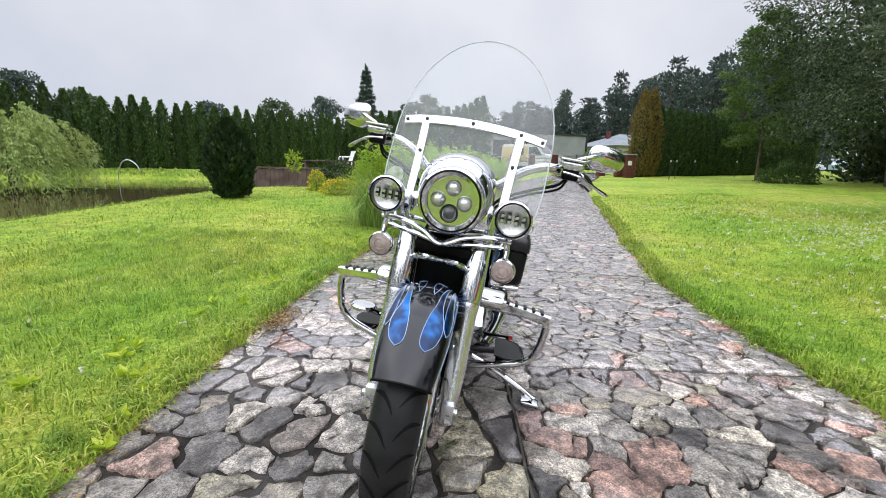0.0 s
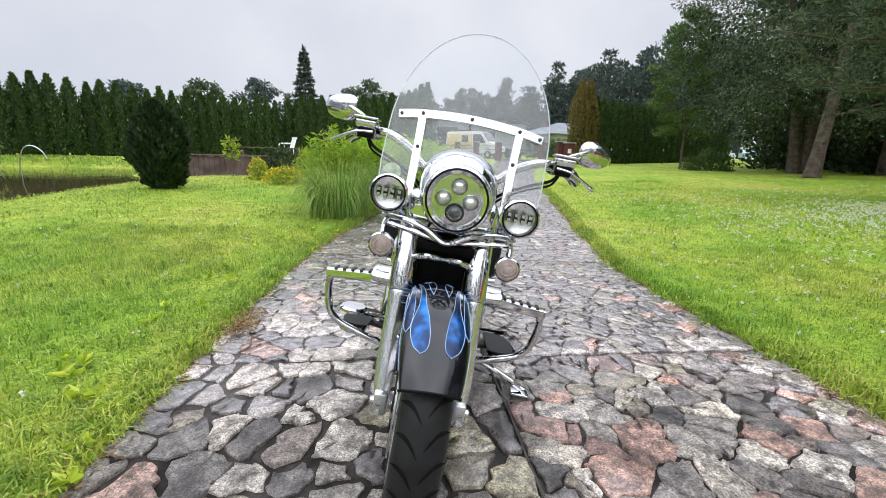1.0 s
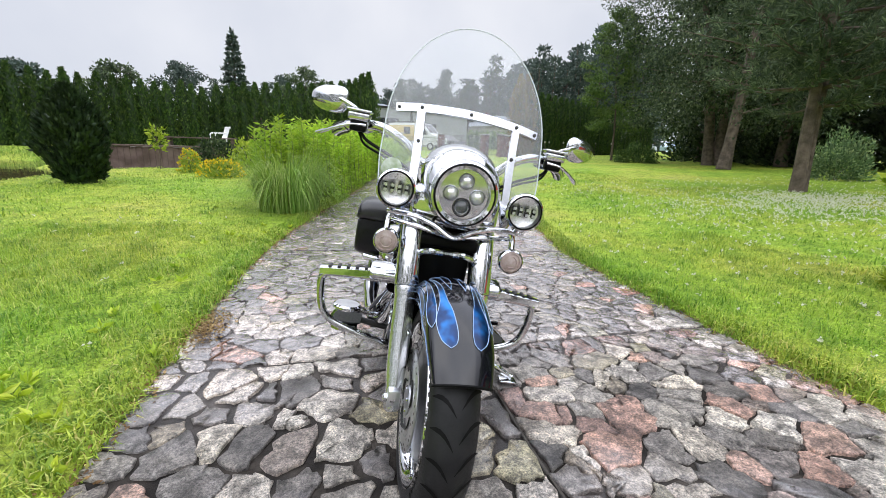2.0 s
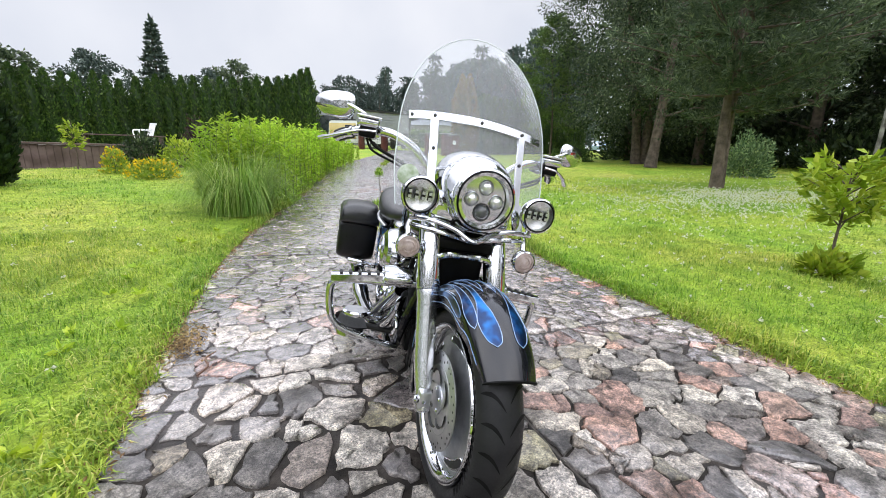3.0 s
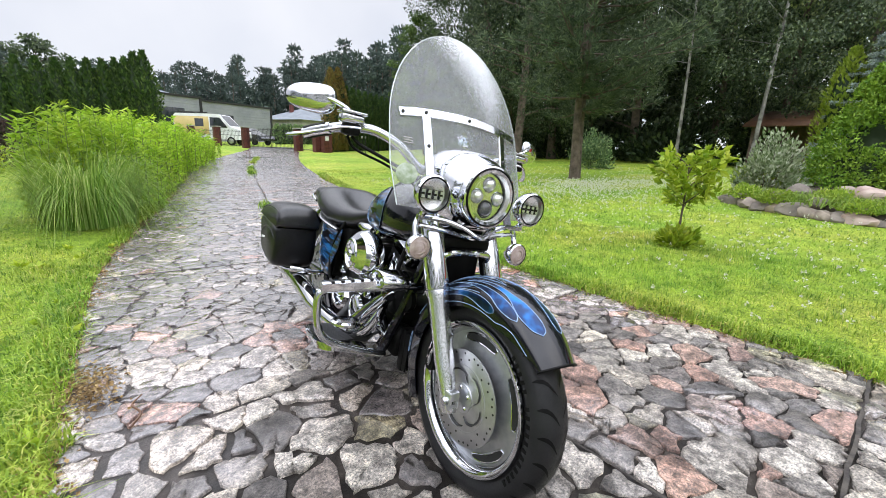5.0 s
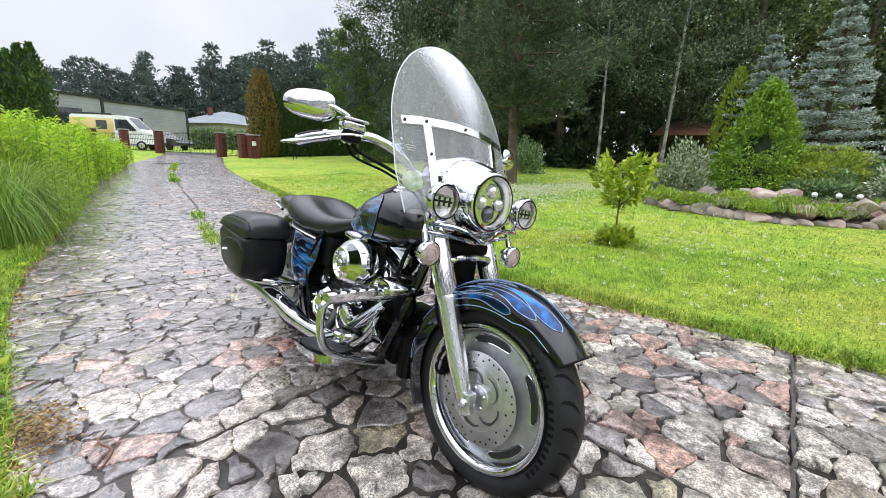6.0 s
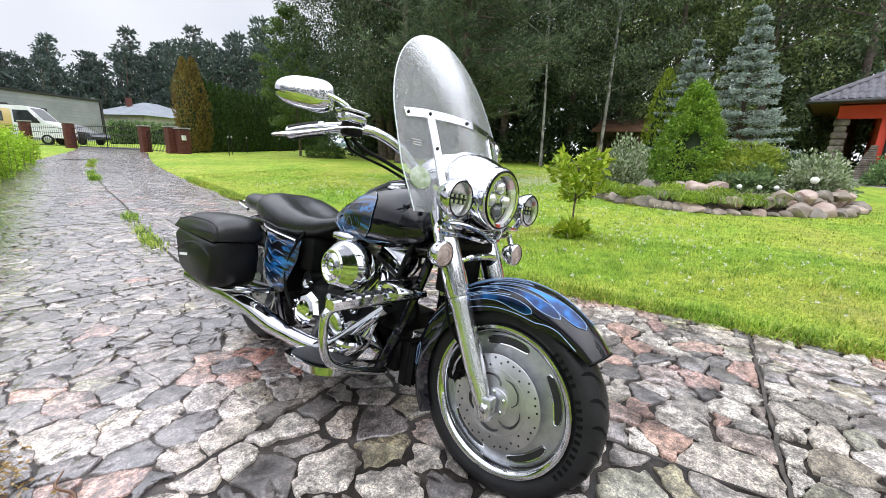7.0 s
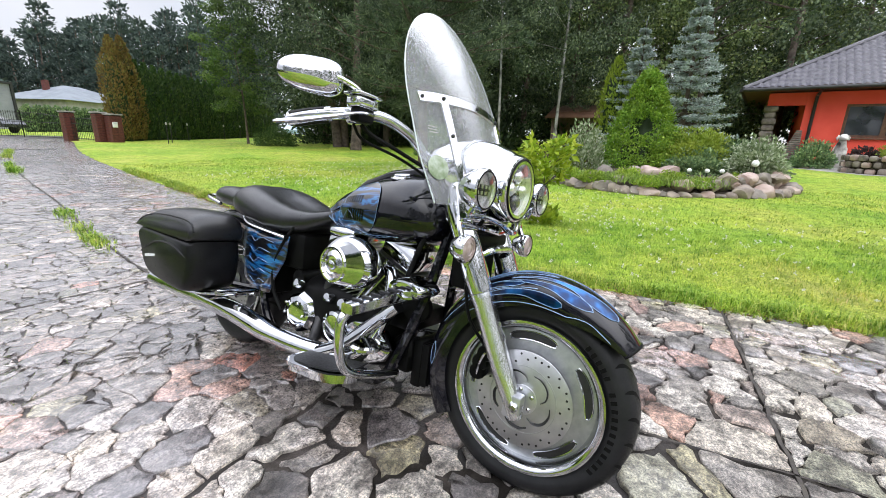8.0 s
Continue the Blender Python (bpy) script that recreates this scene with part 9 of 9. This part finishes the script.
# garden spike lamps along the lawn
for x, y in ((12.4, 23.0), (13.6, 24.6), (15.5, 26.0), (19.5, 28.0), (21.5, 28.8)):
    z = gz(x, y) + 0.02
    lm = tagged(holder("garden_lamp", (x, y, z)), "thin black garden lamp with a small pale head", "garden lamp", "lamps along the thuja row")
    part("pole", tube_bm([(x, y, z - 0.05), (x, y, z + 0.95)], 0.022, 8), M_IRON, lm)
    part("lamp_head", lathe_bm([(0.02, 0), (0.045, 0.02), (0.05, 0.10), (0.03, 0.13), (0, 0.14)], (x, y, z + 0.93), (0, 0, 1), 12), M_CONCRETE, lm)
# drain across the drive
bm = bmesh.new()
for k in range(9):
    a, b = path_xy(np.array([20.2 + 0.02 * k]), np.array([-0.9 + 0.22 * k]))
    box_bm(float(a[0]) - 0.08, float(a[0]) + 0.08, float(b[0]) - 0.16, float(b[0]) + 0.16, gz(float(a[0]), float(b[0])) - 0.01, gz(float(a[0]), float(b[0])) + 0.012, 0, 1, bm)
tagged(part("drain_grate", bm, M_IRON), "dark iron drain across the drive", "drain", "", "stuff")

# ---- grass ----


def scatter(x0, x1, y0, y1, per_m2, keep):
    n = int((x1 - x0) * (y1 - y0) * per_m2)
    x, y = rng.uniform(x0, x1, n), rng.uniform(y0, y1, n)
    m = keep(x, y)
    x, y = x[m], y[m]
    return np.stack([x, y, lawn_z(x, y)], 1)


def on_lawn(margin):
    def f(x, y):
        return (np.abs(path_side(x, y)) > HALF_PATH + margin) & (pond_dist(x, y) > 0.05)
    return f


def patches(x, y, size, seed):
    """Soft uneven patches, 0 to 1, about size metres across."""
    g = np.random.default_rng(seed).uniform(0, 1, (64, 64))
    u, v = x / size + 200.3, y / size + 200.7
    i, j = np.floor(u).astype(int), np.floor(v).astype(int)
    fu, fv = u - i, v - j
    fu, fv = fu * fu * (3 - 2 * fu), fv * fv * (3 - 2 * fv)
    a = g[i % 64, j % 64] * (1 - fu) + g[(i + 1) % 64, j % 64] * fu
    b = g[i % 64, (j + 1) % 64] * (1 - fu) + g[(i + 1) % 64, (j + 1) % 64] * fu
    return a * (1 - fv) + b * fv


def turf(pts, low, high):
    """Heights of the blades: short between, tall in tufts."""
    k = 0.55 * patches(pts[:, 0], pts[:, 1], 0.16, 3) + 0.45 * patches(pts[:, 0], pts[:, 1], 0.5, 4)
    return low + (high - low) * np.clip(k * 1.5 - 0.3, 0, 1) ** 1.6


near = np.concatenate([scatter(-4.2, -1.1, 0.2, 5.5, 2700, on_lawn(-0.04)), scatter(1.7, 4.4, -2.6, 4.2, 2300, on_lawn(-0.04))])
stuff("grass", blades("grass", near, turf(near, 0.022, 0.085), 0.0026, M_BLADE, 1.1), "blades of bright green lawn grass by the drive", "grass")
mid_g = np.concatenate([scatter(-7, -1.1, 5.5, 13, 420, on_lawn(0)), scatter(-7, -4.2, 0.2, 5.5, 420, on_lawn(0)), scatter(4.4, 9, -5, 8, 400, on_lawn(0)), scatter(2, 8, 4.2, 12, 360, on_lawn(0))])
stuff("grass", blades("grass", mid_g, turf(mid_g, 0.018, 0.075), 0.005, M_BLADE, 1.2), "blades of lawn grass further off", "grass")
# rank grass on the far bank of the pond
e_ = np.array([(-7.6, 14.9), (-8.8, 17.6), (-11.4, 20.4), (-15.4, 20.2), (-19.2, 15.9)])
q_ = rng.uniform(0, 4, 4200)
bx_, by_ = np.interp(q_, np.arange(5), e_[:, 0]) + rng.normal(size=4200) * 0.35, np.interp(q_, np.arange(5), e_[:, 1]) + rng.normal(size=4200) * 0.35
stuff("bank_grass", blades("bank_grass", np.stack([bx_, by_, lawn_z(bx_, by_)], 1), 0.14, 0.012, M_JUNSEDGE, 0.9), "rank green grass on the far bank of the pond", "grass")
# longer fringe that hangs over the paving's edge
u = np.concatenate([rng.uniform(-3.2, 12, 13000), rng.uniform(-3.2, 12, 13000)])
sides = np.where(np.arange(26000) < 13000, -1, 1)
tuft_ = patches(u, sides * 9.0, 0.22, 5) * 0.6 + patches(u, sides * 9.0, 0.7, 6) * 0.4
v = sides * (HALF_PATH + 0.16 * rng.uniform(-0.2, 1, 26000) - 0.16 * (tuft_ - 0.42))
fx, fy = path_xy(u, v)
stuff("grass_fringe", blades("grass_fringe", np.stack([fx, fy, lawn_z(fx, fy) + 0.01], 1), 0.035 + 0.13 * np.clip(tuft_ - 0.15, 0, 1) ** 1.5, 0.0034, M_BLADE, 1.0), "longer grass along the edge of the drive", "grass")
# brown litter between grass and stones
nl = 5200
su = np.where(np.arange(nl) % 2 == 0, -1, 1)
dx, dy = path_xy(rng.uniform(-1.5, 9, nl), su * (HALF_PATH - 0.01 + 0.04 * rng.normal(size=nl)))
stuff("leaf_litter", leaves("leaf_litter", np.stack([dx, dy, np.maximum(ground_z(dx, dy), lawn_z(dx, dy)) + 0.006], 1), ball(nl) * np.array([1, 1, 0.2]), 0.024, 0.006, M_DRY), "brown litter and moss along the paving's edge", "leaf litter")
# broad weeds in the fringe
wx, wy = path_xy(rng.uniform(0.2, 5, 40), -HALF_PATH - rng.uniform(-0.02, 0.6, 40))
P = np.repeat(np.stack([wx, wy, lawn_z(wx, wy) + 0.02], 1), 9, 0)
stuff("broad_weeds", leaves("broad_weeds", P, ball(len(P)) * np.array([1, 1, 0.3]) + np.array([0, 0, 0.5]), 0.062, 0.015, M_SAPLING), "broad-leaved weeds at the edge of the drive", "weeds")
# clover in flower
cl = np.concatenate([scatter(4, 14, 0.5, 9, 18, on_lawn(0.3)), scatter(2.1, 5, -1.5, 5, 14, on_lawn(0.2)), scatter(-4, -1.5, 0.5, 6, 3, on_lawn(0.1))])
gx, gy = rng.normal(8.2, 1.5, 2600), rng.normal(5.0, 0.75, 2600)
gy = gy - 0.12 * (gx - 8.2) + 0.35 * np.sin(gx * 1.7)
cl = np.concatenate([cl, np.stack([gx, gy, lawn_z(gx, gy)], 1)])
P = np.repeat(cl + np.array([0, 0, 0.055]), 5, 0) + rng.normal(size=(len(cl) * 5, 3)) * 0.006
stuff("clover_flowers", leaves("clover_flowers", P, ball(len(P)) + np.array([0, 0, 0.6]), 0.019, 0.0075, M_CLOVER), "small white clover flowers in the lawn", "clover")
# dry leaves swept to the edge, twigs
n = 620
dx, dy = path_xy(2.48 + rng.normal(size=n) * 0.11, -1.47 + rng.normal(size=n) * 0.05)
stuff("dry_leaves", leaves("dry_leaves", np.stack([dx, dy, ground_z(dx, dy) + 0.015 + 0.02 * rng.uniform(0, 1, n)], 1), ball(n) * np.array([1, 1, 0.25]), 0.02, 0.005, M_DRY), "small heap of dry brown leaves on the drive's edge", "leaves")
tw_ = smooth_path([(-0.96, 2.11, 0.024), (-0.92, 2.17, 0.034), (-0.94, 2.26, 0.03), (-0.90, 2.33, 0.026)], 5)
tagged(part("twig", tube_bm(tw_, [0.005] * 12 + [0.004, 0.003, 0.003, 0.002], 6), M_BROWNWOOD), "curled brown twig lying on the paving", "twig")
# weeds in the middle joint
for uu_, nb in ((5.6, 220), (6.2, 120), (7.2, 130), (12.4, 260), (13.6, 100), (16.5, 160), (18, 160), (19, 220)):
    a, b = path_xy(uu_ + rng.normal(size=nb) * 0.18, 0.15 - 0.25 + rng.normal(size=nb) * 0.05)
    stuff("joint_weeds", blades("joint_weeds", np.stack([a, b, ground_z(a, b)], 1), 0.06 if uu_ < 12 else 0.13, 0.005, M_BLADE, 1.0), "weeds growing in the joint of the drive", "weeds", "stuff", "weeds in the joint")

# ---- paving stones: irregular split slabs laid in bays between straight joints ----
srng = np.random.default_rng(21)


def cell(seed, weight, others, weights, joint, bounds):
    """The patch of plane that falls to one stone, heavier ones taking more, less half a joint."""
    poly = [(bounds[0], bounds[2]), (bounds[1], bounds[2]), (bounds[1], bounds[3]), (bounds[0], bounds[3])]
    for o, wo in zip(others, weights):
        ex, ey = o[0] - seed[0], o[1] - seed[1]
        share = 0.5 + 0.12 * (weight - wo) - joint / max(math.hypot(ex, ey), 1e-6)
        mx_, my_ = seed[0] + ex * share, seed[1] + ey * share
        out = []
        for (ax, ay), (bx_, by_) in zip(poly, poly[1:] + poly[:1]):
            da, db = (ax - mx_) * ex + (ay - my_) * ey, (bx_ - mx_) * ex + (by_ - my_) * ey
            if da <= 0:
                out.append((ax, ay))
            if da * db < 0:
                t = da / (da - db)
                out.append((ax + (bx_ - ax) * t, ay + (by_ - ay) * t))
        poly = out
        if len(poly) < 3:
            return []
    return poly


def outline(poly):
    """Break a patch's edges and knock off its corners."""
    P = np.array(poly)
    res = []
    for a, b in zip(P, np.roll(P, -1, 0)):
        L = np.hypot(*(b - a))
        if L < 0.018:
            continue
        k = 2 if L < 0.06 else (3 if L < 0.11 else 5)
        nrm = np.array([-(b - a)[1], (b - a)[0]]) / max(L, 1e-6)
        for t in np.linspace(0.07, 0.93, k) + srng.uniform(-0.05, 0.05, k):
            res.append(a + (b - a) * t + nrm * srng.normal() * 0.0080)
    return np.array(res)


BAYS = [(-7.0, -3.0), (-3.0, 0.31), (0.31, 2.0), (2.0, 4.12), (4.12, 6.9), (6.9, 10.0), (10.0, 13.6), (13.6, 18.0), (18.0, 23.0), (23.0, 31.0)]
# stones that stand out from the rest, by tone: where they lie
MARKED = {
    "pale": [(-0.85, 2.55), (-0.58, 2.63), (-0.38, 2.21), (-0.45, 2.35), (1.0, 0.43), (1.44, 0.4), (-0.45, 2.06), (-0.31, 1.95), (-0.65, 2.09), (-0.54, 1.92), (0.94, 1.07), (-0.80, 1.52),
             (-0.75, 2.37), (0.37, 0.49), (-0.57, 1.56), (-0.44, 1.66), (-0.34, 1.36), (0.86, 2.04), (1.04, 2.07), (1.48, 2.07), (1.62, 2.08), (1.75, 2.08)],
    "ochre": [(-0.22, 1.53), (0.15, 0.59), (-0.60, 2.83), (0.23, 1.14)],
    "red": [(-0.72, 2.73), (-0.33, 2.57), (-0.04, 2.56), (-0.18, 2.68), (-0.21, 2.42), (0.45, 0.70), (1.03, 0.60), (0.52, 0.86), (0.99, 0.68), (1.44, 0.97), (0.77, 1.33), (0.57, 1.61), (0.93, 1.87), (-0.94, 2.22), (-0.41, 3.43)],
    "dark": [(0.91, 0.93), (1.16, 0.49), (1.37, 1.50), (1.0, 1.46)],
}
TONES = ("grey", "red", "dark", "pale", "ochre")
marks = [(y, x - float(np.interp(y, mid_line[:, 1], mid_line[:, 0])), TONES.index(tone)) for tone, spots in MARKED.items() for x, y in spots]
for ends in [((u, -HALF_PATH), (u, HALF_PATH)) for u in (0.31, 4.12, 6.9, 10.0)] + [((-3.0, -0.055), (10.0, -0.055))]:
    (ua, va), (ub, vb) = ends
    steps = np.linspace(0, 1, 90 if va == vb else 40)
    wob = 0.004 * np.sin(steps * 47 + ua) + 0.003 * np.sin(steps * 131)
    cu, cv_ = ua + (ub - ua) * steps, va + (vb - va) * steps
    half = 0.0075 if va != vb else 0.0045
    a_ = path_xy(cu + (wob - half if va != vb else 0), cv_ + (wob - half if va == vb else 0))
    b_ = path_xy(cu + (wob + half if va != vb else 0), cv_ + (wob + half if va == vb else 0))
    gv = np.concatenate([np.stack([q[0], q[1], ground_z(*q) + 0.0015], 1) for q in (a_, b_)])
    k_ = np.arange(len(steps) - 1)
    joint_ob = new("expansion_joint", np_mesh("expansion_joint", gv, np.stack([k_, k_ + 1, k_ + 1 + len(steps), k_ + len(steps)], 1), M_GROOVE))
    joint_ob.parent = pavement
single = []
for u0, u1 in BAYS:
    for v0, v1 in ((-HALF_PATH, -0.06), (-0.05, HALF_PATH)) if u0 < 20 else ((-HALF_PATH, HALF_PATH),):
        # size of the stones, how far from a grid, width of the joints, shares of red, dark and pale
        if u1 <= 2 and v0 < -1:
            size, loose, gap, share_ = 0.150, 0.40, (0.005, 0.019), (0.04, 0.10, 0.24)
        elif u0 == 0.31:
            size, loose, gap, share_ = 0.118, 0.55, (0.002, 0.007), (0.30, 0.06, 0.19)
        elif u1 < 2:
            size, loose, gap, share_ = 0.140, 0.48, (0.002, 0.011), (0.08, 0.04, 0.34)
        elif u1 < 7:
            size, loose, gap, share_ = 0.112, 0.60, (0.0003, 0.003), (0.05, 0.05, 0.08)
        else:
            size, loose, gap, share_ = (0.17 if u1 < 14 else 0.26), 0.55, (0.0005, 0.006), (0.07, 0.10, 0.05)
        nu, nv = max(2, round((u1 - u0) / (size * 1.12))), max(2, round((v1 - v0) / size))
        seeds = np.array([((u0 + (i + 0.5 + srng.uniform(-loose, loose) + 0.25 * (j % 2)) * (u1 - u0) / nu), v0 + (j + 0.5 + srng.uniform(-loose, loose)) * (v1 - v0) / nv) for i in range(nu) for j in range(nv)])
        seeds = seeds[srng.uniform(size=len(seeds)) > 0.08]
        seeds[:, 0], seeds[:, 1] = np.clip(seeds[:, 0], u0 + 0.03, u1 - 0.03), np.clip(seeds[:, 1], v0 + 0.03, v1 - 0.03)
        own = np.array([m for m in marks if u0 <= m[0] < u1 and v0 <= m[1] < v1]).reshape(-1, 3)
        for mu, mv, _ in own:
            seeds = seeds[np.hypot(seeds[:, 0] - mu, seeds[:, 1] - mv) > 0.095]
        seeds = np.concatenate([own[:, :2], seeds])
        heavy = srng.uniform(-1, 1, len(seeds))
        for k, s in enumerate(seeds):
            d2 = ((seeds - s) ** 2).sum(1)
            order = np.argsort(d2)[1:15]
            joint = gap[0] + (gap[1] - gap[0]) * srng.uniform() ** 1.4
            poly = cell(s, heavy[k], seeds[order], heavy[order], joint, (u0 + 0.012, u1 - 0.012, v0 + 0.008, v1 - 0.008))
            if len(poly) < 3:
                continue
            ol = outline(poly)
            if len(ol) < 4:
                continue
            c = ol.mean(0)
            rad = np.hypot(*(ol - c).T).mean()
            if rad < 0.03:
                continue
            flat = float(np.interp(c[0], (1.2, 3.6), (1.0, 0.3)))
            proud = srng.uniform(0.000, 0.008) * flat
            tilt = srng.normal(size=2) * 0.028 * flat
            n = len(ol)
            wx, wy = path_xy(ol[:, 0], ol[:, 1])
            cx, cy = wx.mean(), wy.mean()
            gz0 = ground_z(wx, wy)
            k1 = np.clip(1 - 0.006 / rad, 0.5, 1)
            k2 = 0.55
            up = proud + (wx - cx) * tilt[0] + (wy - cy) * tilt[1]
            rings = [np.stack([wx, wy, gz0 - 0.03], 1), np.stack([cx + (wx - cx) * 1.0, cy + (wy - cy) * 1.0, gz0 + up * 0.35], 1),
                     np.stack([cx + (wx - cx) * k1, cy + (wy - cy) * k1, gz0 + up + srng.normal(size=n) * 0.0018 * flat], 1),
                     np.stack([cx + (wx - cx) * k2, cy + (wy - cy) * k2, gz0 + proud + 0.002 * flat + srng.normal(size=n) * 0.0025 * flat], 1)]
            V = np.concatenate(rings + [np.array([[cx, cy, float(ground_z(cx, cy)) + proud + 0.003 * flat]])])
            F = []
            for r_ in range(3):
                for q in range(n):
                    a, b = r_ * n + q, r_ * n + (q + 1) % n
                    F += [(a, b, b + n), (a, b + n, a + n)]
            for q in range(n):
                F.append((3 * n + q, 3 * n + (q + 1) % n, 4 * n))
            dist = math.hypot(cx + 0.3, cy - 0.9)
            pick = srng.uniform()
            kind = next((t for t, lim in zip((1, 2, 3, 4), np.cumsum(share_ + (0.04,))) if pick < lim), 0) if k >= len(own) else int(own[k, 2])
            single.append((dist, cx, cy, V, F, kind))
single.sort(key=lambda s: s[0])
stone_ms = (M_STONE, M_REDSTONE, M_DARKSTONE, M_PALESTONE, M_OCHRESTONE)
for dist, cx, cy, V, F, kind in single[:300]:
    o = np.array([cx, cy, 0.0])
    me = np_mesh("paving_stone", V - o, np.array(F), stone_ms[kind], True)
    ob = new("paving_stone", me)
    ob.location = (cx, cy, 0.0)
    ob.parent = pavement
for kind, label in ((0, "wet grey granite slabs further along the drive"), (1, "wet reddish granite slabs further along the drive"), (2, "wet dark granite slabs further along the drive"), (3, "wet pale granite slabs further along the drive"), (4, "wet yellowish granite slabs further along the drive")):
    some = [s for s in single[300:] if s[5] == kind]
    rest_v, rest_f, base = [], [], 0
    for s in some:
        rest_v.append(s[3])
        rest_f.append(np.array(s[4]) + base)
        base += len(s[3])
    rest = new("paving_stones", np_mesh("paving_stones", np.concatenate(rest_v), np.concatenate(rest_f), stone_ms[kind], True))
    rest.parent = pavement
    tagged(rest, label, kind="stuff")
